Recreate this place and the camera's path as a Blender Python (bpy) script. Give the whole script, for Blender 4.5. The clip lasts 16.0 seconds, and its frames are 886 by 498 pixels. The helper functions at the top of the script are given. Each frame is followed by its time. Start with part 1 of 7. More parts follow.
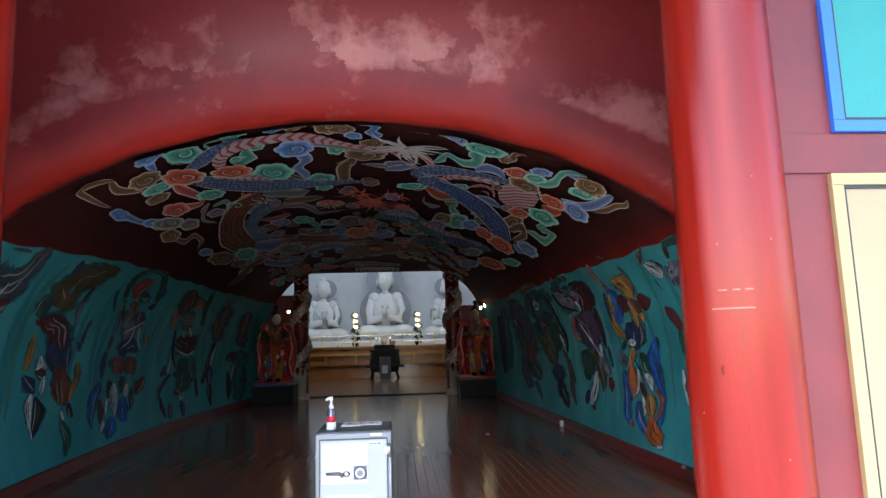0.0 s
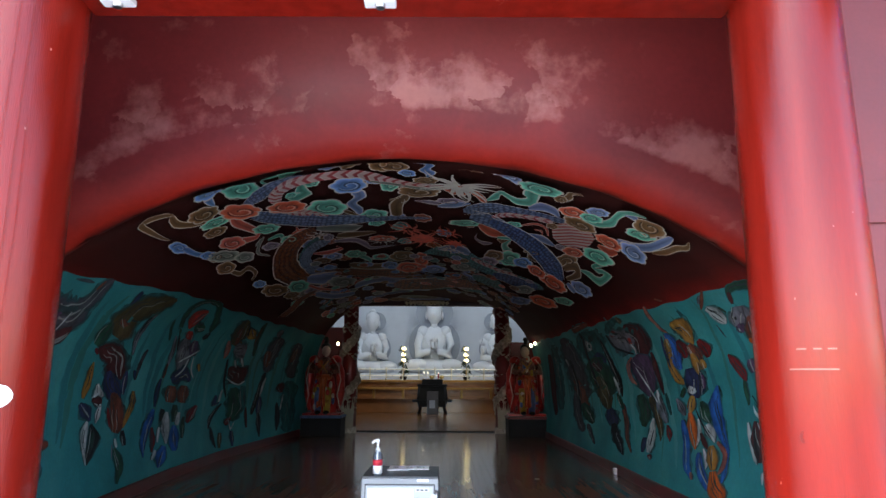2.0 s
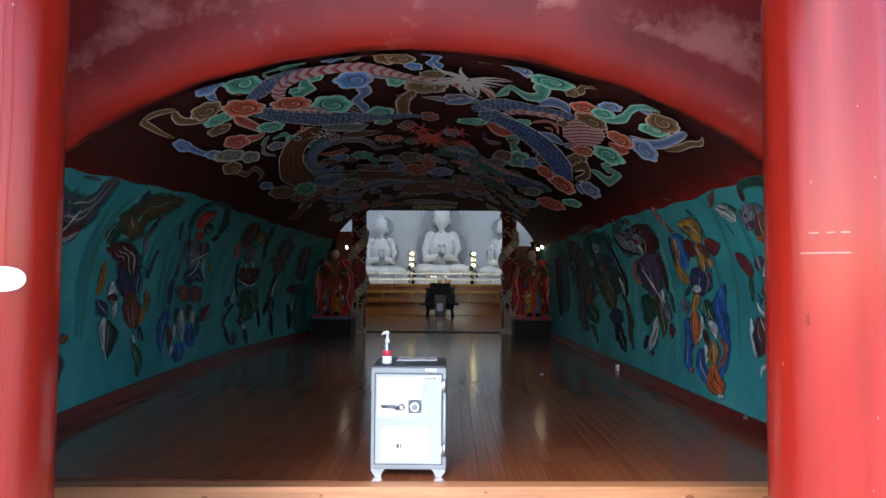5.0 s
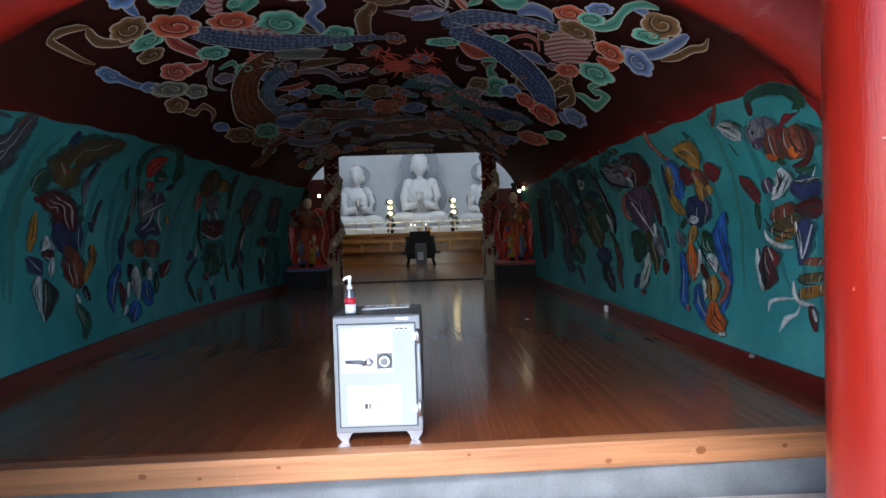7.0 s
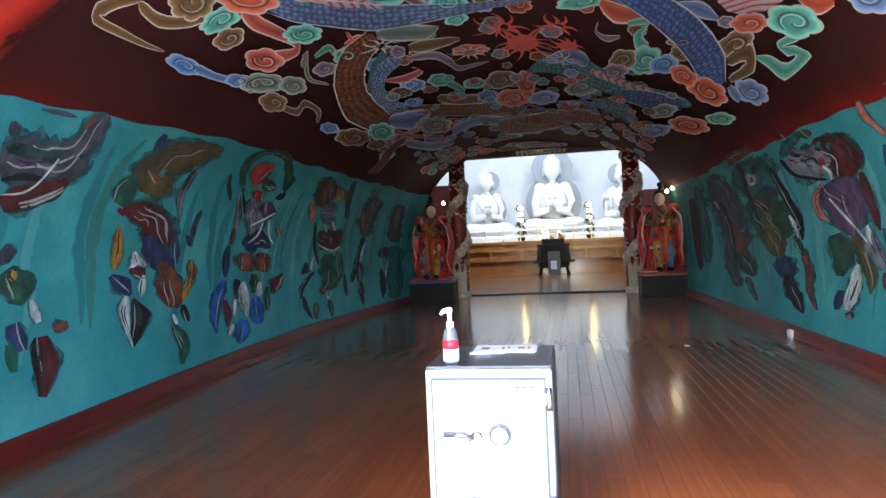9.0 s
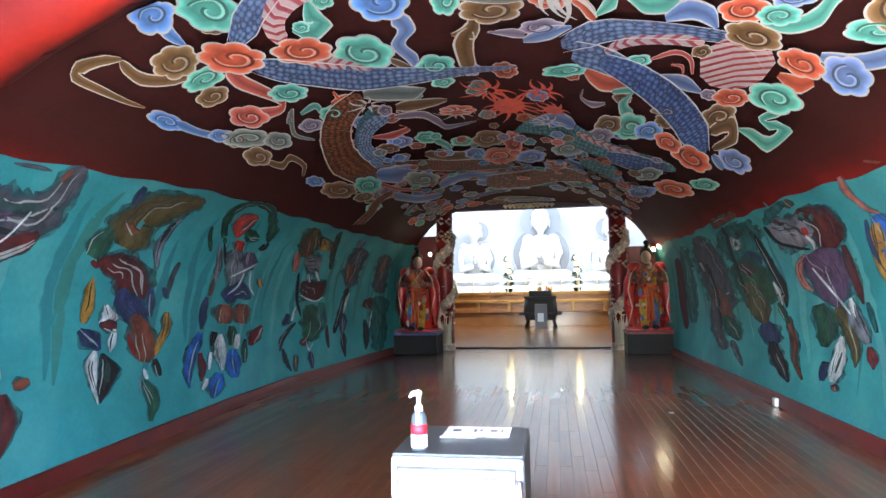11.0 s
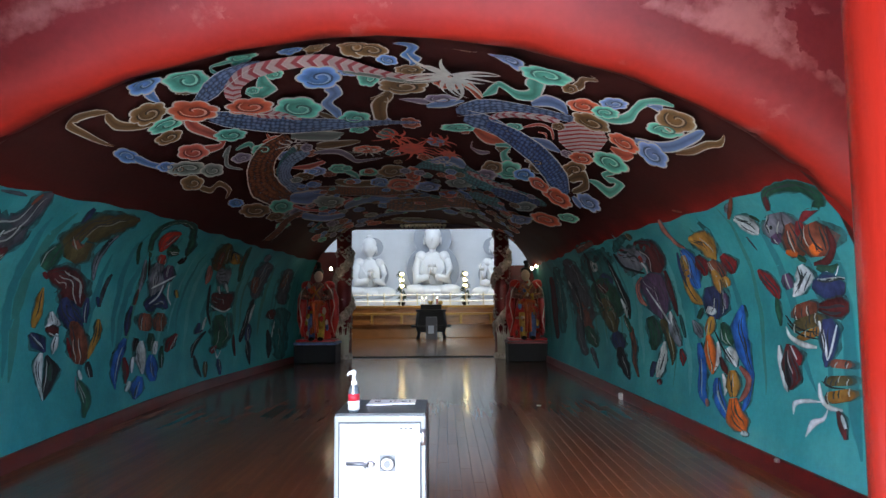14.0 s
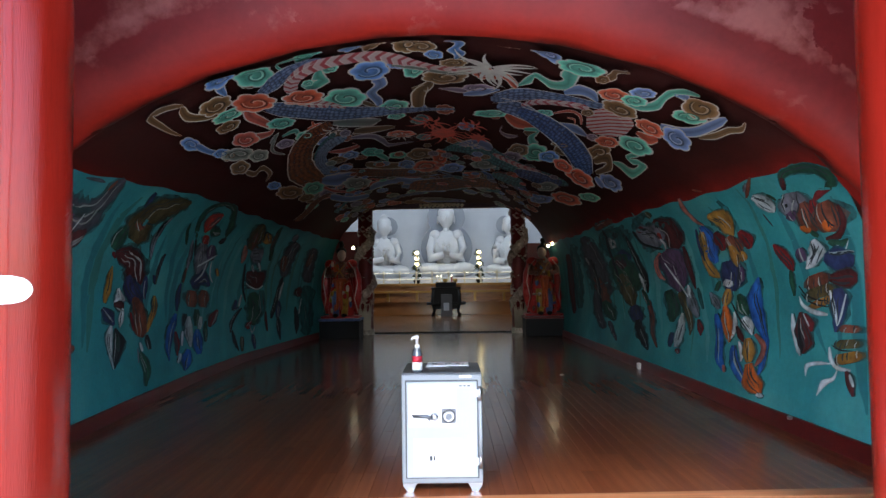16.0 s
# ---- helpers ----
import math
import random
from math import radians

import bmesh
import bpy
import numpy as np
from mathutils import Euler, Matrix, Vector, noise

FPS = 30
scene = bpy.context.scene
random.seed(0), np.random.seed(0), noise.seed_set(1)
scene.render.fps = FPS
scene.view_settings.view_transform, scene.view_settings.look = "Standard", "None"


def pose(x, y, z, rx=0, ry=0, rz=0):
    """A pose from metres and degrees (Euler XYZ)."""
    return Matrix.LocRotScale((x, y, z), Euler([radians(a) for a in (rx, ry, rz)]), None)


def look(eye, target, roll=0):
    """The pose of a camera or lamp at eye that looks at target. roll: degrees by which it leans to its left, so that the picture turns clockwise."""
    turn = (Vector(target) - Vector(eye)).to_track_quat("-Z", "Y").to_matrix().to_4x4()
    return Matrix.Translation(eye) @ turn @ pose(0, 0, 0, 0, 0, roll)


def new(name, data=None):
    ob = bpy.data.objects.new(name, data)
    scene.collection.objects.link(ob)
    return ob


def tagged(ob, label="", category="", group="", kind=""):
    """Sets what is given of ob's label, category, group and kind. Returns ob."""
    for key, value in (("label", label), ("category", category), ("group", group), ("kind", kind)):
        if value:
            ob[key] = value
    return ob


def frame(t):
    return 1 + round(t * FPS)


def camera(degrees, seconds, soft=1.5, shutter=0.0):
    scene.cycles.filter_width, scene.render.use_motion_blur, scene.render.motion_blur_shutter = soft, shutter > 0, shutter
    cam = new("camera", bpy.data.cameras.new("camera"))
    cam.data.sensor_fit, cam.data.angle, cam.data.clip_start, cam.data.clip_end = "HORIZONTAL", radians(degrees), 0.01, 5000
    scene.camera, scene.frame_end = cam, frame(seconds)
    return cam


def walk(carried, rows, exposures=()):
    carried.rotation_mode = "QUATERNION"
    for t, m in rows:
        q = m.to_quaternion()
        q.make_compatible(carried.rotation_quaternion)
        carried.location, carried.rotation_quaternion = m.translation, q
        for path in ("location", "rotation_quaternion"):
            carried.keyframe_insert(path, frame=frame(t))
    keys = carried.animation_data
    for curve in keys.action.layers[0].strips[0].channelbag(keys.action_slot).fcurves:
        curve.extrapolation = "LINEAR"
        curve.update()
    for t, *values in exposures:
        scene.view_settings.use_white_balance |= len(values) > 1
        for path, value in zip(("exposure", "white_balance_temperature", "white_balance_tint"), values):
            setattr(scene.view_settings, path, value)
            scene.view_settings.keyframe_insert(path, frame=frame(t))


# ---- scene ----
cam = camera(68.9, 16.0)
PATH = [
    (0, (-0.078, -0.018, 1.602), (0.071, 1.956, 1.885), -1.6),
    (0.5, (-0.103, 0.066, 1.609), (-0.041, 2.045, 1.896), -0.4),
    (1, (-0.096, 0.101, 1.61), (-0.042, 2.081, 1.888), -0.3),
    (1.5, (-0.094, 0.054, 1.661), (-0.07, 2.019, 2.031), -0.1),
    (2, (-0.091, 0.061, 1.667), (-0.096, 2.024, 2.052), 0.3),
    (2.5, (-0.085, 0.083, 1.655), (-0.089, 2.053, 2.003), 0.4),
    (3, (-0.079, 0.101, 1.638), (-0.088, 2.081, 1.914), 0.2),
    (3.5, (-0.085, 0.103, 1.617), (-0.128, 2.093, 1.818), 0.3),
    (4, (-0.091, 0.104, 1.604), (-0.155, 2.097, 1.765), 0.4),
    (4.2, (-0.094, 0.09, 1.609), (-0.153, 2.084, 1.755), 0.5),
    (6.5, (-0.063, 0.448, 1.506), (-0.028, 2.447, 1.507), -1.1),
    (7, (-0.027, 0.739, 1.49), (0.001, 2.738, 1.437), -1.8),
    (7.5, (-0.073, 1.07, 1.48), (-0.026, 3.068, 1.413), -1.4),
    (8, (-0.031, 1.404, 1.464), (0.019, 3.403, 1.413), -1.8),
    (8.5, (0.014, 1.71, 1.493), (-0.105, 3.706, 1.449), -2.1),
    (9, (-0.043, 1.927, 1.51), (-0.421, 3.891, 1.496), -2.6),
    (9.2, (-0.054, 1.972, 1.516), (-0.501, 3.922, 1.502), -2.5),
    (11.3, (0.017, 2.015, 1.655), (-0.262, 3.991, 1.794), -0.4),
    (11.5, (0.005, 2.0, 1.658), (-0.175, 3.986, 1.802), -0.2),
    (12, (0.049, 1.831, 1.657), (-0.034, 3.822, 1.82), -0.0),
    (12.5, (0.094, 1.61, 1.669), (0.022, 3.601, 1.847), -0.0),
    (13, (0.001, 1.376, 1.66), (-0.041, 3.365, 1.864), -0.4),
    (13.5, (-0.078, 1.102, 1.659), (-0.07, 3.094, 1.838), -0.7),
    (14, (-0.012, 0.842, 1.632), (-0.017, 2.835, 1.795), -0.4),
    (14.5, (-0.034, 0.736, 1.637), (-0.055, 2.729, 1.807), -0.2),
    (15, (-0.094, 0.73, 1.627), (-0.125, 2.724, 1.778), -0.0),
    (15.5, (-0.126, 0.609, 1.617), (-0.18, 2.602, 1.767), -0.1),
    (16, (-0.298, 0.384, 1.598), (-0.324, 2.382, 1.696), -0.8),
]
EXPOSURES = [(t, stops, 6100, 10) for t, stops in [(0.0, 2.6), (2.0, 2.6), (4.2, 2.65), (7.0, 2.6), (7.5, 2.7), (8.0, 3.42), (8.5, 4.05), (9.0, 4.3), (11.3, 4.85), (12.5, 4.8), (13.0, 4.4), (13.5, 3.85), (14.0, 3.45), (15.0, 2.95), (15.5, 2.85), (16.0, 2.8)]]
walk(cam, [(t, look(eye, target, roll)) for t, eye, target, roll in PATH], EXPOSURES)

# ---- world, sun, lamps ----
world = bpy.data.worlds.new("overcast_sky")
scene.world = world
world.use_nodes = True
wn = world.node_tree.nodes
sky = wn.new("ShaderNodeTexSky")
sky.sky_type, sky.sun_disc, sky.sun_elevation, sky.sun_rotation = "NISHITA", False, radians(46), radians(201)
wn["Background"].inputs["Strength"].default_value = 0.15
world.node_tree.links.new(sky.outputs[0], wn["Background"].inputs["Color"])
sun = new("sun", bpy.data.lights.new("sun", "SUN"))
sun.data.energy, sun.data.angle, sun.data.color = 1.4, radians(20), (0.95, 0.97, 1.0)
sun.matrix_world = look((-3.1, -8, 8.9), (0, 0, 0))


def area_lamp(name, eye, target, sx, sy, watts, color):
    lamp = new(name, bpy.data.lights.new(name, "AREA"))
    lamp.data.shape, lamp.data.size, lamp.data.size_y = "RECTANGLE", sx, sy
    lamp.data.energy, lamp.data.color = watts, color
    lamp.matrix_world = look(eye, target)
    return lamp


# added fill light that brightens the shrine, its real source unseen
area_lamp("shrine_fill_light", (-0.5, 21.5, 6.9), (-0.5, 27.0, 3.2), 8, 2.5, 62, (0.85, 0.93, 1.0))

# ---- materials ----
def lin(r, g, b):
    return tuple((c / 255) ** 2.2 for c in (r, g, b)) + (1,)


def mat(name, color, rough=0.5, metal=0.0, vary=0.12, scale=3.0, bump=0.1, fine=60.0, coat=0.0, spec=0.5, stretch=None, wear=None, wear_at=0.68):
    """Painted or plain surface with variation at two scales, slight relief and optional worn spots."""
    m = bpy.data.materials.new(name)
    m.use_nodes = True
    n, ln = m.node_tree.nodes, m.node_tree.links
    b = n["Principled BSDF"]
    b.inputs["Metallic"].default_value = metal
    b.inputs["Coat Weight"].default_value = coat
    b.inputs["Specular IOR Level"].default_value = spec
    b.inputs["Coat Roughness"].default_value = 0.15
    co = n.new("ShaderNodeTexCoord")
    place = co.outputs["Object"]
    if stretch:
        mp = n.new("ShaderNodeMapping")
        mp.inputs["Scale"].default_value = stretch
        ln.new(place, mp.inputs["Vector"])
        place = mp.outputs[0]
    big, small = n.new("ShaderNodeTexNoise"), n.new("ShaderNodeTexNoise")
    for tex, sc in ((big, scale), (small, fine)):
        tex.inputs["Scale"].default_value = sc
        tex.inputs["Detail"].default_value = 6
        ln.new(place, tex.inputs["Vector"])
    mixv = n.new("ShaderNodeMath")
    mixv.operation = "MULTIPLY_ADD"
    ln.new(small.outputs["Fac"], mixv.inputs[0])
    mixv.inputs[1].default_value = 0.35
    ln.new(big.outputs["Fac"], mixv.inputs[2])
    rng = n.new("ShaderNodeMapRange")
    ln.new(mixv.outputs[0], rng.inputs["Value"])
    rng.inputs["From Min"].default_value, rng.inputs["From Max"].default_value = 0.35, 1.0
    rng.inputs["To Min"].default_value, rng.inputs["To Max"].default_value = 1 - vary * 1.5, 1 + vary
    mul = n.new("ShaderNodeVectorMath")
    mul.operation = "SCALE"
    mul.inputs[0].default_value = color[:3]
    ln.new(rng.outputs[0], mul.inputs["Scale"])
    out = mul.outputs[0]
    if wear:
        sp = n.new("ShaderNodeTexNoise")
        sp.inputs["Scale"].default_value, sp.inputs["Detail"].default_value = scale * 2.3, 9
        sp.inputs["Roughness"].default_value = 0.7
        ln.new(co.outputs["Object"], sp.inputs["Vector"])
        st = n.new("ShaderNodeMapRange")
        st.inputs["From Min"].default_value, st.inputs["From Max"].default_value = wear_at, wear_at + 0.05
        ln.new(sp.outputs["Fac"], st.inputs["Value"])
        mx = n.new("ShaderNodeMix")
        mx.data_type = "RGBA"
        ln.new(st.outputs[0], mx.inputs["Factor"])
        ln.new(out, mx.inputs["A"])
        mx.inputs["B"].default_value = wear
        out = mx.outputs["Result"]
    ln.new(out, b.inputs["Base Color"])
    rr = n.new("ShaderNodeMapRange")
    ln.new(big.outputs["Fac"], rr.inputs["Value"])
    rr.inputs["To Min"].default_value, rr.inputs["To Max"].default_value = max(0.02, rough - 0.1), min(1, rough + 0.1)
    ln.new(rr.outputs[0], b.inputs["Roughness"])
    bp = n.new("ShaderNodeBump")
    bp.inputs["Strength"].default_value, bp.inputs["Distance"].default_value = bump, 0.01
    ln.new(mixv.outputs[0], bp.inputs["Height"])
    ln.new(bp.outputs[0], b.inputs["Normal"])
    return m


M = {}
M["red_column"] = mat("red_column_lacquer", (0.21, 0.011, 0.006, 1), 0.16, vary=0.22, scale=2.5, bump=0.25, coat=0.0, spec=0.34, stretch=(5.0, 5.0, 0.35), wear=(0.55, 0.12, 0.08, 1), wear_at=0.70)
M["red_wood"] = mat("dull_red_painted_wood", (0.14, 0.019, 0.02, 1), 0.5, vary=0.2)
M["red_plaster"] = mat("red_painted_plaster", (0.23, 0.018, 0.02, 1), 0.28, vary=0.3, scale=1.6, bump=0.5, fine=18, wear=(0.5, 0.22, 0.2, 1), wear_at=0.66)
M["cream"] = mat("cream_painted_door_panel", (0.36, 0.26, 0.12, 1), 0.5, vary=0.06)
M["teal_panel"] = mat("teal_painted_panel", (0.019, 0.217, 0.198, 1), 0.5, vary=0.1)
M["blue_trim"] = mat("blue_painted_trim", (0.03, 0.14, 0.6, 1), 0.45, vary=0.1)
M["black"] = mat("black_line_paint", (0.015, 0.015, 0.017, 1), 0.4)
M["forecourt"] = mat("pale_granite_paving", (0.55, 0.53, 0.5, 1), 0.8, vary=0.2, scale=2, bump=0.3)
M["concrete"] = mat("grey_concrete", (0.22, 0.23, 0.24, 1), 0.85, vary=0.25, scale=4, bump=0.4)
M["pine"] = mat("pale_pine_timber", (0.5, 0.21, 0.09, 1), 0.5, vary=0.35, scale=1.0, fine=6, bump=0.15, stretch=(0.8, 22, 26), wear=(0.62, 0.38, 0.22, 1), wear_at=0.66)
M["safe_grey"] = mat("pale_grey_safe_enamel", (0.40, 0.425, 0.45, 1), 0.35, vary=0.04, scale=2, bump=0.03)
M["safe_frame"] = mat("grey_safe_frame_enamel", (0.27, 0.285, 0.30, 1), 0.4, vary=0.08, scale=3, bump=0.04)
M["safe_dark"] = mat("dark_grey_safe_top", (0.05, 0.055, 0.06, 1), 0.35, vary=0.1)
M["paper"] = mat("white_paper", (0.85, 0.85, 0.84, 1), 0.7, vary=0.03, bump=0.02)
M["white_plastic"] = mat("white_plastic", (0.85, 0.85, 0.85, 1), 0.35, vary=0.02, bump=0.02)
M["red_label"] = mat("red_printed_label", (0.55, 0.02, 0.04, 1), 0.4, vary=0.05)
M["gel"] = mat("dark_gel_behind_clear_plastic", (0.10, 0.12, 0.14, 1), 0.15, vary=0.05)
M["chrome"] = mat("brushed_steel", (0.55, 0.56, 0.58, 1), 0.3, 1.0, vary=0.05)
M["marble"] = mat("white_carved_stone", (0.78, 0.8, 0.82, 1), 0.6, vary=0.06, scale=3, bump=0.1)
M["halo"] = mat("grey_halo_and_shadow_disc", (0.34, 0.37, 0.42, 1), 0.7, vary=0.08)
M["shrine_wall"] = mat("pale_blue_grey_stone_wall", (0.70, 0.73, 0.77, 1), 0.7, vary=0.06, scale=1.5)
M["gold_wood"] = mat("varnished_amber_wood_panel", (0.27, 0.095, 0.018, 1), 0.3, vary=0.4, scale=1.0, fine=8, stretch=(2, 6, 12))
M["gold"] = mat("gilded_metal", (0.75, 0.5, 0.16, 1), 0.3, 1.0, vary=0.1)
M["black_wood"] = mat("black_lacquered_wood", (0.012, 0.011, 0.01, 1), 0.5, spec=0.15)
M["maroon"] = mat("dark_maroon_paint", (0.05, 0.008, 0.008, 1), 0.5, vary=0.2)
M["pedestal"] = mat("black_stone_pedestal", (0.012, 0.011, 0.012, 1), 0.6, spec=0.2)

M["shrine_floor"] = mat("polished_amber_shrine_floor", (0.22, 0.085, 0.022, 1), 0.25, vary=0.2, scale=2, bump=0.02, coat=1.0, spec=0.15)
M["niche"] = mat("deep_red_lacquer", (0.17, 0.008, 0.006, 1), 0.4, vary=0.2)
M["dragon_grey"] = mat("pale_grey_brown_carving", (0.52, 0.44, 0.35, 1), 0.5, vary=0.5, scale=14, wear=(0.16, 0.015, 0.01, 1), wear_at=0.58)
M["plume"] = mat("pale_carved_plume", (0.5, 0.43, 0.32, 1), 0.5)
M["st_red"] = mat("statue_red_paint", (0.45, 0.02, 0.014, 1), 0.3, vary=0.3, scale=8)
M["st_yellow"] = mat("statue_yellow_paint", (0.42, 0.27, 0.03, 1), 0.4, vary=0.3, scale=12)
M["st_blue"] = mat("statue_blue_paint", (0.08, 0.14, 0.36, 1), 0.4, vary=0.4, scale=12)
M["st_rust"] = mat("statue_armour_paint", (0.2, 0.07, 0.05, 1), 0.4, vary=0.6, scale=16, wear=(0.35, 0.28, 0.2, 1), wear_at=0.56)
M["st_orange"] = mat("statue_orange_paint", (0.5, 0.09, 0.02, 1), 0.4, vary=0.3)
M["st_skin"] = mat("statue_face_paint", (0.5, 0.34, 0.26, 1), 0.5)
M["st_pale"] = mat("statue_pale_sash_paint", (0.55, 0.5, 0.42, 1), 0.5, vary=0.3, scale=10)
M["gold_dark"] = mat("aged_gilded_edge", (0.36, 0.18, 0.035, 1), 0.35, 0.6, vary=0.3)
M["gold_pale"] = mat("polished_brass", (0.85, 0.78, 0.6, 1), 0.3, 0.7, vary=0.1)
M["leaf"] = mat("dark_leaf_green", (0.03, 0.05, 0.02, 1), 0.5, vary=0.3)


def glow(name, color, strength):
    m = bpy.data.materials.new(name)
    m.use_nodes = True
    b = m.node_tree.nodes["Principled BSDF"]
    b.inputs["Base Color"].default_value = color
    b.inputs["Emission Color"].default_value = color
    b.inputs["Emission Strength"].default_value = strength
    return m


M["bulb"] = glow("glowing_bulb", (1.0, 0.82, 0.5, 1), 2.2)
M["lotus"] = glow("glowing_lotus", (1.0, 0.8, 0.38, 1), 1.2)
M["dial_plate"] = mat("grey_steel_dial", (0.2, 0.21, 0.23, 1), 0.35, 0.8)
M["crest_gold"] = mat("pale_gilded_carving", (0.82, 0.66, 0.38, 1), 0.4, vary=0.3, scale=12)
M["offering_grey"] = mat("dark_grey_painted_box", (0.05, 0.05, 0.055, 1), 0.45, vary=0.15)


def links_of(m):
    return m.node_tree.nodes, m.node_tree.links, m.node_tree.nodes["Principled BSDF"]


# ---- mesh helpers ----
def obj(name, bm, materials, parent=None, smooth=False):
    me = bpy.data.meshes.new(name)
    bm.normal_update()
    bm.to_mesh(me)
    bm.free()
    for m in materials if isinstance(materials, (list, tuple)) else [materials]:
        me.materials.append(m)
    if smooth:
        for p in me.polygons:
            p.use_smooth = True
    ob = new(name, me)
    if parent:
        ob.parent = parent
    return ob


def part(name, bm, material, parent, label="", smooth=False):
    ob = obj(name, bm, material, parent, smooth)
    return tagged(ob, label) if label else ob


def empty(name, x, y, z, rz=0):
    ob = new(name)
    ob.empty_display_size = 0.1
    ob.matrix_world = pose(x, y, z, 0, 0, rz)
    return ob


def box(bm, x0, x1, y0, y1, z0, z1, bevel=0.0):
    made = bmesh.ops.create_cube(bm, size=1)["verts"]
    for v in made:
        v.co = Vector(((x0 + x1) / 2 + v.co.x * (x1 - x0), (y0 + y1) / 2 + v.co.y * (y1 - y0), (z0 + z1) / 2 + v.co.z * (z1 - z0)))
    if bevel:
        edges = list({e for v in made for e in v.link_edges})
        bmesh.ops.bevel(bm, geom=edges, offset=bevel, segments=2, affect="EDGES", profile=0.6)
    return bm


def boxed(*a, bevel=0.0):
    return box(bmesh.new(), *a, bevel=bevel)


def lathe(bm, profile, cx=0.0, cy=0.0, seg=24, squash=1.0):
    """Turned solid from (radius, height) pairs."""
    rings = []
    for r, z in profile:
        rings.append([bm.verts.new((cx + max(r, 1e-4) * math.cos(2 * math.pi * k / seg), cy + squash * max(r, 1e-4) * math.sin(2 * math.pi * k / seg), z)) for k in range(seg)])
    for a, b in zip(rings, rings[1:]):
        for k in range(seg):
            bm.faces.new((a[k], a[(k + 1) % seg], b[(k + 1) % seg], b[k]))
    bm.faces.new(rings[0][::-1])
    bm.faces.new(rings[-1])
    return bm


def tube(bm, pts, r, seg=8):
    """Tube along a line of points; r is one radius or one for each point."""
    pts = [Vector(p) for p in pts]
    rad = r if isinstance(r, (list, tuple)) else [r] * len(pts)
    rings = []
    for i, p in enumerate(pts):
        t = (pts[min(i + 1, len(pts) - 1)] - pts[max(i - 1, 0)]).normalized()
        a = t.cross(Vector((0, 0, 1)) if abs(t.z) < 0.9 else Vector((1, 0, 0))).normalized()
        b = t.cross(a)
        rings.append([bm.verts.new(p + rad[i] * (a * math.cos(2 * math.pi * k / seg) + b * math.sin(2 * math.pi * k / seg))) for k in range(seg)])
    for a, b in zip(rings, rings[1:]):
        for k in range(seg):
            bm.faces.new((a[k], a[(k + 1) % seg], b[(k + 1) % seg], b[k]))
    bm.faces.new(rings[0][::-1])
    bm.faces.new(rings[-1])
    return bm


def ball(bm, x, y, z, rx, ry, rz, seg=16):
    made = bmesh.ops.create_uvsphere(bm, u_segments=seg, v_segments=seg // 2 + 2, radius=1)["verts"]
    for v in made:
        v.co = Vector((x + v.co.x * rx, y + v.co.y * ry, z + v.co.z * rz))
    return bm


# ---- the vault: one continuous plaster shell ----
FLOOR = 0.30
END = 16.55
MOUTH = 4.66


def left_of(y):
    return float(np.interp(y, [4.3, 5, 7, 9, 11, 14.7, 16.6], [-3.36, -3.42, -3.6, -3.74, -3.77, -3.5, -3.3]))


def right_of(y):
    return float(np.interp(y, [4.3, 5, 7, 9, 12.5, 14.7, 16.6], [2.58, 2.54, 2.47, 2.42, 2.32, 2.25, 2.2]))


PROF_D = np.array([1.0, 1.0, 1.01, 1.02, 1.015, 0.99, 0.945, 0.87, 0.77, 0.65, 0.5, 0.3, 0.12, 0.0])
PROF_Z = np.array([0.0, 0.13, 0.4, 0.7, 1.2, 1.6, 1.95, 2.22, 2.46, 2.68, 2.89, 3.07, 3.15, 3.17])
_seg = np.hypot(np.diff(PROF_D * 3.0), np.diff(PROF_Z))
PROF_S = np.concatenate([np.cumsum(_seg[::-1])[::-1], [0.0]])
S_BASE = float(PROF_S[0])
S_SKIRT = float(PROF_S[1])
S_EDGE = float(PROF_S[7])


def shell(s, y):
    """Point of the vault at signed girth s from the crown (right positive) and depth y."""
    yy = max(y, MOUTH)
    axis, half = (left_of(yy) + right_of(yy)) / 2, (right_of(yy) - left_of(yy)) / 2
    a = min(abs(s), S_BASE)
    d = float(np.interp(-a, -PROF_S, PROF_D))
    z = float(np.interp(-a, -PROF_S, PROF_Z))
    if yy > 11:
        d = d ** (1 - 0.56 * (yy - 11) / 5.55)
    drop = float(np.interp(yy, [4.6, 4.75, 5.0, 5.5, 6.5, 8.0, 16.6], [0.24, 0.17, 0.09, 0.06, 0.03, 0.0, -0.05]))
    z -= drop * (z / 3.17) ** 2
    wob = 0.015 * noise.noise(Vector((s * 0.7, yy * 0.5, 3.1))) * min(1, max(0, (S_BASE - a) / 0.6))
    return Vector((axis + math.copysign(1, s) * (d * half + wob), y, FLOOR + z - wob))


def shell_normal(s, y):
    p = shell(s, y)
    n = (shell(s + 0.06, y) - shell(s - 0.06, y)).cross(shell(s, y + 0.06) - shell(s, y - 0.06)).normalized()
    c = Vector(((left_of(y) + right_of(y)) / 2, y, 1.6))
    return n if n.dot(c - p) > 0 else -n


def on_shell(s, y, lift, nrm=None):
    return shell(s, y) + (nrm or shell_normal(s, y)) * lift


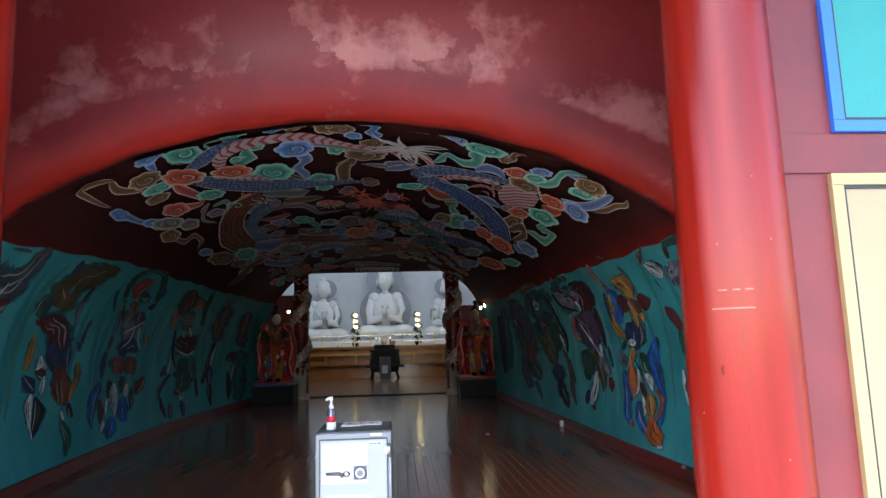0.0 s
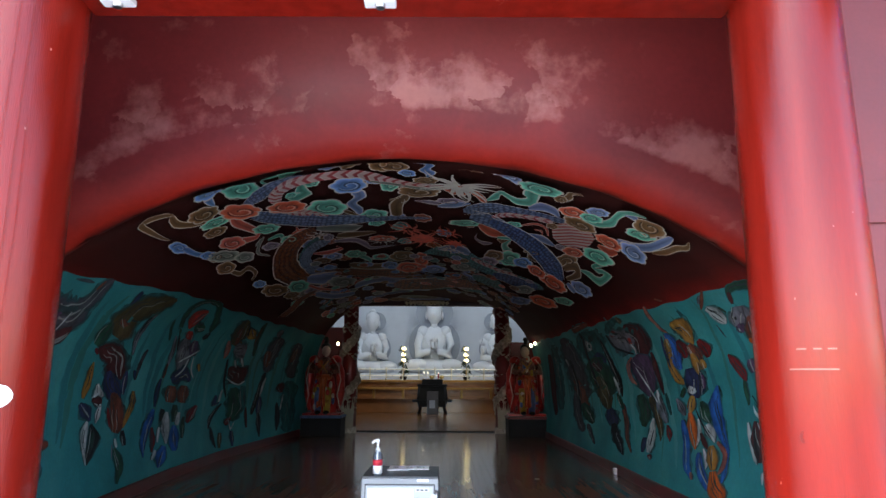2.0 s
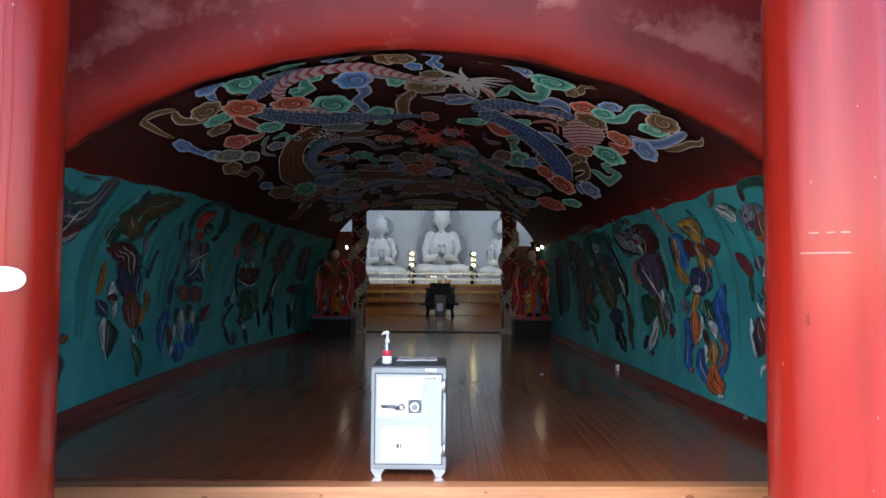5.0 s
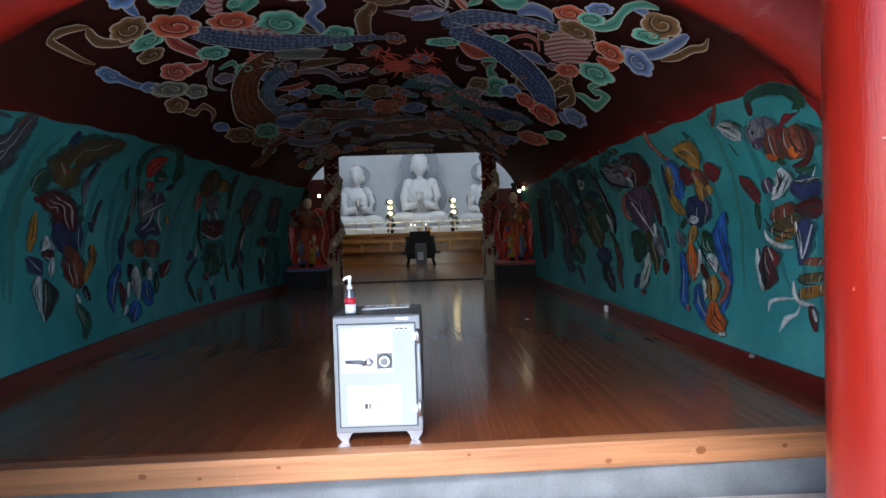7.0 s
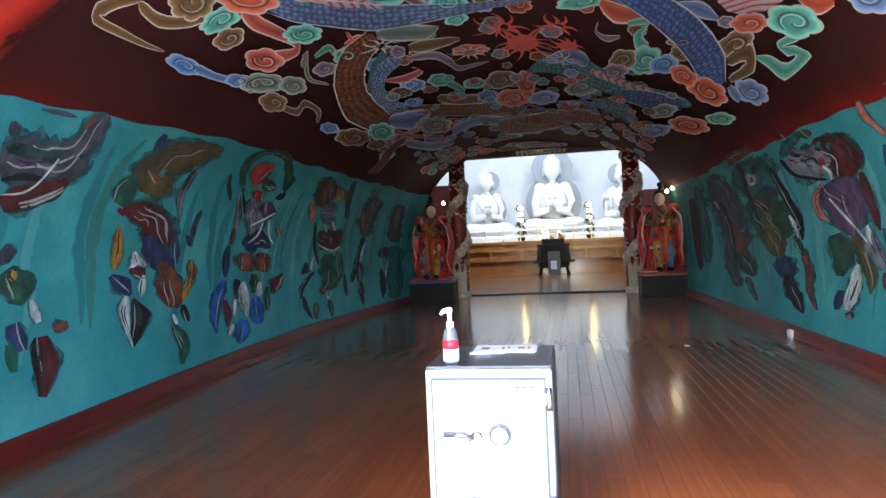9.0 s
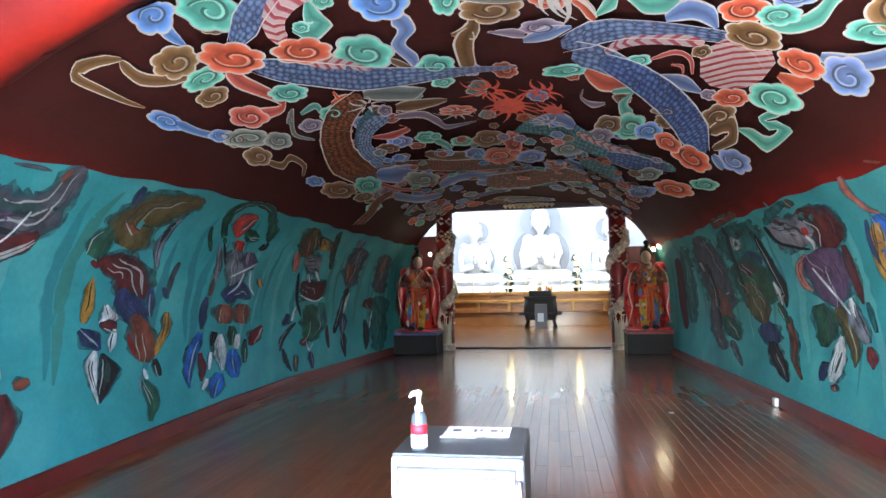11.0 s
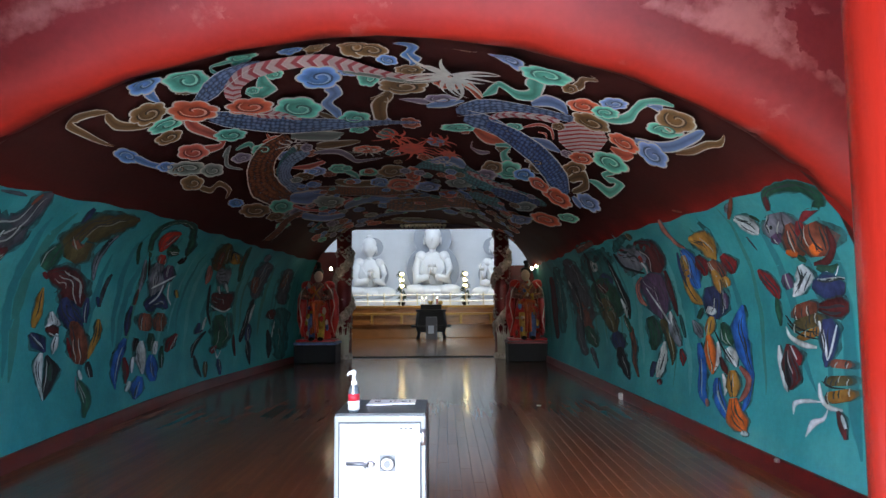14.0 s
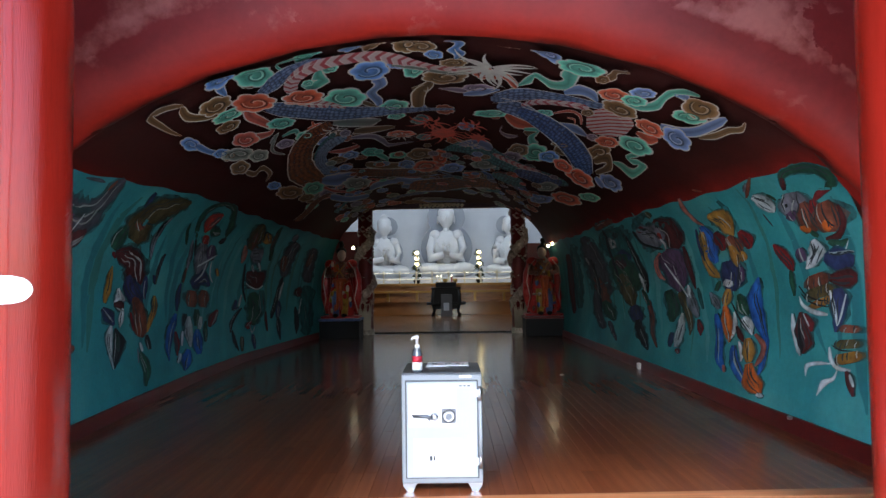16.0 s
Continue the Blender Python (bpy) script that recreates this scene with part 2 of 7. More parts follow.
def shell_grid(name, s0, s1, ns, y0, y1, ny, material, edge=None):
    bm = bmesh.new()
    uv = bm.loops.layers.uv.new("paint")
    rows = []
    for j in range(ny + 1):
        y = y0 + (y1 - y0) * j / ny
        a, b = (edge(y, s0), edge(y, s1)) if edge else (s0, s1)
        rows.append([(bm.verts.new(shell(a + (b - a) * i / ns, y)), a + (b - a) * i / ns, y) for i in range(ns + 1)])
    for p, q in zip(rows, rows[1:]):
        for i in range(ns):
            f = bm.faces.new((p[i][0], p[i + 1][0], q[i + 1][0], q[i][0]))
            for lp, src in zip(f.loops, (p[i], p[i + 1], q[i + 1], q[i])):
                lp[uv].uv = (src[1], src[2])
    return obj(name, bm, material, smooth=True)


def paint_edge(y, s):
    """The wavy line at which the wall painting meets the ceiling colour."""
    if abs(abs(s) - S_EDGE) > 1e-6:
        return s
    low = float(np.interp(y, [4.66, 4.76, 4.92], [0.45, 0.15, 0.0]))
    line = 2.97 if s > 0 else float(np.interp(y, [4.7, 5.7, 6.3, 7.2, 8.5], [2.93, 2.83, 2.78, 2.74, 2.70]))
    return math.copysign(line + low + 0.018 * math.sin(y * 2.1 + (0 if s > 0 else 1.3)) + 0.014 * math.sin(y * 7.3), s)

# ---- structure: shell ----
def uv_paint(name, build, rough=0.6, spec=0.3, vary=0.2, scale=1.5):
    """Material whose paint layout follows the shell's own girth and depth."""
    m = mat(name, (0.5, 0.5, 0.5, 1), rough, vary=vary, scale=scale, bump=0.25, fine=25, spec=spec)
    n, ln, b = links_of(m)
    uvn = n.new("ShaderNodeUVMap")
    uvn.uv_map = "paint"
    sep = n.new("ShaderNodeSeparateXYZ")
    ln.new(uvn.outputs[0], sep.inputs[0])
    build(m, n, ln, b, sep, uvn)
    return m


def ramp_node(n, ln, fac, stops):
    r = n.new("ShaderNodeValToRGB")
    ln.new(fac, r.inputs["Fac"])
    while len(r.color_ramp.elements) < len(stops):
        r.color_ramp.elements.new(0.5)
    for e, (p, c) in zip(r.color_ramp.elements, stops):
        e.position, e.color = p, c
    return r.outputs["Color"]


def retint(n, ln, b, color):
    """Multiply a paint colour by the surface's own variation."""
    old = b.inputs["Base Color"].links[0].from_socket
    up = n.new("ShaderNodeVectorMath")
    up.operation = "SCALE"
    up.inputs["Scale"].default_value = 2.0
    ln.new(old, up.inputs[0])
    mx = n.new("ShaderNodeVectorMath")
    mx.operation = "MULTIPLY"
    ln.new(color, mx.inputs[0])
    ln.new(up.outputs[0], mx.inputs[1])
    ln.new(mx.outputs[0], b.inputs["Base Color"])


def ceiling_paint(m, n, ln, b, sep, uvn):
    ab = n.new("ShaderNodeMath")
    ab.operation = "ABSOLUTE"
    ln.new(sep.outputs[0], ab.inputs[0])
    nz = n.new("ShaderNodeTexNoise")
    nz.inputs["Scale"].default_value, nz.inputs["Detail"].default_value = 1.7, 5
    ln.new(uvn.outputs[0], nz.inputs["Vector"])
    ad = n.new("ShaderNodeMath")
    ad.operation = "MULTIPLY_ADD"
    ln.new(nz.outputs["Fac"], ad.inputs[0])
    ad.inputs[1].default_value = 0.35
    ln.new(ab.outputs[0], ad.inputs[2])
    mr = n.new("ShaderNodeMapRange")
    mr.inputs["From Min"].default_value, mr.inputs["From Max"].default_value = S_EDGE - 0.12, S_EDGE + 0.34
    ln.new(ad.outputs[0], mr.inputs["Value"])
    fr = n.new("ShaderNodeMath")
    fr.operation = "MULTIPLY_ADD"
    ln.new(nz.outputs["Fac"], fr.inputs[0])
    fr.inputs[1].default_value = -0.25
    ln.new(sep.outputs[1], fr.inputs[2])
    m2 = n.new("ShaderNodeMapRange")
    m2.inputs["From Min"].default_value, m2.inputs["From Max"].default_value = 4.68, 4.42
    ln.new(fr.outputs[0], m2.inputs["Value"])
    mxx = n.new("ShaderNodeMath")
    mxx.operation = "MAXIMUM"
    ln.new(mr.outputs[0], mxx.inputs[0])
    ln.new(m2.outputs[0], mxx.inputs[1])
    retint(n, ln, b, ramp_node(n, ln, mxx.outputs[0], [(0.0, (0.062, 0.015, 0.012, 1)), (0.45, (0.08, 0.013, 0.010, 1)), (0.75, (0.15, 0.013, 0.010, 1)), (1.0, (0.24, 0.018, 0.013, 1))]))


def wall_paint(m, n, ln, b, sep, uvn):
    nz = n.new("ShaderNodeTexNoise")
    nz.inputs["Scale"].default_value, nz.inputs["Detail"].default_value = 1.1, 6
    ln.new(uvn.outputs[0], nz.inputs["Vector"])
    retint(n, ln, b, ramp_node(n, ln, nz.outputs["Fac"], [(0.3, (0.035, 0.24, 0.25, 1)), (0.5, (0.05, 0.31, 0.32, 1)), (0.7, (0.09, 0.38, 0.37, 1))]))


M["ceiling_paint"] = uv_paint("dark_maroon_ceiling_paint_with_red_border", ceiling_paint, 0.7, 0.15)
M["wall_paint"] = uv_paint("turquoise_wall_paint", wall_paint)
M["skirt"] = mat("dark_red_skirting_paint", (0.13, 0.012, 0.01, 1), 0.4, vary=0.3)

ceiling = tagged(shell_grid("ceiling", -S_EDGE, S_EDGE, 48, MOUTH, END, 90, M["ceiling_paint"], paint_edge), "dark maroon vaulted plaster ceiling with red borders", "ceiling", kind="structure")
wall_left = tagged(shell_grid("wall_left", -S_EDGE, -S_SKIRT, 22, MOUTH, END, 90, M["wall_paint"], paint_edge), "turquoise painted vault wall", "wall", kind="structure")
wall_right = tagged(shell_grid("wall_right", S_EDGE, S_SKIRT, 22, MOUTH, END, 90, M["wall_paint"], paint_edge), "turquoise painted vault wall", "wall", kind="structure")
for side in (-1, 1):
    bm = bmesh.new()
    rows = []
    for j in range(61):
        y = MOUTH + (END - MOUTH) * j / 60
        x = shell(side * S_SKIRT, y).x
        rows.append([bm.verts.new((x - side * dx, y, FLOOR + z)) for dx, z in ((-0.02, 0.14), (0.012, 0.135), (0.022, 0.12), (0.03, 0.0))])
    for p, q in zip(rows, rows[1:]):
        for i in range(3):
            bm.faces.new((p[i], p[i + 1], q[i + 1], q[i]))
    tagged(obj("baseboard", bm, M["skirt"], smooth=True), "dark red painted plaster skirting along the vault", "baseboard", kind="structure")


def mouth_rim():
    """Rounded plaster roll at the mouth that turns up into the flat front face."""
    bm = bmesh.new()
    uv = bm.loops.layers.uv.new("paint")
    ns = 80
    rings = []
    steps = [(4.76, -0.007), (4.66, -0.003), (4.58, 0.012), (4.50, 0.045), (4.43, 0.10), (4.37, 0.18), (4.33, 0.28), (4.30, 0.42), (4.285, 0.6), (4.27, 0.9), (4.25, 1.5), (4.24, 2.6)]
    for y, out in steps:
        ring = []
        for i in range(ns + 1):
            s = -S_BASE + 2 * S_BASE * i / ns
            p = shell(s, max(y, MOUTH))
            a, b = shell(s - 0.08 if s > -S_BASE + 0.1 else s, MOUTH), shell(s + 0.08 if s < S_BASE - 0.1 else s, MOUTH)
            t = (b - a).normalized()
            nrm = Vector((-t.z, 0, t.x))
            c = Vector((-0.43, MOUTH, 1.3))
            if nrm.dot(p - c) < 0:
                nrm = -nrm
            far = (p - c).normalized()
            nrm = (nrm * max(0, 1 - out) + far * min(1, out)).normalized() if out > 0 else nrm
            q = p + nrm * out
            q.z = max(q.z, 0.0) if p.z < 0.5 else q.z
            ring.append((bm.verts.new((q.x, y, q.z)), s, y))
        rings.append(ring)
    for p, q in zip(rings, rings[1:]):
        for i in range(ns):
            f = bm.faces.new((p[i][0], p[i + 1][0], q[i + 1][0], q[i][0]))
            for lp, src in zip(f.loops, (p[i], p[i + 1], q[i + 1], q[i])):
                lp[uv].uv = (src[1], src[2])
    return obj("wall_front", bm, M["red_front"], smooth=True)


def m_belt(n, ln, sep):
    """0 to 1 across the belt of pale patches just above the rolled edge."""
    r = n.new("ShaderNodeMapRange")
    r.inputs["From Min"].default_value, r.inputs["From Max"].default_value = 4.345, 4.268
    ln.new(sep.outputs[1], r.inputs["Value"])
    return r.outputs[0]


def front_paint(m, n, ln, b, sep, uvn):
    nz = n.new("ShaderNodeTexNoise")
    nz.inputs["Scale"].default_value, nz.inputs["Detail"].default_value = 1.7, 5
    ln.new(uvn.outputs[0], nz.inputs["Vector"])
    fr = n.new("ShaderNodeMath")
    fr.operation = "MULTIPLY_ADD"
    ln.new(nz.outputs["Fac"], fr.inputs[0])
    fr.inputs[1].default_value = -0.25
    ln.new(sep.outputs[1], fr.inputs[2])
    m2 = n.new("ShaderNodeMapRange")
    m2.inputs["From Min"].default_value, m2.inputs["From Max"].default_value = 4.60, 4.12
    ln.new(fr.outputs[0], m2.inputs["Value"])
    # ceiling maroon, then reds that mix in light on the roll, shade above
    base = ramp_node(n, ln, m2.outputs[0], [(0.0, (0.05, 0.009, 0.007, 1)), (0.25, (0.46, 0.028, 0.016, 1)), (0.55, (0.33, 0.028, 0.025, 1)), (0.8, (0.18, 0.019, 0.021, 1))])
    co = n.new("ShaderNodeTexCoord")
    worn = n.new("ShaderNodeTexNoise")
    worn.inputs["Scale"].default_value, worn.inputs["Detail"].default_value, worn.inputs["Roughness"].default_value = 2.4, 9, 0.66
    ln.new(co.outputs["Object"], worn.inputs["Vector"])
    belt = ramp_node(n, ln, m_belt(n, ln, sep), [(0.0, (0, 0, 0, 1)), (0.25, (0.2, 0.2, 0.2, 1)), (0.5, (0.22, 0.22, 0.22, 1)), (0.75, (0.12, 0.12, 0.12, 1)), (1.0, (0, 0, 0, 1))])
    # pale patches with fairly straight borders: flaked paint plus painted-in sky reflections
    warp = n.new("ShaderNodeVectorMath")
    warp.operation = "MULTIPLY_ADD"
    ln.new(worn.outputs["Color"], warp.inputs[0])
    warp.inputs[1].default_value = (0.42, 0.42, 0.42)
    ln.new(co.outputs["Object"], warp.inputs[2])
    cells = n.new("ShaderNodeTexVoronoi")
    cells.distance = "CHEBYCHEV"
    cells.inputs["Scale"].default_value = 2.6
    ln.new(warp.outputs[0], cells.inputs["Vector"])
    tone = n.new("ShaderNodeSeparateColor")
    ln.new(cells.outputs["Color"], tone.inputs[0])
    flake_glint = n.new("ShaderNodeMath")
    flake_glint.operation = "MULTIPLY_ADD"
    ln.new(tone.outputs[0], flake_glint.inputs[0])
    flake_glint.inputs[1].default_value = 0.24
    ln.new(worn.outputs["Fac"], flake_glint.inputs[2])
    lift = n.new("ShaderNodeMath")
    ln.new(flake_glint.outputs[0], lift.inputs[0])
    ln.new(belt, lift.inputs[1])
    fade = n.new("ShaderNodeMapRange")
    fade.inputs["From Min"].default_value, fade.inputs["From Max"].default_value, fade.inputs["To Max"].default_value = 0.76, 0.95, 0.42
    ln.new(lift.outputs[0], fade.inputs["Value"])
    mx = n.new("ShaderNodeMix")
    mx.data_type = "RGBA"
    ln.new(fade.outputs[0], mx.inputs["Factor"])
    ln.new(base, mx.inputs["A"])
    mx.inputs["B"].default_value = (0.6, 0.25, 0.22, 1)
    retint(n, ln, b, mx.outputs["Result"])


M["red_front"] = uv_paint("glossy_red_front_with_painted_light", front_paint, 0.45, 0.3)
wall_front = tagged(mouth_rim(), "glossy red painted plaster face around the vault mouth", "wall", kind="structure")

# ---- vestibule, facade, ground ----
tagged(obj("ground", boxed(-60, 60, -60, 4.2, -0.3, 0.0), M["forecourt"]), "pale granite forecourt ground", "ground", kind="structure")
tagged(obj("floor_base", boxed(-4.4, 3.4, 4.30, 29, -0.3, FLOOR - 0.022), M["concrete"]), "concrete base under the wooden floor", "floor", kind="structure")
tagged(obj("wall_vestibule_left", boxed(-3.9, -3.55, 2.62, 4.35, 0, 5.2), M["red_wood"]), "dark red painted vestibule side wall", "wall", kind="structure")
tagged(obj("wall_vestibule_right", boxed(2.75, 3.1, 2.62, 4.35, 0, 5.2), M["red_wood"]), "dark red painted vestibule side wall", "wall", kind="structure")
tagged(obj("ceiling_vestibule", boxed(-3.9, 3.1, 2.62, 4.4, 5.2, 5.3), M["red_wood"]), "dark red painted vestibule ceiling", "ceiling", kind="structure")

# unseen eave added to keep direct light off the columns and facade
tagged(obj("shading_eave", boxed(-6.5, 6.0, -0.7, 2.62, 5.3, 5.42), M["red_wood"]), "unseen dark red eave added over the forecourt to shade the columns", "ceiling", kind="structure")

# unseen cover added so no sky leaks in through the vault's seams
bm = bmesh.new()
box(bm, -4.5, 3.3, 4.45, 16.6, 4.05, 4.3)
box(bm, -4.5, -4.3, 4.45, 16.6, 0, 4.05)
box(bm, 3.1, 3.3, 4.45, 16.6, 0, 4.05)
tagged(obj("sky_blocking_mass", bm, M["concrete"]), "unseen concrete mass added round the vault to block sky light", "wall", kind="structure")

# facade beside the doorway: posts, rails and filled panels
COL_L, COL_R, COL_Y, COL_RAD = -1.815, 1.31, 2.52, 0.218

def column(x, y, rad, label):
    c = empty("entrance_column", x, y, 0)
    bm = lathe(bmesh.new(), [(rad * 1.02, 0.12), (rad * 1.02, 0.3), (rad, 1.2), (rad * 0.985, 2.4), (rad * 0.96, 3.6), (rad * 0.95, 4.9)], seg=64)
    part("shaft", bm, M["red_column"], c, smooth=True)
    part("base_stone", lathe(bmesh.new(), [(rad * 1.25, 0.0), (rad * 1.25, 0.08), (rad * 1.15, 0.12)], seg=40), M["concrete"], c, "grey stone column base")
    return tagged(c, label, "column", "entrance columns")


def round_patch(x0, x1, z0, z1, cx, rad, lift=0.002, wave=0.0, nz=2, rounded=0.0):
    """Thin patch wrapped on the front of a column, between two x and two heights, local to the column."""
    bm = bmesh.new()
    rows = []
    for j in range(nz + 1):
        z = z0 + (z1 - z0) * j / nz
        off = wave * noise.noise(Vector((z * 3, x0, 1)))
        trim = rounded * (1 - math.sqrt(max(0, 1 - (2 * j / nz - 1) ** 2))) if rounded else 0
        row = []
        for i in range(9):
            x = min(max(x0 + trim + off - cx + (x1 - x0 - 2 * trim) * i / 8, -rad * 0.98), rad * 0.98)
            row.append(bm.verts.new((x, -math.sqrt((rad + lift) ** 2 - x * x), z)))
        rows.append(row)
    for p, q in zip(rows, rows[1:]):
        for i in range(8):
            bm.faces.new((p[i], p[i + 1], q[i + 1], q[i]))
    return bm


col_l = column(COL_L, COL_Y, COL_RAD, "glossy red lacquered round column with long drying cracks")
col_r = column(COL_R, COL_Y, COL_RAD, "glossy red lacquered round column with tape marks and a knot")
M["crack"] = mat("dark_drying_crack", (0.18, 0.012, 0.008, 1), 0.8)
M["tape"] = mat("old_tape_residue", (0.42, 0.13, 0.1, 1), 0.6)
for x0, w, z0, z1 in ((-1.69, 0.003, 0.6, 3.2), (-1.665, 0.0016, 1.1, 2.6), (-1.73, 0.0016, 1.9, 3.3)):
    part("drying_crack", round_patch(x0, x0 + w, z0, z1, COL_L, COL_RAD, 0.003, 0.004, 40), M["crack"], col_l, "dark long drying crack")
for x0, x1 in ((1.139, 1.175), (1.18, 1.215), (1.219, 1.259)):
    part("tape_strip", round_patch(x0 + 0.012, x1, 1.763, 1.768, COL_R, COL_RAD, 0.003), M["tape"], col_r, "pale strip of old tape")
    part("tape_strip", round_patch(x0 - 0.006, x1, 1.693, 1.698, COL_R, COL_RAD, 0.003), M["tape"], col_r, "pale strip of old tape")
for k in range(2):
    bm = bmesh.new()
    tube(bm, [(-0.158 + (0.012 - 0.005 * k) * math.cos(a * math.pi / 8), -0.147, 1.466 + (0.018 - 0.008 * k) * math.sin(a * math.pi / 8)) for a in range(17)], 0.0025, 6)
    part("knot", bm, M["crack"], col_r, "dark round wood knot")
part("sticker", round_patch(-1.88, -1.622, 1.545, 1.632, COL_L, COL_RAD, 0.004, 0, 12, 0.035), M["paper"], col_l, "white rounded sticker")
for k in range(22):
    z = random.uniform(0.9, 3.1)
    c, r0 = (col_l, COL_L) if k % 2 else (col_r, COL_R)
    x = r0 + random.uniform(-0.19, 0.19)
    part("chip", round_patch(x, x + random.uniform(0.002, 0.004), z, z + random.uniform(0.003, 0.012), r0, COL_RAD, 0.003), M["tape"], c)

lintel = tagged(obj("lintel", boxed(COL_L + 0.2, COL_R - 0.2, 2.34, 2.62, 3.19, 3.46, bevel=0.01), M["red_column"]), "red lacquered lintel beam over the doorway", "beam", kind="structure")
for x in (-1.44, -0.36):
    h = empty("lamp_holder", x, 2.47, 3.19)
    part("housing", boxed(-0.065, 0.065, -0.03, 0.03, -0.03, 0.0, bevel=0.006), M["white_plastic"], h)
    part("socket", lathe(bmesh.new(), [(0.018, -0.045), (0.022, -0.03)], seg=14), M["chrome"], h)
    tagged(h, "small white plastic fixture under the red lintel", "light fixture", "fixtures under the lintel")
# added unseen wall; its lower edge sets how much light reaches the front
tagged(obj("light_limiting_wall", boxed(COL_L, COL_R, 2.44, 2.56, 4.3, 5.3), M["red_wood"]), "unseen dull red wall added above the doorway to limit the light", "wall", kind="structure")
tagged(obj("wall_facade_left", boxed(-6.5, COL_L - 0.1, 2.5, 2.62, 0, 4.9), M["red_wood"]), "dull red painted facade wall", "wall", kind="structure")
wall_facade = tagged(obj("wall_facade_right", boxed(COL_R + 0.1, 6.0, 2.5, 2.62, 0, 4.9), M["red_wood"]), "dull red painted facade wall", "wall", kind="structure")
part("rail", boxed(COL_R + 0.1, 4.0, 2.488, 2.5, 2.255, 2.425, bevel=0.003), M["red_wood"], wall_facade)


def panel(name, x0, x1, z0, z1, border, line, fill, label, cat):
    p = empty(name, x0, 2.5, z0)
    w, h, b = x1 - x0, z1 - z0, 0.05
    bm = bmesh.new()
    for a in ((0, w, 0, b), (0, w, h - b, h), (0, b, b, h - b), (w - b, w, b, h - b)):
        box(bm, a[0], a[1], -0.03, 0, a[2], a[3], bevel=0.003)
    part("frame", bm, M[border], p)
    bm = bmesh.new()
    g = 0.014
    for a in ((b, w - b, b, b + g), (b, w - b, h - b - g, h - b), (b, b + g, b + g, h - b - g), (w - b - g, w - b, b + g, h - b - g)):
        box(bm, a[0], a[1], -0.02, 0, a[2], a[3])
    part("edge_line", bm, M[line], p)
    part("board", boxed(b + g, w - b - g, -0.012, 0, b + g, h - b - g), M[fill], p)
    return tagged(p, label, cat)


M["cream_pale"] = mat("pale_cream_board", (0.29, 0.225, 0.125, 1), 0.5, vary=0.06)
panel("door_panel", 1.735, 2.75, 0.25, 2.25, "cream", "black", "cream_pale", "cream painted door panel framed by a black line", "door panel")
panel("transom_panel", 1.775, 2.75, 2.43, 3.3, "blue_trim", "black", "teal_panel", "teal painted panel with a bright blue border", "wall panel")

# raised floor: pine edge beam
beam = tagged(obj("floor_edge_beam", boxed(-3.1, 2.75, 0, 0.13, FLOOR - 0.14, FLOOR + 0.004, bevel=0.012), M["pine"]), "pale knotty pine beam edging the raised floor", "beam", kind="structure")
beam.matrix_world = pose(0, 4.225, 0, 0, 0, 1.9)
M["knot"] = mat("dark_pine_knot", (0.28, 0.09, 0.03, 1), 0.5)
for x, z, r in ((-1.62, 0.235, 0.022), (-1.32, 0.21, 0.013), (-0.9, 0.25, 0.012), (0.13, 0.27, 0.012), (0.9, 0.2, 0.02), (1.42, 0.235, 0.03), (1.9, 0.24, 0.016)):
    bm = bmesh.new()
    lathe(bm, [(r, 0.0), (r * 0.9, 0.0015), (r * 0.5, 0.002)], seg=14, squash=0.75)
    k = part("knot", bm, M["knot"], beam)
    k.matrix_local = pose(x, -0.0005, z, 90)

# ---- shrine room ----
SHRINE = (-7.0, 6.0)
tagged(obj("wall_shrine_back", boxed(-7, 6, 28, 28.2, 0, 7), M["shrine_wall"]), "pale grey-blue carved stone back wall", "wall", kind="structure")
tagged(obj("wall_shrine_left", boxed(-7.2, -7, 16.7, 28, 0, 7), M["shrine_wall"]), "pale shrine side wall", "wall", kind="structure")
tagged(obj("wall_shrine_right", boxed(6, 6.2, 16.7, 28, 0, 7), M["shrine_wall"]), "pale shrine side wall", "wall", kind="structure")
tagged(obj("ceiling_shrine", boxed(-7, 6, 16.6, 28, 7, 7.2), M["shrine_wall"]), "pale shrine ceiling", "ceiling", kind="structure")
bm = bmesh.new()
box(bm, -7, -3.25, 16.6, 16.7, 0, 7)
box(bm, 2.15, 6, 16.6, 16.7, 0, 7)
box(bm, -3.25, 2.15, 16.6, 16.7, 3.62, 7)
tagged(obj("wall_shrine_front", bm, M["maroon"]), "dark wall around the shrine opening", "wall", kind="structure")
tagged(obj("floor_shrine", boxed(-7, 6, 16.62, 28, FLOOR - 0.06, FLOOR - 0.004), M["shrine_floor"]), "polished dark amber shrine floor", "floor", kind="structure")
tagged(obj("threshold", boxed(-2.25, 1.2, 16.56, 16.64, FLOOR - 0.02, FLOOR + 0.03, bevel=0.006), M["black_wood"]), "black lacquered threshold strip", "threshold", kind="structure")
for x0, x1, z1 in ((-3.4, -2.55, 2.85), (1.48, 2.3, 2.5)):
    tagged(obj("wall_niche", boxed(x0, x1, 16.45, 16.58, FLOOR, z1), M["niche"]), "dark red board behind a guardian statue", "wall", kind="structure")
head = empty("shrine_lintel", -0.53, 16.42, 3.40)
part("beam", boxed(-2.05, 2.05, -0.06, 0.12, 0.0, 0.16, bevel=0.01), M["maroon"], head)
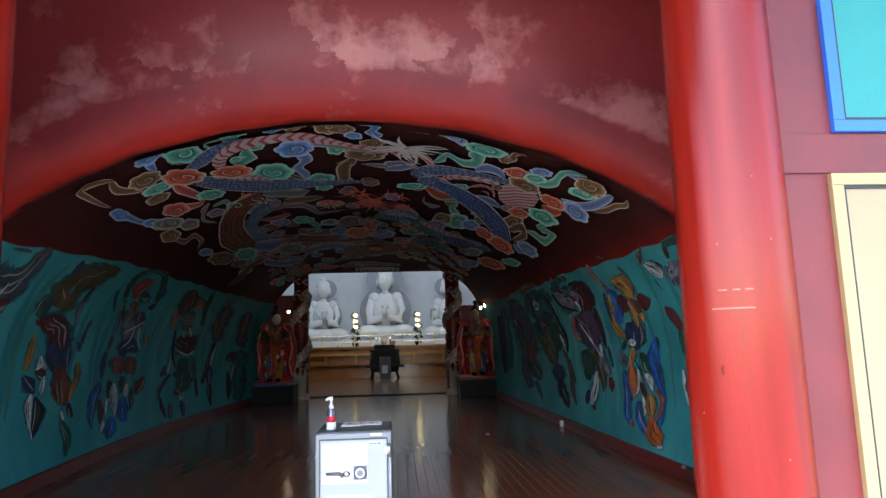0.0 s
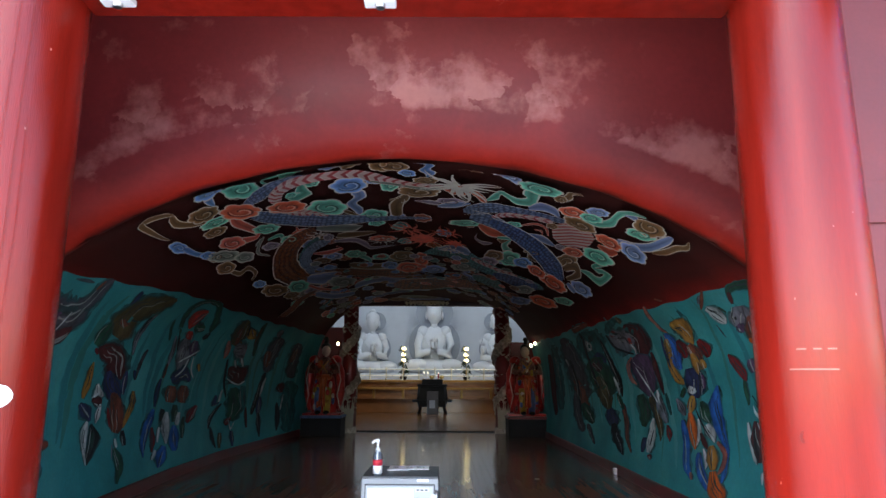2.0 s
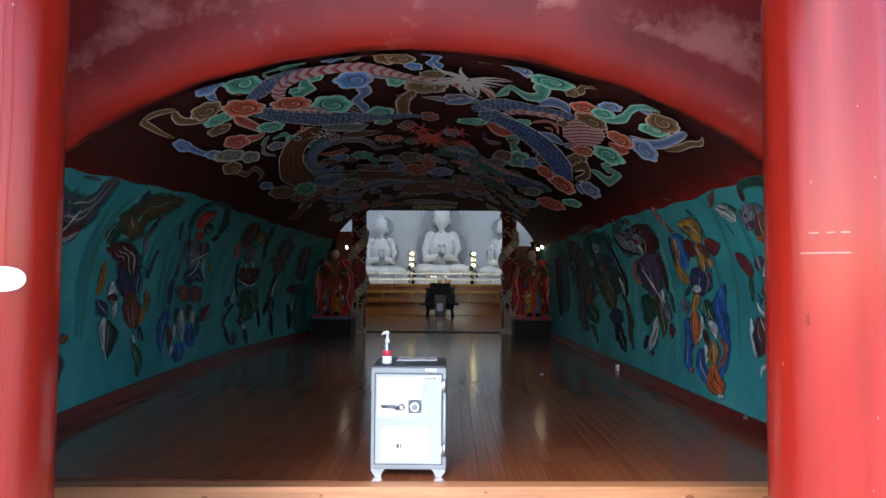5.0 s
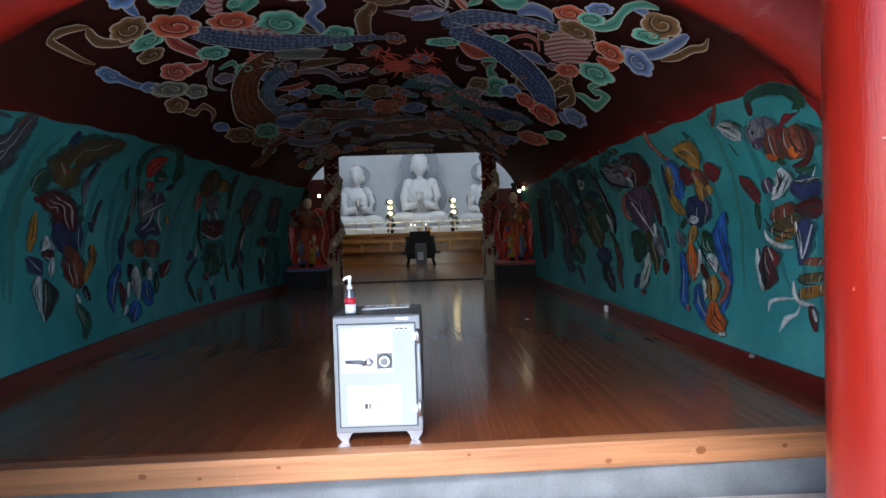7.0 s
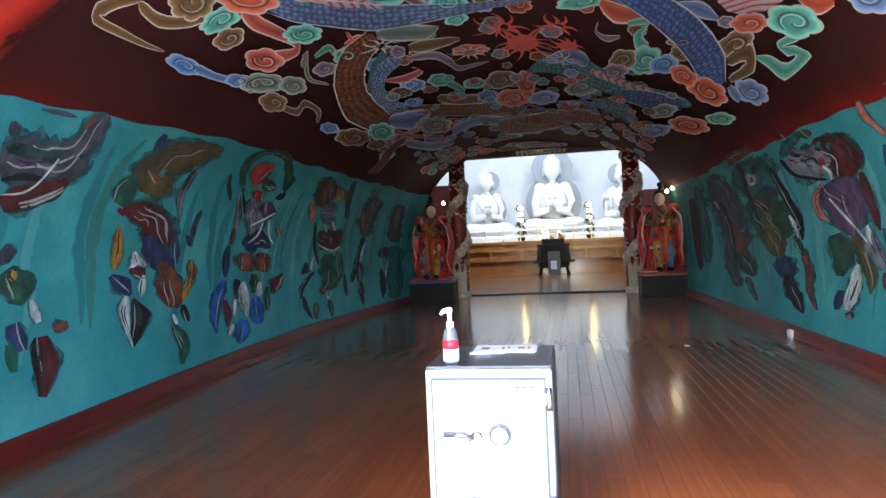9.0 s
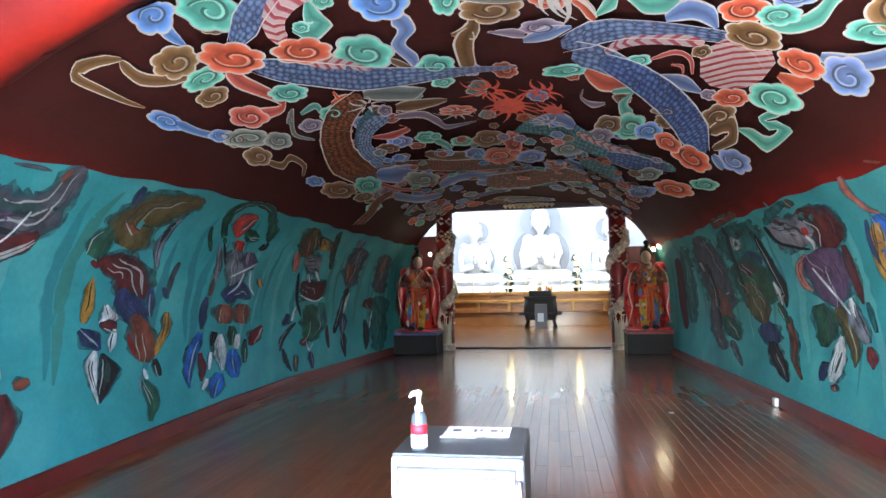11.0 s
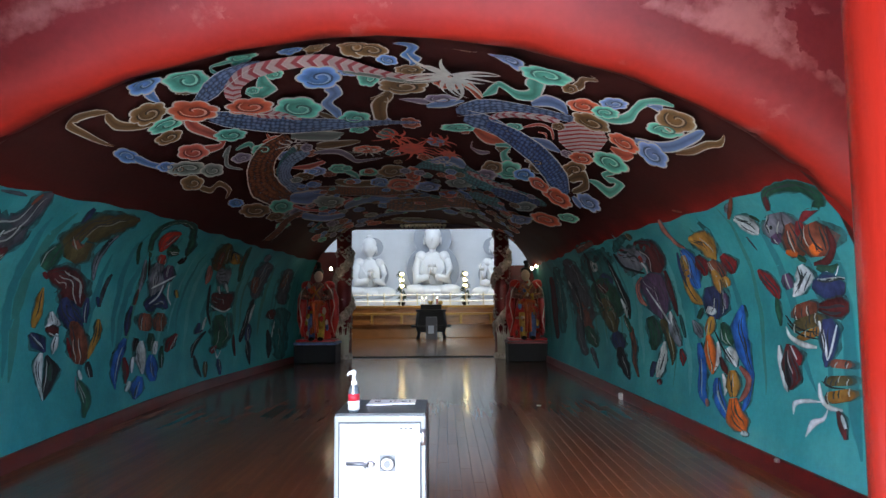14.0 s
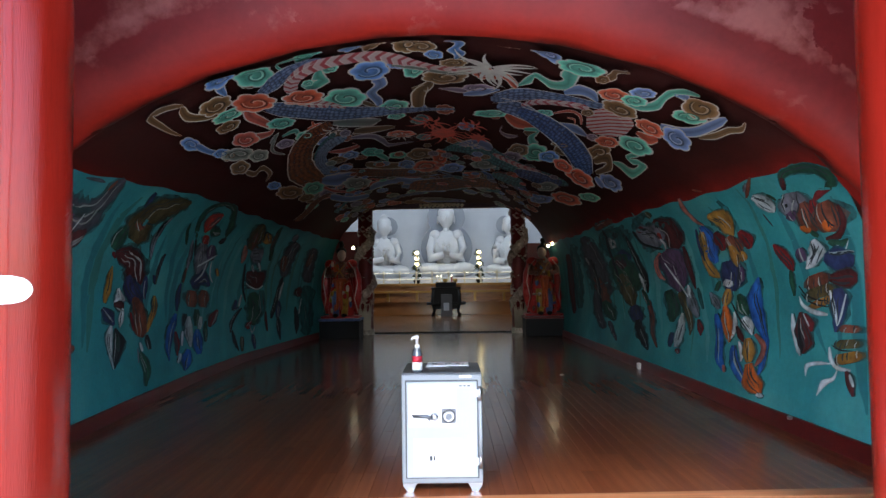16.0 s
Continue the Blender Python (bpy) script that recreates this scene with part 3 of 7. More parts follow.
for sx in (-1, 1):
    for k in range(5):
        bm = bmesh.new()
        cx, r = sx * (0.11 + 0.1 * k), 0.068 - 0.009 * k
        tube(bm, [(cx + sx * r * (1 - a / 26) * math.cos(a * 0.45), -0.09, 0.035 + r * 0.5 + r * (1 - a / 26) * math.sin(a * 0.45)) for a in range(22)], [0.03 * (1 - a / 34) for a in range(22)], 6)
        part("gilded_curl", bm, M["crest_gold"], head)
part("gilded_flame", ball(ball(bmesh.new(), 0, -0.09, 0.06, 0.08, 0.025, 0.055), 0, -0.09, 0.115, 0.04, 0.02, 0.04), M["crest_gold"], head)
tagged(head, "dark red lintel with gilded scroll carving over the shrine opening", "lintel")


def dragon_column(x):
    c = empty("dragon_column", x, 16.3, FLOOR)
    part("shaft", lathe(bmesh.new(), [(0.18, 0.0), (0.18, 3.12)], seg=32), M["niche"], c, "deep red round shaft", True)
    part("plinth", lathe(bmesh.new(), [(0.2, 0.0), (0.2, 0.1), (0.175, 0.16)], seg=32), M["dragon_grey"], c)
    bm = bmesh.new()
    pts, rad = [], []
    for k in range(90):
        a, z = k * 0.17 + 1.0, 0.3 + k * 0.031
        pts.append(((0.155 + 0.02 * math.sin(k * 0.9)) * math.cos(a), (0.155 + 0.02 * math.sin(k * 0.9)) * math.sin(a), z))
        rad.append(0.035 + (0.085 + 0.015 * math.sin(k * 1.7)) * math.sin(math.pi * k / 89) ** 0.5)
    tube(bm, pts, rad, 10)
    part("dragon", bm, M["dragon_grey"], c, "pale grey carved dragon coiled round the shaft", True)
    bm = bmesh.new()
    rng = random.Random(4)
    for k in range(46):
        a, z = rng.uniform(0, 6.28), rng.uniform(0.3, 3.0)
        curl = [(0.185 * math.cos(a + 0.9 * q * math.cos(5 * q)), 0.185 * math.sin(a + 0.9 * q * math.cos(5 * q)), z + 0.1 * q * math.sin(5 * q)) for q in (0.15, 0.4, 0.65, 0.9, 1.15)]
        tube(bm, curl, [0.012, 0.03, 0.036, 0.03, 0.008], 6)
    part("cloud_relief", bm, M["dragon_grey"], c, "carved cloud relief", True)
    bm = bmesh.new()
    for k in range(9):
        b = -2.2 + k * 0.16
        tube(bm, [(0.19 * math.cos(b), 0.19 * math.sin(b), 0.12), (0.21 * math.cos(b), 0.21 * math.sin(b), 0.5), (0.23 * math.cos(b) + 0.03 * (k - 4) / 4, 0.23 * math.sin(b), 0.75 + 0.18 * math.sin(k * 1.9))], [0.03, 0.026, 0.004], 6)
    part("plume", bm, M["plume"], c, "pale carved plume at the foot", True)
    return tagged(c, "red column wrapped by a pale carved dragon", "column", "dragon columns")


dragon_column(-2.42)
dragon_column(1.35)


def guardian(x, face, label):
    bm = bmesh.new()

    def put(slot, make):
        n0 = len(bm.faces)
        make()
        bm.faces.ensure_lookup_table()
        for f in bm.faces[n0:]:
            f.material_index = slot
            f.smooth = True
    put(0, lambda: lathe(bm, [(0.30, 0.04), (0.33, 0.25), (0.27, 0.6), (0.22, 0.85), (0.17, 0.95)], squash=0.6))
    for sx in (-1, 1):
        put(1 if sx * face > 0 else 2, lambda: tube(bm, [(sx * 0.1, -0.2, 0.06), (sx * 0.11, -0.2, 0.35), (sx * 0.1, -0.18, 0.62)], [0.075, 0.085, 0.095], 12))
        put(4, lambda: ball(bm, sx * 0.1, -0.25, 0.06, 0.07, 0.11, 0.05, 10))
        put(0, lambda: tube(bm, [(sx * 0.33, 0.02, 0.1), (sx * 0.38, 0.0, 0.5), (sx * 0.36, 0.0, 0.95), (sx * 0.26, 0.0, 1.28)], [0.05, 0.1, 0.11, 0.08], 10))
        put(0, lambda: ball(bm, sx * 0.25, -0.02, 1.25, 0.14, 0.13, 0.12, 12))
        put(3, lambda: tube(bm, [(sx * 0.28, -0.05, 1.2), (sx * 0.32, -0.14, 1.0), (sx * 0.16, -0.26, 0.98)], [0.08, 0.07, 0.05], 10))
        put(6, lambda: tube(bm, [(sx * 0.06, -0.22, 0.85), (sx * 0.03, -0.3, 0.55), (sx * 0.05, -0.3, 0.2)], [0.05, 0.04, 0.03], 8))
    put(3, lambda: ball(bm, 0, -0.05, 1.08, 0.23, 0.17, 0.25, 16))
    put(6, lambda: ball(bm, 0, -0.12, 0.86, 0.2, 0.13, 0.08, 14))
    put(5, lambda: ball(bm, face * 0.02, -0.08, 1.47, 0.1, 0.11, 0.14, 14))
    put(4, lambda: ball(bm, 0, -0.02, 1.56, 0.125, 0.13, 0.1, 12))
    put(4, lambda: tube(bm, [(0, -0.03, 1.62), (0.02, -0.03, 1.72), (0, -0.03, 1.8)], [0.05, 0.055, 0.015], 10))
    put(4, lambda: ball(bm, 0, -0.03, 1.76, 0.06, 0.05, 0.05, 10))
    rng = random.Random(9 + face)
    for k in range(34):
        a, z = rng.uniform(-2.7, -0.45), rng.uniform(0.15, 1.32)
        rad = 0.3 if z < 0.7 else 0.24
        c = (rad * math.cos(a), rad * 0.85 * math.sin(a) - 0.03, z)
        put(rng.choice((1, 2, 3, 6, 7, 7, 8, 0)), lambda: ball(bm, *c, rng.uniform(0.02, 0.055), 0.03, rng.uniform(0.03, 0.09), 8))
    for sx in (-1, 1):
        put(7, lambda: tube(bm, [(sx * 0.2, -0.16, 1.3), (sx * 0.34, -0.2, 1.12), (sx * 0.4, -0.16, 0.8), (sx * 0.33, -0.2, 0.45), (sx * 0.4, -0.14, 0.15)], [0.008, 0.014, 0.01, 0.014, 0.006], 7))
        put(8, lambda: tube(bm, [(sx * 0.12, -0.24, 1.24), (0, -0.27, 1.1), (-sx * 0.1, -0.27, 0.95)], [0.012, 0.016, 0.012], 7))
    put(0, lambda: box(bm, -0.44, 0.44, -0.3, 0.28, 0.0, 0.05, bevel=0.015))
    ob = obj("guardian_statue", bm, [M["st_red"], M["st_yellow"], M["st_blue"], M["st_rust"], M["black_wood"], M["st_skin"], M["st_orange"], M["st_pale"], M["gold_dark"]])
    ob.matrix_world = pose(x, 15.6, 0.76)
    tagged(ob, label, "statue", "guardian statues")
    ped = empty("statue_pedestal", x, 15.6, FLOOR)
    part("block", boxed(-0.46, 0.46, -0.36, 0.36, 0.0, 0.40, bevel=0.012), M["pedestal"], ped)
    part("cap", boxed(-0.48, 0.48, -0.38, 0.38, 0.40, 0.45, bevel=0.01), M["st_blue"] if face > 0 else M["niche"], ped)
    tagged(ped, "black stone pedestal with a painted cap under a guardian statue", "pedestal", "statue pedestals")


guardian(-2.9, 1, "painted wooden guardian statue in red cloak with yellow leg armour")
guardian(1.84, -1, "painted wooden guardian statue in red cloak with blue leg armour")


def spot_lamp(x, y, z):
    s = empty("spot_lamp", x, y, z)
    part("bulb", ball(bmesh.new(), 0, 0, 0, 0.035, 0.035, 0.04, 12), M["bulb"], s, "glowing warm bulb", True)
    part("socket", tube(bmesh.new(), [(0, 0.03, 0.0), (0, 0.12, -0.02)], 0.025, 10), M["black_wood"], s)
    part("arm", tube(bmesh.new(), [(0, 0.12, -0.02), (0, 0.5, -0.06), (0, 0.86, -0.1)], 0.01, 6), M["black_wood"], s)
    tagged(s, "small glowing bulb lamp beside a guardian statue", "lamp", "statue lamps")


for q in ((-2.62, 15.6, 2.40), (1.98, 15.6, 2.38), (2.06, 15.45, 2.43)):
    spot_lamp(*q)

# ---- altar ----
ALT_Y = 25.0
alt = empty("altar_platform", -0.53, ALT_Y, FLOOR - 0.004)
part("base_panel", boxed(-6.3, 6.4, 0.12, 2.9, 0.0, 0.50, bevel=0.01), M["shrine_floor"], alt)
part("front_panel", boxed(-6.3, 6.4, 0.0, 2.9, 0.50, 0.85, bevel=0.01), M["gold_wood"], alt)
part("step", boxed(-6.3, 6.4, -0.12, 2.9, 0.85, 0.93, bevel=0.01), M["gold_dark"], alt)
part("step", boxed(-6.3, 6.4, 0.1, 2.9, 0.93, 1.12, bevel=0.01), M["gold_wood"], alt)
part("top_edge", boxed(-6.3, 6.4, 0.02, 2.9, 1.12, 1.20, bevel=0.01), M["gold_dark"], alt)
for k in range(-5, 6):
    part("panel_bracket", boxed(k * 1.1 - 0.05, k * 1.1 + 0.05, -0.08, 0.0, 0.52, 0.85, bevel=0.02), M["gold_dark"], alt)
part("stone_base", boxed(-6.3, 6.4, 1.1, 2.9, 1.2, 1.45, bevel=0.02), M["marble"], alt, "white stone base under the statues")
tagged(alt, "varnished amber wooden altar platform with gilded edges", "altar")
rail = empty("altar_railing", -0.53, ALT_Y + 0.12, FLOOR + 1.195)
for k in range(-9, 10):
    part("post", lathe(bmesh.new(), [(0.045, 0.0), (0.028, 0.05), (0.028, 0.36), (0.05, 0.4), (0.03, 0.47)], cx=k * 0.62 + 0.1, seg=12), M["gold_pale"], rail)
for z in (0.16, 0.4):
    part("rail", tube(bmesh.new(), [(-5.6, 0, z), (5.7, 0, z)], 0.02, 8), M["gold_pale"], rail)
tagged(rail, "low gilded railing along the altar edge", "railing")

tab = empty("incense_table", -0.52, 24.5, FLOOR - 0.004)
part("top", boxed(-0.55, 0.55, -0.3, 0.3, 0.98, 1.06, bevel=0.015), M["black_wood"], tab)
part("apron", boxed(-0.5, 0.5, -0.27, 0.27, 0.25, 0.98, bevel=0.01), M["black_wood"], tab)
for sx in (-1, 1):
    for sy in (-1, 1):
        part("leg", tube(bmesh.new(), [(sx * 0.46, sy * 0.23, 0.98), (sx * 0.52, sy * 0.26, 0.5), (sx * 0.44, sy * 0.23, 0.2), (sx * 0.5, sy * 0.25, 0.0)], [0.06, 0.05, 0.045, 0.06], 10), M["black_wood"], tab, smooth=True)
part("lower_shelf", boxed(-0.72, 0.72, -0.32, 0.32, 0.42, 0.5, bevel=0.02), M["black_wood"], tab)
part("upper_shelf", boxed(-0.38, 0.38, -0.2, 0.2, 1.06, 1.24, bevel=0.02), M["black_wood"], tab)
tagged(tab, "black lacquered incense table with curved legs", "table")
dbox = empty("offering_box", -0.5, 24.0, FLOOR - 0.004)
part("body", boxed(-0.2, 0.2, -0.15, 0.15, 0.0, 0.80, bevel=0.01), M["offering_grey"], dbox)
part("emblem", boxed(-0.11, 0.09, -0.156, -0.152, 0.22, 0.5), M["halo"], dbox, "pale emblem panel")
tagged(dbox, "dark grey offering box with a pale emblem before the table", "box")
for k, (dx, col) in enumerate(((-0.32, "white_plastic"), (-0.18, "white_plastic"), (0.22, "st_red"), (0.34, "gold"), (-0.02, "gold"))):
    c = empty("candle" if k < 3 else "incense_bowl", -0.52 + dx, 24.45, FLOOR + 1.236)
    if k < 3:
        part("wax", lathe(bmesh.new(), [(0.025, 0.0), (0.025, 0.2), (0.01, 0.21)], seg=12), M[col], c)
        part("dish", lathe(bmesh.new(), [(0.05, 0.0), (0.06, 0.02)], seg=14), M["gold"], c)
        part("flame", ball(bmesh.new(), 0, 0, 0.24, 0.012, 0.012, 0.03, 8), M["bulb"], c, "small lit flame")
        tagged(c, "lit candle in a brass dish on the incense table", "candle", "altar candles")
    else:
        part("bowl", lathe(bmesh.new(), [(0.05, 0.0), (0.09, 0.06), (0.08, 0.12)], seg=16), M[col], c, smooth=True)
        part("rim", lathe(bmesh.new(), [(0.082, 0.115), (0.095, 0.125), (0.082, 0.135)], seg=16), M["gold_dark"], c)
        tagged(c, "brass incense bowl on the incense table", "bowl", "incense bowls")


def lantern_stand(x):
    s = empty("lotus_lamp", x, ALT_Y + 0.55, FLOOR + 1.195)
    part("pot", lathe(bmesh.new(), [(0.09, 0.0), (0.14, 0.1), (0.1, 0.2)], seg=16), M["black_wood"], s, smooth=True)
    bm = bmesh.new()
    rng = random.Random(7)
    for k in range(26):
        a, z = rng.uniform(0, 6.28), rng.uniform(0.15, 1.25)
        p = Vector((0.22 * math.cos(a), 0.22 * math.sin(a), z + 0.1)) * 1.0
        tube(bm, [(0.03 * math.cos(a), 0.03 * math.sin(a), z), (p.x * 0.6, p.y * 0.6, z + 0.1), (p.x, p.y, z + 0.02)], [0.01, 0.035, 0.004], 5)
    part("leaves", bm, M["leaf"], s, "dark green leaves")
    part("stem", tube(bmesh.new(), [(0, 0, 0.15), (0, 0, 1.3)], 0.02, 8), M["gold"], s)
    for z in (0.75, 0.98, 1.2):
        bm = bmesh.new()
        for k in range(8):
            a = k * math.pi / 4
            ball(bm, 0.05 * math.cos(a), 0.05 * math.sin(a), z, 0.035, 0.035, 0.06, 8)
        part("lotus_bulb", bm, M["lotus"], s, "glowing pale yellow lotus lamp", True)
    tagged(s, "tall lotus lamp with glowing yellow blossoms and dark leaves", "lamp", "lotus lamps")


lantern_stand(-1.66)
lantern_stand(0.77)


def stone_figure(x, y, z, scale, turn, halo_shade_x, raised):
    """Seated carved stone figure with a flat halo, one mesh; off-centre discs also stand for shadow."""
    bm = bmesh.new()
    ball(bm, 0, 0, 0.22, 1.05, 0.55, 0.26, 24)
    for sx in (-1, 1):
        ball(bm, sx * 0.62, -0.2, 0.25, 0.5, 0.42, 0.23, 18)
        tube(bm, [(sx * 0.55, 0.0, 1.35), (sx * 0.72, -0.05, 0.95), (sx * 0.62, -0.3, 0.62), (sx * 0.15, -0.5, 0.7 if not raised else 0.55)], [0.19, 0.18, 0.15, 0.10], 14)
        ball(bm, sx * 0.5, 0.0, 1.36, 0.26, 0.22, 0.2, 16)
        ball(bm, sx * 0.27, -0.02, 1.83, 0.035, 0.06, 0.14, 8)
    ball(bm, 0, 0.02, 0.95, 0.58, 0.34, 0.62, 24)
    ball(bm, 0, -0.03, 1.55, 0.14, 0.14, 0.2, 14)
    ball(bm, 0, -0.06, 1.9, 0.26, 0.27, 0.33, 22)
    ball(bm, 0, -0.01, 2.05, 0.275, 0.28, 0.24, 20)
    ball(bm, 0, 0.0, 2.3, 0.12, 0.12, 0.11, 14)
    ball(bm, 0, -0.33, 1.86, 0.035, 0.05, 0.09, 8)
    if raised:
        tube(bm, [(-0.62, -0.3, 0.7), (-0.66, -0.5, 1.05)], [0.12, 0.08], 12)
        for k in range(4):
            tube(bm, [(-0.66 + 0.05 * (k - 1.5), -0.5, 1.05), (-0.68 + 0.09 * (k - 1.5), -0.55, 1.32 - 0.05 * abs(k - 1))], [0.035, 0.02], 7)
    else:
        for sx in (-1, 1):
            ball(bm, sx * 0.09, -0.52, 0.92, 0.09, 0.08, 0.13, 12)
            for k in range(3):
                tube(bm, [(sx * (0.06 + 0.05 * k), -0.56, 1.0), (sx * (0.03 + 0.05 * k), -0.58, 1.18)], [0.03, 0.018], 7)
    for k in range(5):
        w = 0.5 - 0.07 * k
        tube(bm, [(-w, -0.24 - 0.02 * k, 1.25 - 0.05 * k), (-w * 0.4, -0.33, 0.85 - 0.11 * k), (w * 0.5, -0.33, 0.72 - 0.09 * k), (w, -0.25, 0.95 - 0.06 * k)], 0.022, 6)
    for v in bm.verts:
        if v.co.z < 1.62:
            v.co.x *= 0.74 if v.co.z > 0.55 else 0.86
        else:
            v.co.z += 0.06
    for f in bm.faces:
        f.smooth = True
    n0 = len(bm.faces)
    # discs shifted sideways take the place of the side figures' cast shadows
    for cx, cz, r, yy in ((halo_shade_x, 2.0, 0.62 if abs(halo_shade_x) < 0.05 else 0.36, 0.15), (halo_shade_x * 0.8, 0.95, 0.86 if abs(halo_shade_x) < 0.05 else 0.62, 0.24)):
        lathe_pts = [bm.verts.new((cx + r * math.cos(a * math.pi / 20), yy, cz + r * math.sin(a * math.pi / 20))) for a in range(40)]
        back = [bm.verts.new((v.co.x, yy + 0.06, v.co.z)) for v in lathe_pts]
        bm.faces.new(lathe_pts)
        for a in range(40):
            bm.faces.new((lathe_pts[a], lathe_pts[(a + 1) % 40], back[(a + 1) % 40], back[a]))
    bm.faces.ensure_lookup_table()
    for f in bm.faces[n0:]:
        f.material_index = 1
    bmesh.ops.recalc_face_normals(bm, faces=bm.faces)
    ob = obj("stone_statue", bm, [M["marble"], M["halo"]])
    ob.matrix_world = pose(x, y, z, 0, 0, turn) @ Matrix.Scale(scale, 4)
    return ob


tagged(stone_figure(-0.5, 26.9, 1.74, 1.25, 0, 0.0, False), "large white carved stone seated figure with grey halo", "statue", "stone statues")
tagged(stone_figure(-3.05, 26.8, 1.745, 1.06, 14, 0.2, False), "white carved stone seated figure turned aside with grey disc for halo and shadow", "statue", "stone statues")
tagged(stone_figure(2.1, 26.8, 1.745, 1.06, -14, -0.2, True), "white carved stone seated figure with one hand raised", "statue", "stone statues")

# ---- the safe and what stands on it ----
def safe_thing():
    s = empty("safe", -0.372, 4.62, FLOOR)
    part("body", boxed(-0.25, 0.25, -0.19, 0.33, 0.048, 0.715, bevel=0.012), M["safe_frame"], s)
    part("top_cover", boxed(-0.248, 0.248, -0.17, 0.33, 0.712, 0.724, bevel=0.004), M["safe_dark"], s, "dark grey scuffed top")
    part("side_cover", boxed(0.246, 0.253, -0.15, 0.32, 0.06, 0.70, bevel=0.003), M["safe_dark"], s, "dark grey side sheet")
    part("side_cover", boxed(-0.253, -0.246, -0.15, 0.32, 0.06, 0.70, bevel=0.003), M["safe_dark"], s, "dark grey side sheet")
    # dark strips laid on the body as the shade of the door gap
    bm = bmesh.new()
    for a in ((-0.226, 0.226, 0.674, 0.682), (-0.226, 0.226, 0.082, 0.088), (-0.226, -0.219, 0.088, 0.674), (0.219, 0.226, 0.088, 0.674)):
        box(bm, a[0], a[1], -0.1935, -0.186, a[2], a[3])
    part("door_gap_shade", bm, M["safe_dark"], s, "dark strips standing in for the shaded gap round the door")
    door = part("door", boxed(-0.218, 0.218, -0.205, -0.185, 0.089, 0.673, bevel=0.005), M["safe_grey"], s)
    for z in (0.60, 0.185):
        h = part("hinge", tube(bmesh.new(), [(0.236, -0.203, z - 0.042), (0.236, -0.203, z + 0.042)], 0.012, 12), M["chrome"], s, "steel hinge barrel", True)
        part("hinge_leaf", boxed(0.205, 0.235, -0.209, -0.196, z - 0.022, z + 0.022, bevel=0.002), M["chrome"], h)
    part("hinge_rod", tube(bmesh.new(), [(0.239, -0.198, 0.23), (0.239, -0.198, 0.56)], 0.008, 10), M["safe_grey"], s, smooth=True)
    hp = part("handle", tube(bmesh.new(), [(-0.175, -0.235, 0.468), (-0.10, -0.237, 0.468), (-0.06, -0.228, 0.458)], [0.009, 0.010, 0.013], 10), M["dial_plate"], s, "dark steel lever handle", True)
    hub = lathe(bmesh.new(), [(0.026, 0.0), (0.026, 0.012), (0.018, 0.03), (0.008, 0.033)], seg=24)
    bmesh.ops.transform(hub, matrix=pose(-0.045, -0.205, 0.462, 90), verts=hub.verts)
    part("hub", hub, M["chrome"], hp, smooth=True)
    sl = part("slot", boxed(-0.185, -0.085, -0.2065, -0.204, 0.464, 0.474), M["safe_dark"], s, "dark horizontal slot")
    part("keyhole", boxed(-0.083, -0.072, -0.2067, -0.204, 0.435, 0.462), M["safe_dark"], sl)
    dl = part("dial_plate", boxed(-0.002, 0.088, -0.2085, -0.204, 0.42, 0.51, bevel=0.002), M["dial_plate"], s, "dark steel dial plate")
    for r0, y0, d, m in ((0.042, -0.2085, 0.008, "safe_dark"), (0.034, -0.2165, 0.012, "chrome"), (0.019, -0.2285, 0.014, "dial_plate")):
        k = lathe(bmesh.new(), [(r0, 0.0), (r0, d * 0.7), (r0 * 0.9, d)], seg=32)
        bmesh.ops.transform(k, matrix=pose(0.043, y0, 0.465, 90), verts=k.verts)
        part("dial_ring", k, M[m], dl, smooth=False)
    np_ = part("nameplate", boxed(0.10, 0.19, -0.2075, -0.204, 0.638, 0.658), M["chrome"], s, "small steel nameplate")
    for k in range(3):
        part("mark", boxed(0.108 + 0.026 * k, 0.127 + 0.026 * k, -0.2085, -0.2074, 0.643, 0.652), M["safe_dark"], np_)
    sh = part("notice", boxed(-0.175, 0.125, -0.2062, -0.2045, 0.105, 0.325), M["paper"], s, "white paper notice with faint print")
    for x0, x1 in ((-0.078, -0.060), (-0.054, -0.044), (0.002, 0.006), (0.012, 0.015)):
        part("print_mark", boxed(x0, x1, -0.2068, -0.206, 0.192, 0.222), M["safe_dark"], sh)
    part("notice", boxed(-0.205, 0.09, -0.2062, -0.2045, 0.40, 0.655), M["paper"], s, "white paper sheet glued to the door")
    part("sticker", boxed(0.11, 0.185, -0.1925, -0.189, 0.695, 0.710), M["paper"], s, "small white sticker")
    for x in (-0.2, 0.2):
        sx = 1 if x > 0 else -1
        for y in (-0.15, 0.27):
            bm = bmesh.new()
            pts = [(-0.045, 0.05), (0.045, 0.05), (0.045, 0.035), (0.018, 0.0), (-0.018, 0.0), (-0.03, 0.03)]
            a = [bm.verts.new((x + sx * px, y - 0.035, z)) for px, z in pts]
            b = [bm.verts.new((x + sx * px, y + 0.035, z)) for px, z in pts]
            bm.faces.new(a)
            bm.faces.new(b[::-1])
            for k in range(6):
                bm.faces.new((a[k], b[k], b[(k + 1) % 6], a[(k + 1) % 6]))
            bmesh.ops.recalc_face_normals(bm, faces=bm.faces)
            part("foot", bm, M["chrome"], s, "pale steel bracket foot")
    return tagged(s, "pale grey steel combination safe with paper notices on the wooden floor", "safe")


safe = safe_thing()
TOP = FLOOR + 0.724
bot = empty("sanitizer_bottle", -0.526, 4.51, TOP)
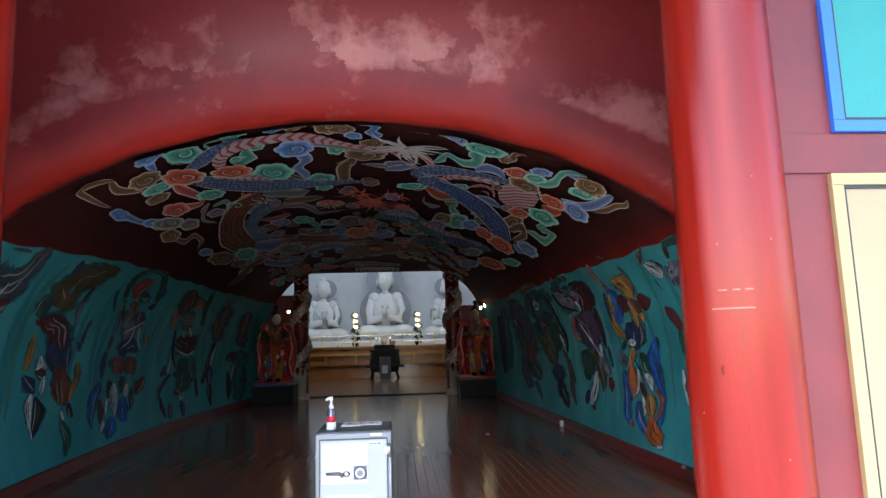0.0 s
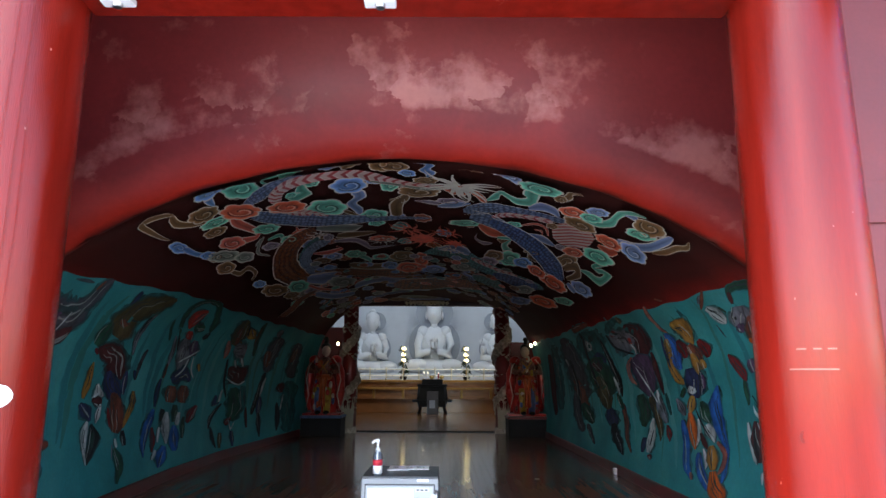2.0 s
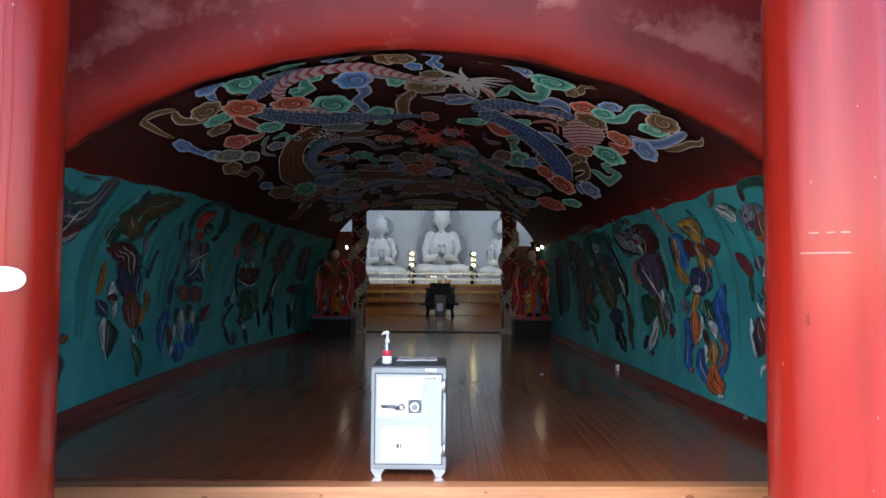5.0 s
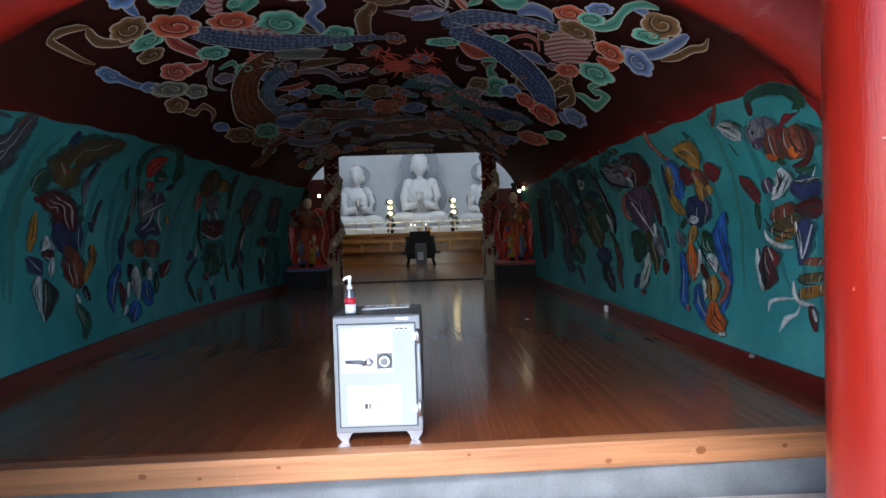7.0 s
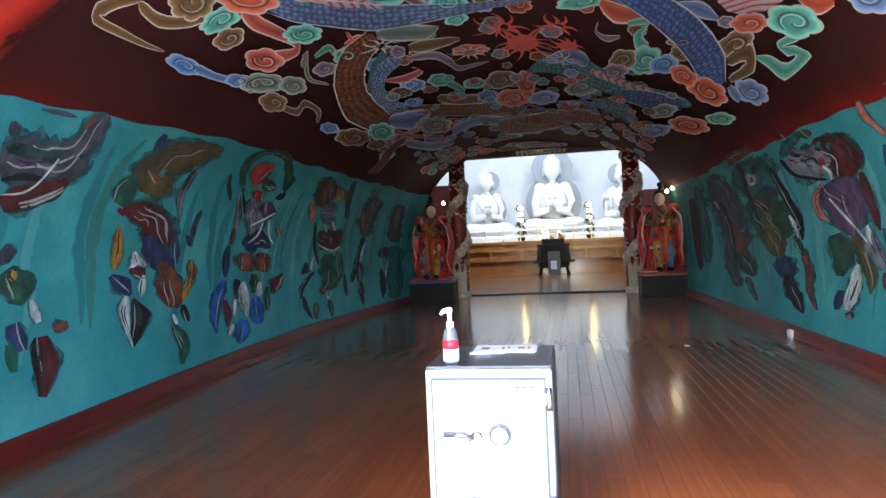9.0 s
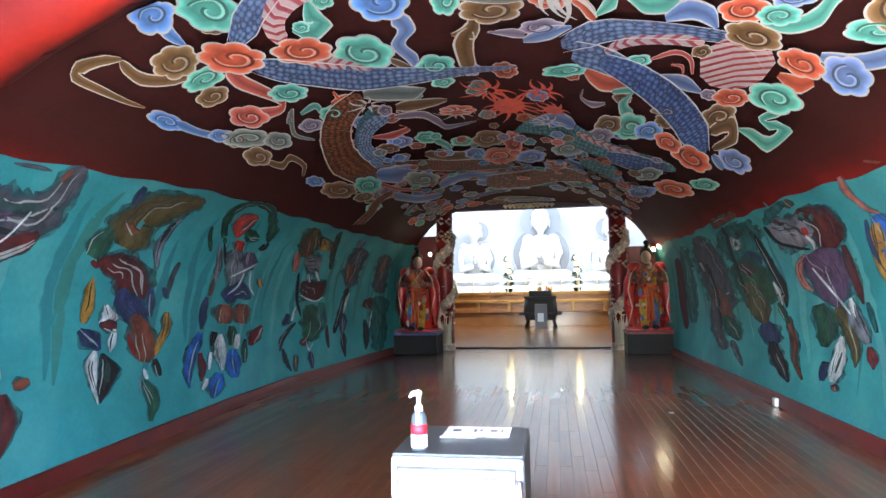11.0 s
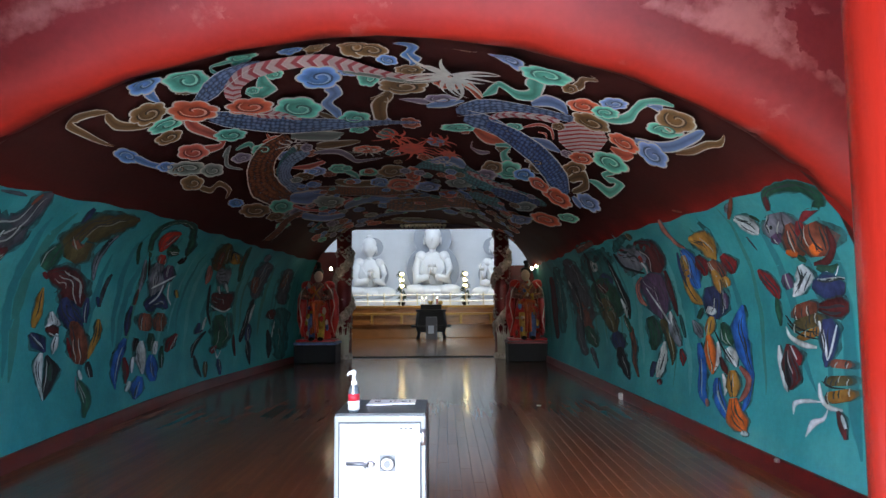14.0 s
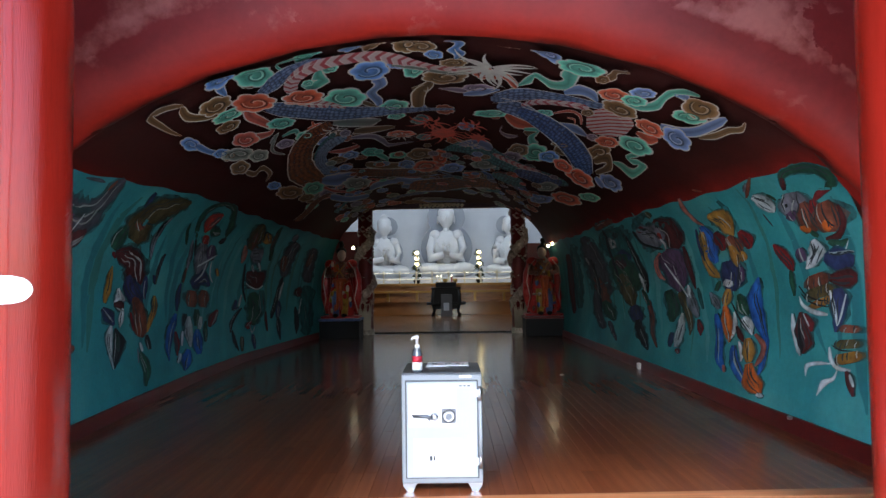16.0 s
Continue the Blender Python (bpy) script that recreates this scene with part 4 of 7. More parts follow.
part("label_white", lathe(bmesh.new(), [(0.0325, 0.012), (0.0325, 0.062)], seg=28), M["paper"], bot, "white printed label", True)
part("label_red", lathe(bmesh.new(), [(0.0326, 0.062), (0.0326, 0.1)], seg=28), M["red_label"], bot, "red label band", True)
part("body", lathe(bmesh.new(), [(0.028, 0.0), (0.032, 0.006), (0.032, 0.11), (0.026, 0.135), (0.014, 0.15)], seg=28), M["gel"], bot, "clear bottle with gel", True)
part("collar", lathe(bmesh.new(), [(0.016, 0.148), (0.016, 0.168), (0.009, 0.172), (0.008, 0.2)], seg=20), M["white_plastic"], bot, smooth=True)
part("dip_tube", tube(bmesh.new(), [(0.0, -0.0335, 0.1), (0.0, -0.03, 0.125), (0.0, -0.018, 0.15)], 0.006, 8), M["white_plastic"], bot, smooth=True)
part("pump_head", tube(bmesh.new(), [(0.012, 0, 0.215), (0.0, 0, 0.218), (-0.025, -0.004, 0.215), (-0.037, -0.006, 0.2)], [0.008, 0.013, 0.009, 0.005], 12), M["white_plastic"], bot, "white pump head", True)
part("stem", tube(bmesh.new(), [(0, 0, 0.195), (0, 0, 0.218)], 0.009, 12), M["white_plastic"], bot, smooth=True)
tagged(bot, "hand gel pump bottle with red and white label", "bottle")
card = empty("paper_sign", -0.335, 4.83, TOP + 0.001)
part("sheet", boxed(-0.14, 0.14, -0.085, 0.085, 0.0, 0.006, bevel=0.001), M["paper"], card)
for x, y, w, d in ((-0.09, 0.0, 0.035, 0.04), (-0.01, 0.0, 0.012, 0.05), (0.015, 0.01, 0.012, 0.03), (0.07, 0.0, 0.03, 0.035), (0.105, 0.0, 0.008, 0.05)):
    part("print_mark", boxed(x - w / 2, x + w / 2, y - d / 2, y + d / 2, 0.0062, 0.007), M["safe_dark"], card)
tagged(card, "white paper sign with dark marks lying on the safe", "sign")
pen = empty("pen", -0.40, 4.70, TOP + 0.006)
part("barrel", tube(bmesh.new(), [(-0.08, 0.0, 0), (0.07, 0.015, 0)], 0.005, 8), M["white_plastic"], pen, smooth=True)
part("clip", boxed(-0.075, -0.03, -0.003, 0.003, 0.004, 0.007), M["chrome"], pen)
tagged(pen, "white pen lying on the dark safe top", "pen")
plug = empty("socket_box", 2.375, 9.72, FLOOR)
part("box", boxed(-0.04, 0.04, -0.05, 0.05, 0.0, 0.085, bevel=0.01), M["white_plastic"], plug)
part("cable", tube(bmesh.new(), [(0.0, 0.05, 0.03), (0.01, 0.12, 0.008), (0.01, 0.3, 0.008)], 0.005, 6), M["white_plastic"], plug)
tagged(plug, "small white socket box on the floor by the skirting", "socket box")
chip = tagged(obj("paper_scrap", boxed(1.15, 1.20, 9.2, 9.26, FLOOR + 0.001, FLOOR + 0.006), M["paper"]), "small scrap of white paper lying on the wooden floor", "paper scrap")
chip2 = tagged(obj("skirting_bolt", lathe(bmesh.new(), [(0.02, 0.0), (0.02, 0.02), (0.01, 0.028)], cx=2.44, cy=5.75, seg=12), M["chrome"]), "small bright metal bolt on the red skirting", "bolt")
chip2.location.z = FLOOR + 0.13

# ---- paintings on the vault ----
P = {}


def paint_across(color, rim, rim_w, core):
    def build(m, n, ln, b, sep, uvn):
        retint(n, ln, b, ramp_node(n, ln, sep.outputs[0], [(0.0, rim), (rim_w, rim), (min(0.45, rim_w + 0.04), color), (0.5, core), (1 - min(0.45, rim_w + 0.04), color), (1 - rim_w, rim), (1.0, rim)]))
    return build


def paint_radial(color, light, rim):
    def build(m, n, ln, b, sep, uvn):
        retint(n, ln, b, ramp_node(n, ln, sep.outputs[0], [(0.0, color), (0.45, tuple(c * 0.62 for c in color[:3]) + (1,)), (0.7, color), (0.88, light), (0.93, rim), (1.0, rim)]))
    return build


def paint_stripes(c0, c1, count):
    def build(m, n, ln, b, sep, uvn):
        bow = n.new("ShaderNodeMath")
        bow.operation = "PINGPONG"
        ln.new(sep.outputs[0], bow.inputs[0])
        bow.inputs[1].default_value = 0.5
        ad = n.new("ShaderNodeMath")
        ad.operation = "MULTIPLY_ADD"
        ln.new(sep.outputs[1], ad.inputs[0])
        ad.inputs[1].default_value = count
        ln.new(bow.outputs[0], ad.inputs[2])
        fr = n.new("ShaderNodeMath")
        fr.operation = "FRACT"
        ln.new(ad.outputs[0], fr.inputs[0])
        retint(n, ln, b, ramp_node(n, ln, fr.outputs[0], [(0.0, c0), (0.42, c0), (0.55, c1), (0.85, c1), (0.97, (0.75, 0.68, 0.62, 1)), (1.0, c0)]))
    return build


def paint_scales(c0, c1):
    def build(m, n, ln, b, sep, uvn):
        cmb = n.new("ShaderNodeCombineXYZ")
        for k, f in ((0, 5.0), (1, 16.0)):
            mu = n.new("ShaderNodeMath")
            mu.operation = "MULTIPLY"
            mu.inputs[1].default_value = f
            ln.new(sep.outputs[k], mu.inputs[0])
            ln.new(mu.outputs[0], cmb.inputs[k])
        vo = n.new("ShaderNodeTexVoronoi")
        vo.inputs["Scale"].default_value = 1.0
        vo.inputs["Randomness"].default_value = 0.35
        ln.new(cmb.outputs[0], vo.inputs["Vector"])
        retint(n, ln, b, ramp_node(n, ln, vo.outputs["Distance"], [(0.0, c1), (0.35, c0), (0.62, (c0[0] * 0.25, c0[1] * 0.25, c0[2] * 0.3, 1)), (0.8, (0.3, 0.33, 0.38, 1))]))
    return build


PALE = (0.72, 0.68, 0.58, 1)
HUES = {"green": (0.10, 0.37, 0.275), "blue": (0.10, 0.21, 0.60), "brown": (0.16, 0.085, 0.03), "orange": (0.74, 0.088, 0.04), "salmon": (0.64, 0.095, 0.065), "slate": (0.14, 0.21, 0.40), "grey": (0.17, 0.2, 0.17), "rust": (0.2, 0.06, 0.025), "rustc": (0.26, 0.06, 0.02), "teal": (0.07, 0.2, 0.2), "blueb": (0.17, 0.26, 0.4), "lilac": (0.19, 0.15, 0.21)}
for k, (r, g, b_) in HUES.items():
    r, g, b_ = min(0.85, r * 1.75), min(0.7, g * 1.75), min(0.8, b_ * 1.7)
    base, light = (r, g, b_, 1), (min(1, r * 1.5 + 0.04), min(1, g * 1.5 + 0.04), min(1, b_ * 1.5 + 0.04), 1)
    P["band_" + k] = uv_paint("painted_ribbon_" + k, paint_across(base, PALE, 0.09, (r * 0.55, g * 0.55, b_ * 0.55, 1)))
    P["curl_" + k] = mat("painted_curl_" + k, tuple(c * 0.6 + 0.3 * p for c, p in zip(light[:3], PALE)) + (1,), 0.6, vary=0.2, scale=12)
    P["groove_" + k] = mat("painted_groove_" + k, (r * 0.3, g * 0.3, b_ * 0.3, 1), 0.6, vary=0.2, scale=12)
    P["cloud_" + k] = uv_paint("painted_cloud_" + k, paint_radial(base, light, PALE))
P["band_belly"] = uv_paint("painted_pink_striped_belly", paint_stripes((0.6, 0.46, 0.42, 1), (0.5, 0.09, 0.1, 1), 9.0))
P["band_shell"] = uv_paint("painted_red_white_stripes", paint_stripes((0.6, 0.5, 0.46, 1), (0.55, 0.08, 0.08, 1), 11.0))
P["band_scale"] = uv_paint("painted_slate_scales", paint_scales((0.17, 0.25, 0.42, 1), (0.32, 0.4, 0.56, 1)))
P["band_bluescale"] = uv_paint("painted_blue_scales", paint_scales((0.10, 0.18, 0.42, 1), (0.24, 0.33, 0.58, 1)))
P["band_rust"] = uv_paint("painted_rust_scales", paint_scales((0.30, 0.09, 0.03, 1), (0.42, 0.16, 0.06, 1)))
P["band_blueb"] = uv_paint("painted_pale_blue_scales", paint_scales((0.26, 0.38, 0.56, 1), (0.4, 0.5, 0.62, 1)))
P["band_teal"] = uv_paint("painted_teal_scales", paint_scales((0.10, 0.32, 0.32, 1), (0.2, 0.42, 0.42, 1)))
P["line"] = mat("pale_painted_line", PALE, 0.5, vary=0.2, scale=12)
P["dark_line"] = mat("dark_painted_line", (0.05, 0.04, 0.035, 1), 0.5)
P["flame_red"] = mat("painted_flame_red", (0.78, 0.09, 0.04, 1), 0.5, vary=0.25, scale=12)
P["flame_white"] = mat("painted_white_mane", (0.68, 0.66, 0.58, 1), 0.5, vary=0.15, scale=12)
TONES = {"white": (0.5, 0.52, 0.52), "grey": (0.17, 0.17, 0.2), "dgrey": (0.075, 0.075, 0.09), "black": (0.018, 0.018, 0.02), "navy": (0.035, 0.045, 0.12), "blue": (0.03, 0.12, 0.42), "dred": (0.19, 0.022, 0.025), "red": (0.5, 0.04, 0.025), "maroon": (0.09, 0.02, 0.02), "rust": (0.19, 0.06, 0.035), "orange": (0.6, 0.13, 0.02), "ochre": (0.38, 0.19, 0.035), "olive": (0.1, 0.075, 0.03), "green": (0.03, 0.16, 0.06), "dgreen": (0.025, 0.085, 0.05), "dteal": (0.03, 0.13, 0.13), "salmon": (0.42, 0.13, 0.1), "purple": (0.11, 0.06, 0.12), "drum": (0.27, 0.13, 0.025)}
for k, (r, g, b_) in TONES.items():
    P[k] = uv_paint("wall_tempera_" + k, paint_across((r, g, b_, 1), (r * 0.45 + 0.008, g * 0.5 + 0.05, b_ * 0.5 + 0.055, 1), 0.07, (min(1, r * 1.35), min(1, g * 1.35), min(1, b_ * 1.35), 1)), 0.65, 0.25, 0.55, 6.0)


def smooth_line(pts, step):
    q = [Vector((a, b, 0)) for a, b in pts]
    q = [q[0] * 2 - q[1]] + q + [q[-1] * 2 - q[-2]]
    out = []
    for i in range(1, len(q) - 2):
        p0, p1, p2, p3 = q[i - 1:i + 3]
        n = max(2, int((p2 - p1).length / step))
        for k in range(n):
            t = k / n
            out.append(0.5 * (2 * p1 + (p2 - p0) * t + (2 * p0 - 5 * p1 + 4 * p2 - p3) * t * t + (3 * p1 - p0 - 3 * p2 + p3) * t ** 3))
    return out + [q[-2]]


def strip(bm, uv, line, width, lift, across=3, ends=0.45, wobble=0.0, slot=0, seed=0.0):
    """Painted band on the shell along a line of (s, y)."""
    rows, run = [], 0.0
    n = len(line)
    for i, p in enumerate(line):
        t = line[min(i + 1, n - 1)] - line[max(i - 1, 0)]
        t = t.normalized() if t.length > 1e-6 else Vector((0, 1, 0))
        side = Vector((-t.y, t.x, 0))
        f = i / (n - 1)
        w = width * (1 - (1 - ends) * abs(2 * f - 1) ** 3)
        if i:
            run += (p - line[i - 1]).length
        row = []
        nrm = shell_normal(p.x, max(p.y, MOUTH + 0.02))
        for k in range(across + 1):
            c = (k / across - 0.5) * w
            if wobble and k in (0, across):
                c *= 1 + wobble * noise.noise(Vector((run * 9 + seed, k * 3.7, seed)))
            q = p + side * c
            y = max(q.y, MOUTH + 0.02)
            row.append((bm.verts.new(on_shell(q.x, y, lift, nrm)), k / across, run))
        rows.append(row)
    for a, b in zip(rows, rows[1:]):
        for k in range(across):
            fc = bm.faces.new((a[k][0], a[k + 1][0], b[k + 1][0], b[k][0]))
            fc.material_index, fc.smooth = slot, True
            for lp, src in zip(fc.loops, (a[k], a[k + 1], b[k + 1], b[k])):
                lp[uv].uv = src[1:]


def disc(bm, uv, s, y, rs, ry, lift, lobes=0, turn=0.0, rings=3, seg=28, slot=0):
    nrm = shell_normal(s, y)
    mid = bm.verts.new(on_shell(s, y, lift, nrm))
    prev = None
    for r in range(1, rings + 1):
        ring = []
        for k in range(seg):
            a = 2 * math.pi * k / seg
            g = (0.84 + 0.16 * abs(math.sin(lobes * a / 2 + turn))) if lobes else 1 + 0.10 * noise.noise(Vector((s * 3 + math.cos(a) * 1.3, y * 3 + math.sin(a) * 1.3, 0.5)))
            f = r / rings * g
            ring.append(bm.verts.new(on_shell(s + rs * f * math.cos(a), max(y + ry * f * math.sin(a), MOUTH + 0.02), lift, nrm)))
        for k in range(seg):
            k2 = (k + 1) % seg
            fc = bm.faces.new((mid, ring[k], ring[k2])) if prev is None else bm.faces.new((prev[k], ring[k], ring[k2], prev[k2]))
            fc.material_index, fc.smooth = slot, True
            for lp in fc.loops:
                lp[uv].uv = ((0.0 if lp.vert is mid else (r if lp.vert in ring else r - 1) / rings), 0.0)
        prev = ring


ceiling_mural = tagged(empty("ceiling_mural", -0.5, 9.0, 3.4), "painted ceiling mural of coiling dragons among coloured curled clouds", "mural")
LIFT = [0.006]


def keep_parent(ob, parent):
    ob.parent = parent
    ob.matrix_parent_inverse = parent.matrix_world.inverted()


def glide(pts, step):
    """Smooth run of rows (s, y, half-width along s, half-width along y) through the given ones."""
    q = [np.array(p, float) for p in pts]
    q = [q[0] * 2 - q[1]] + q + [q[-1] * 2 - q[-2]]
    out = []
    for i in range(1, len(q) - 2):
        p0, p1, p2, p3 = q[i - 1:i + 3]
        n = max(3, int(math.hypot(*(p2 - p1)[:2]) / step))
        for t in np.arange(n) / n:
            row = 0.5 * (2 * p1 + (p2 - p0) * t + (2 * p0 - 5 * p1 + 4 * p2 - p3) * t * t + (3 * p1 - p0 - 3 * p2 + p3) * t ** 3)
            row[2:] = p1[2:] * (1 - t) + p2[2:] * t
            out.append(row)
    return out + [q[-2]]


def ribbon(bm, uv, rows, lift, across=4, slot=0, wave=0.0, seed=0.0):
    """Painted band on the shell through rows of place and half-width, its tips drawn in."""
    made, run, last = [], 0.0, None
    n = len(rows)
    for i, r in enumerate(rows):
        if last is not None:
            run += math.hypot(r[0] - last[0], r[1] - last[1])
        last = r
        end = min(1.0, (min(i, n - 1 - i) + 0.6) / 2.6) ** 0.5
        nrm = shell_normal(r[0], max(r[1], MOUTH + 0.02))
        line = []
        for k in range(across + 1):
            c = (2 * k / across - 1) * end
            if wave and k in (0, across):
                c *= 1 + wave * noise.noise(Vector((run * 11 + seed, k * 2.3, seed)))
            line.append((bm.verts.new(on_shell(r[0] + c * r[2], max(r[1] + c * r[3], MOUTH + 0.02), lift, nrm)), k / across, run))
        made.append(line)
    for p, q in zip(made, made[1:]):
        for k in range(across):
            f = bm.faces.new((p[k][0], p[k + 1][0], q[k + 1][0], q[k][0]))
            f.material_index, f.smooth = slot, True
            for lp, part_of in zip(f.loops, (p[k], p[k + 1], q[k + 1], q[k])):
                lp[uv].uv = part_of[1:]


SCALED = ("belly", "shell", "scale", "bluescale", "rust", "blueb", "teal")


def band(kind, pts):
    bm = bmesh.new()
    uv = bm.loops.layers.uv.new("paint")
    LIFT[0] += 0.0002
    rows = glide(pts, 0.05)
    ribbon(bm, uv, rows, LIFT[0])
    if kind in ("scale", "bluescale", "rust"):
        # a pale outline down both flanks and a fringe of short fins
        for e in (-1, 1):
            ribbon(bm, uv, [np.array((r[0] + e * 0.98 * r[2], r[1] + e * 0.98 * r[3], 0.045 * r[2], 0.045 * r[3])) for r in rows], LIFT[0] + 0.001, 1, 1, 0.9, e)
    keep_parent(part("dragon_body" if kind in SCALED else "cloud_ribbon", bm, [P["band_" + kind], P["line"]], None), ceiling_mural)


def cloud(kind, s, y, u, v, spin):
    """Curled cloud: scalloped outline and a spiral, in the frame of its two half-axes."""
    bm = bmesh.new()
    uv = bm.loops.layers.uv.new("paint")
    LIFT[0] += 0.0002
    lift, nrm = LIFT[0], shell_normal(s, max(y, MOUTH + 0.02))
    lobes, ph = 5 + int(abs(s * 10)) % 3, s * 5 + y * 3

    def at(c, d, up):
        return bm.verts.new(on_shell(s + c * u[0] + d * v[0], max(y + c * u[1] + d * v[1], MOUTH + 0.02), lift + up, nrm))

    seg, prev, mid = 48, None, at(0, 0, 0)
    for r in range(1, 6):
        ring = []
        for k in range(seg):
            a = 2 * math.pi * k / seg
            g = (0.83 + 0.2 * abs(math.sin(lobes * a / 2 + ph)) ** 0.7 + 0.07 * noise.noise(Vector((math.cos(a) + s * 3, math.sin(a) + y * 3, 0.5)))) * r / 5
            ring.append(at(g * math.cos(a), g * math.sin(a), 0))
        for k in range(seg):
            k2 = (k + 1) % seg
            f = bm.faces.new((mid, ring[k], ring[k2])) if prev is None else bm.faces.new((prev[k], ring[k], ring[k2], prev[k2]))
            f.smooth = True
            for lp in f.loops:
                lp[uv].uv = (0.0 if lp.vert is mid else (r if lp.vert in (ring[k], ring[k2]) else r - 1) / 5, 0.0)
        prev = ring
    # spiral: a pale curl with its dark shadow line beside it
    a0 = (s * 7 + y * 11) % 1.6 + 2.2
    for slot, shift, w, up in ((2, 0.08, 0.09, 0.0012), (1, 0.0, 0.055, 0.0018)):
        last = None
        for k in range(41):
            f = k / 40
            a, r = a0 + spin * f * 6.6, 0.06 + 0.5 * f ** 0.8 + shift
            half = w * (0.25 + 0.75 * math.sin(math.pi * min(1, f * 0.93 + 0.07)) ** 0.6)
            pair = [at((r + e * half) * math.cos(a) + 0.06, (r + e * half) * math.sin(a), up) for e in (-1, 1)]
            if last:
                f_ = bm.faces.new((last[0], last[1], pair[1], pair[0]))
                f_.material_index = slot
                for lp in f_.loops:
                    lp[uv].uv = (0.8, 0.0)
            last = pair
    keep_parent(part("painted_cloud", bm, [P["cloud_" + kind], P["curl_" + kind], P["groove_" + kind]], None), ceiling_mural)


# faint darker scrolls on the ground between the clouds
rng = random.Random(77)
for k in range(46):
    y = rng.uniform(7.0, 10.6)
    s = rng.uniform(-1.75, 1.85)
    r = rng.uniform(0.06, 0.11)
    cloud(rng.choice(["slate", "brown", "brown", "rustc", "grey", "lilac", "teal"]), s, y, (r, 0.05), (-0.02, r * 1.9), rng.choice((-1, 1)))
# the crowded small clouds and scrolls towards the far end
rng = random.Random(21)
for k in range(90):
    y = rng.uniform(10.4, 15.8)
    s = rng.uniform(-2.1, 2.0) * (1.0 if y < 12 else 0.95)
    r = rng.uniform(0.08, 0.16)
    cloud(rng.choice(["slate", "green", "brown", "grey", "slate", "orange", "salmon", "grey", "lilac", "rustc", "brown"]), s, y, (r, 0.1), (-0.03, r * 2.6), rng.choice((-1, 1)))
for k in range(18):
    y, s = rng.uniform(10.4, 15.0), rng.uniform(-1.7, 1.6)
    pts = [(s, y, 0.03, 0.16)]
    for j in range(3):
        pts.append((pts[-1][0] + rng.uniform(-0.4, 0.4), pts[-1][1] + rng.uniform(0.1, 0.5), 0.03, rng.uniform(0.08, 0.25)))
    band(rng.choice(["scale", "rust", "teal", "grey", "rust", "salmon", "brown"]), pts)
# clouds at the near edge, then the dragons and the far scrolls
band("brown", [(-1.77, 5.66, 0.030, -0.078), (-1.92, 5.54, 0.034, -0.071), (-1.99, 5.39, 0.050, -0.063), (-1.97, 5.21, 0.043, -0.028), (-1.94, 5.10, 0.016, -0.009)])
band("brown", [(-1.93, 5.11, 0.021, -0.040), (-2.01, 5.02, 0.029, -0.055), (-2.10, 4.96, 0.036, -0.080), (-2.18, 5.02, -0.035, 0.004), (-2.19, 5.25, -0.032, 0.029), (-2.19, 5.51, -0.020, 0.022), (-2.17, 5.69, -0.011, 0.014)])
band("blue", [(-1.56, 4.92, -0.066, 0.017), (-1.62, 5.11, -0.046, 0.021), (-1.63, 5.32, -0.021, 0.016)])
cloud("brown", -1.41, 5.28, (0.07, 0.06), (-0.03, 0.07), 1)
cloud("green", -0.89, 4.84, (0.03, 0.17), (-0.13, 0.18), 1)
band("green", [(-0.97, 4.92, 0.027, -0.098), (-1.05, 4.90, 0.020, -0.072), (-1.12, 4.92, 0.005, -0.045), (-1.15, 5.05, -0.015, 0.019), (-1.11, 5.16, -0.007, 0.013)])
cloud("blue", -0.58, 4.88, (0.09, -0.01), (-0.03, 0.17), 1)
cloud("brown", -0.41, 4.89, (0.06, 0.06), (-0.08, 0.20), -1)
cloud("brown", -0.06, 5.11, (0.12, 0.07), (-0.02, 0.15), -1)
cloud("brown", -0.17, 5.01, (0.10, 0.11), (-0.04, 0.23), -1)
cloud("blue", 0.05, 5.33, (0.08, 0.03), (-0.01, 0.12), 1)
band("blue", [(0.10, 4.88, -0.002, 0.084), (0.18, 4.86, -0.006, 0.150), (0.23, 5.04, -0.043, 0.024), (0.19, 5.18, -0.052, 0.030), (0.25, 5.29, -0.048, 0.040), (0.22, 5.43, -0.023, -0.034)])
cloud("slate", -0.23, 5.55, (0.11, 0.02), (-0.01, 0.12), -1)
cloud("green", -0.11, 5.74, (0.09, 0.02), (-0.02, 0.24), -1)
band("brown", [(0.06, 6.05, -0.047, -0.077), (0.01, 6.30, -0.023, -0.166), (-0.13, 6.31, 0.003, -0.057)])
band("brown", [(0.01, 6.26, -0.049, -0.095), (-0.06, 6.55, -0.082, -0.043), (-0.06, 7.07, -0.075, 0.029)])
cloud("green", -0.79, 5.40, (0.07, 0.03), (-0.03, 0.12), -1)
band("green", [(-0.87, 5.36, -0.034, 0.008), (-0.91, 5.57, -0.067, 0.056), (-0.88, 5.69, -0.053, -0.072), (-0.98, 5.77, 0.032, -0.153), (-1.06, 5.63, 0.030, -0.077)])
cloud("green", -1.01, 5.65, (0.05, 0.04), (-0.02, 0.08), 1)
band("slate", [(-0.44, 5.83, -0.073, 0.096), (-0.41, 6.09, -0.061, -0.028), (-0.51, 6.32, -0.053, -0.005), (-0.46, 6.66, -0.047, 0.070), (-0.46, 6.94, -0.020, 0.015)])
band("brown", [(-0.62, 6.58, -0.026, 0.089), (-0.53, 6.79, -0.014, 0.055), (-0.46, 6.93, -0.007, 0.029)])
cloud("blue", -1.55, 4.84, (0.02, 0.18), (-0.15, 0.17), -1)
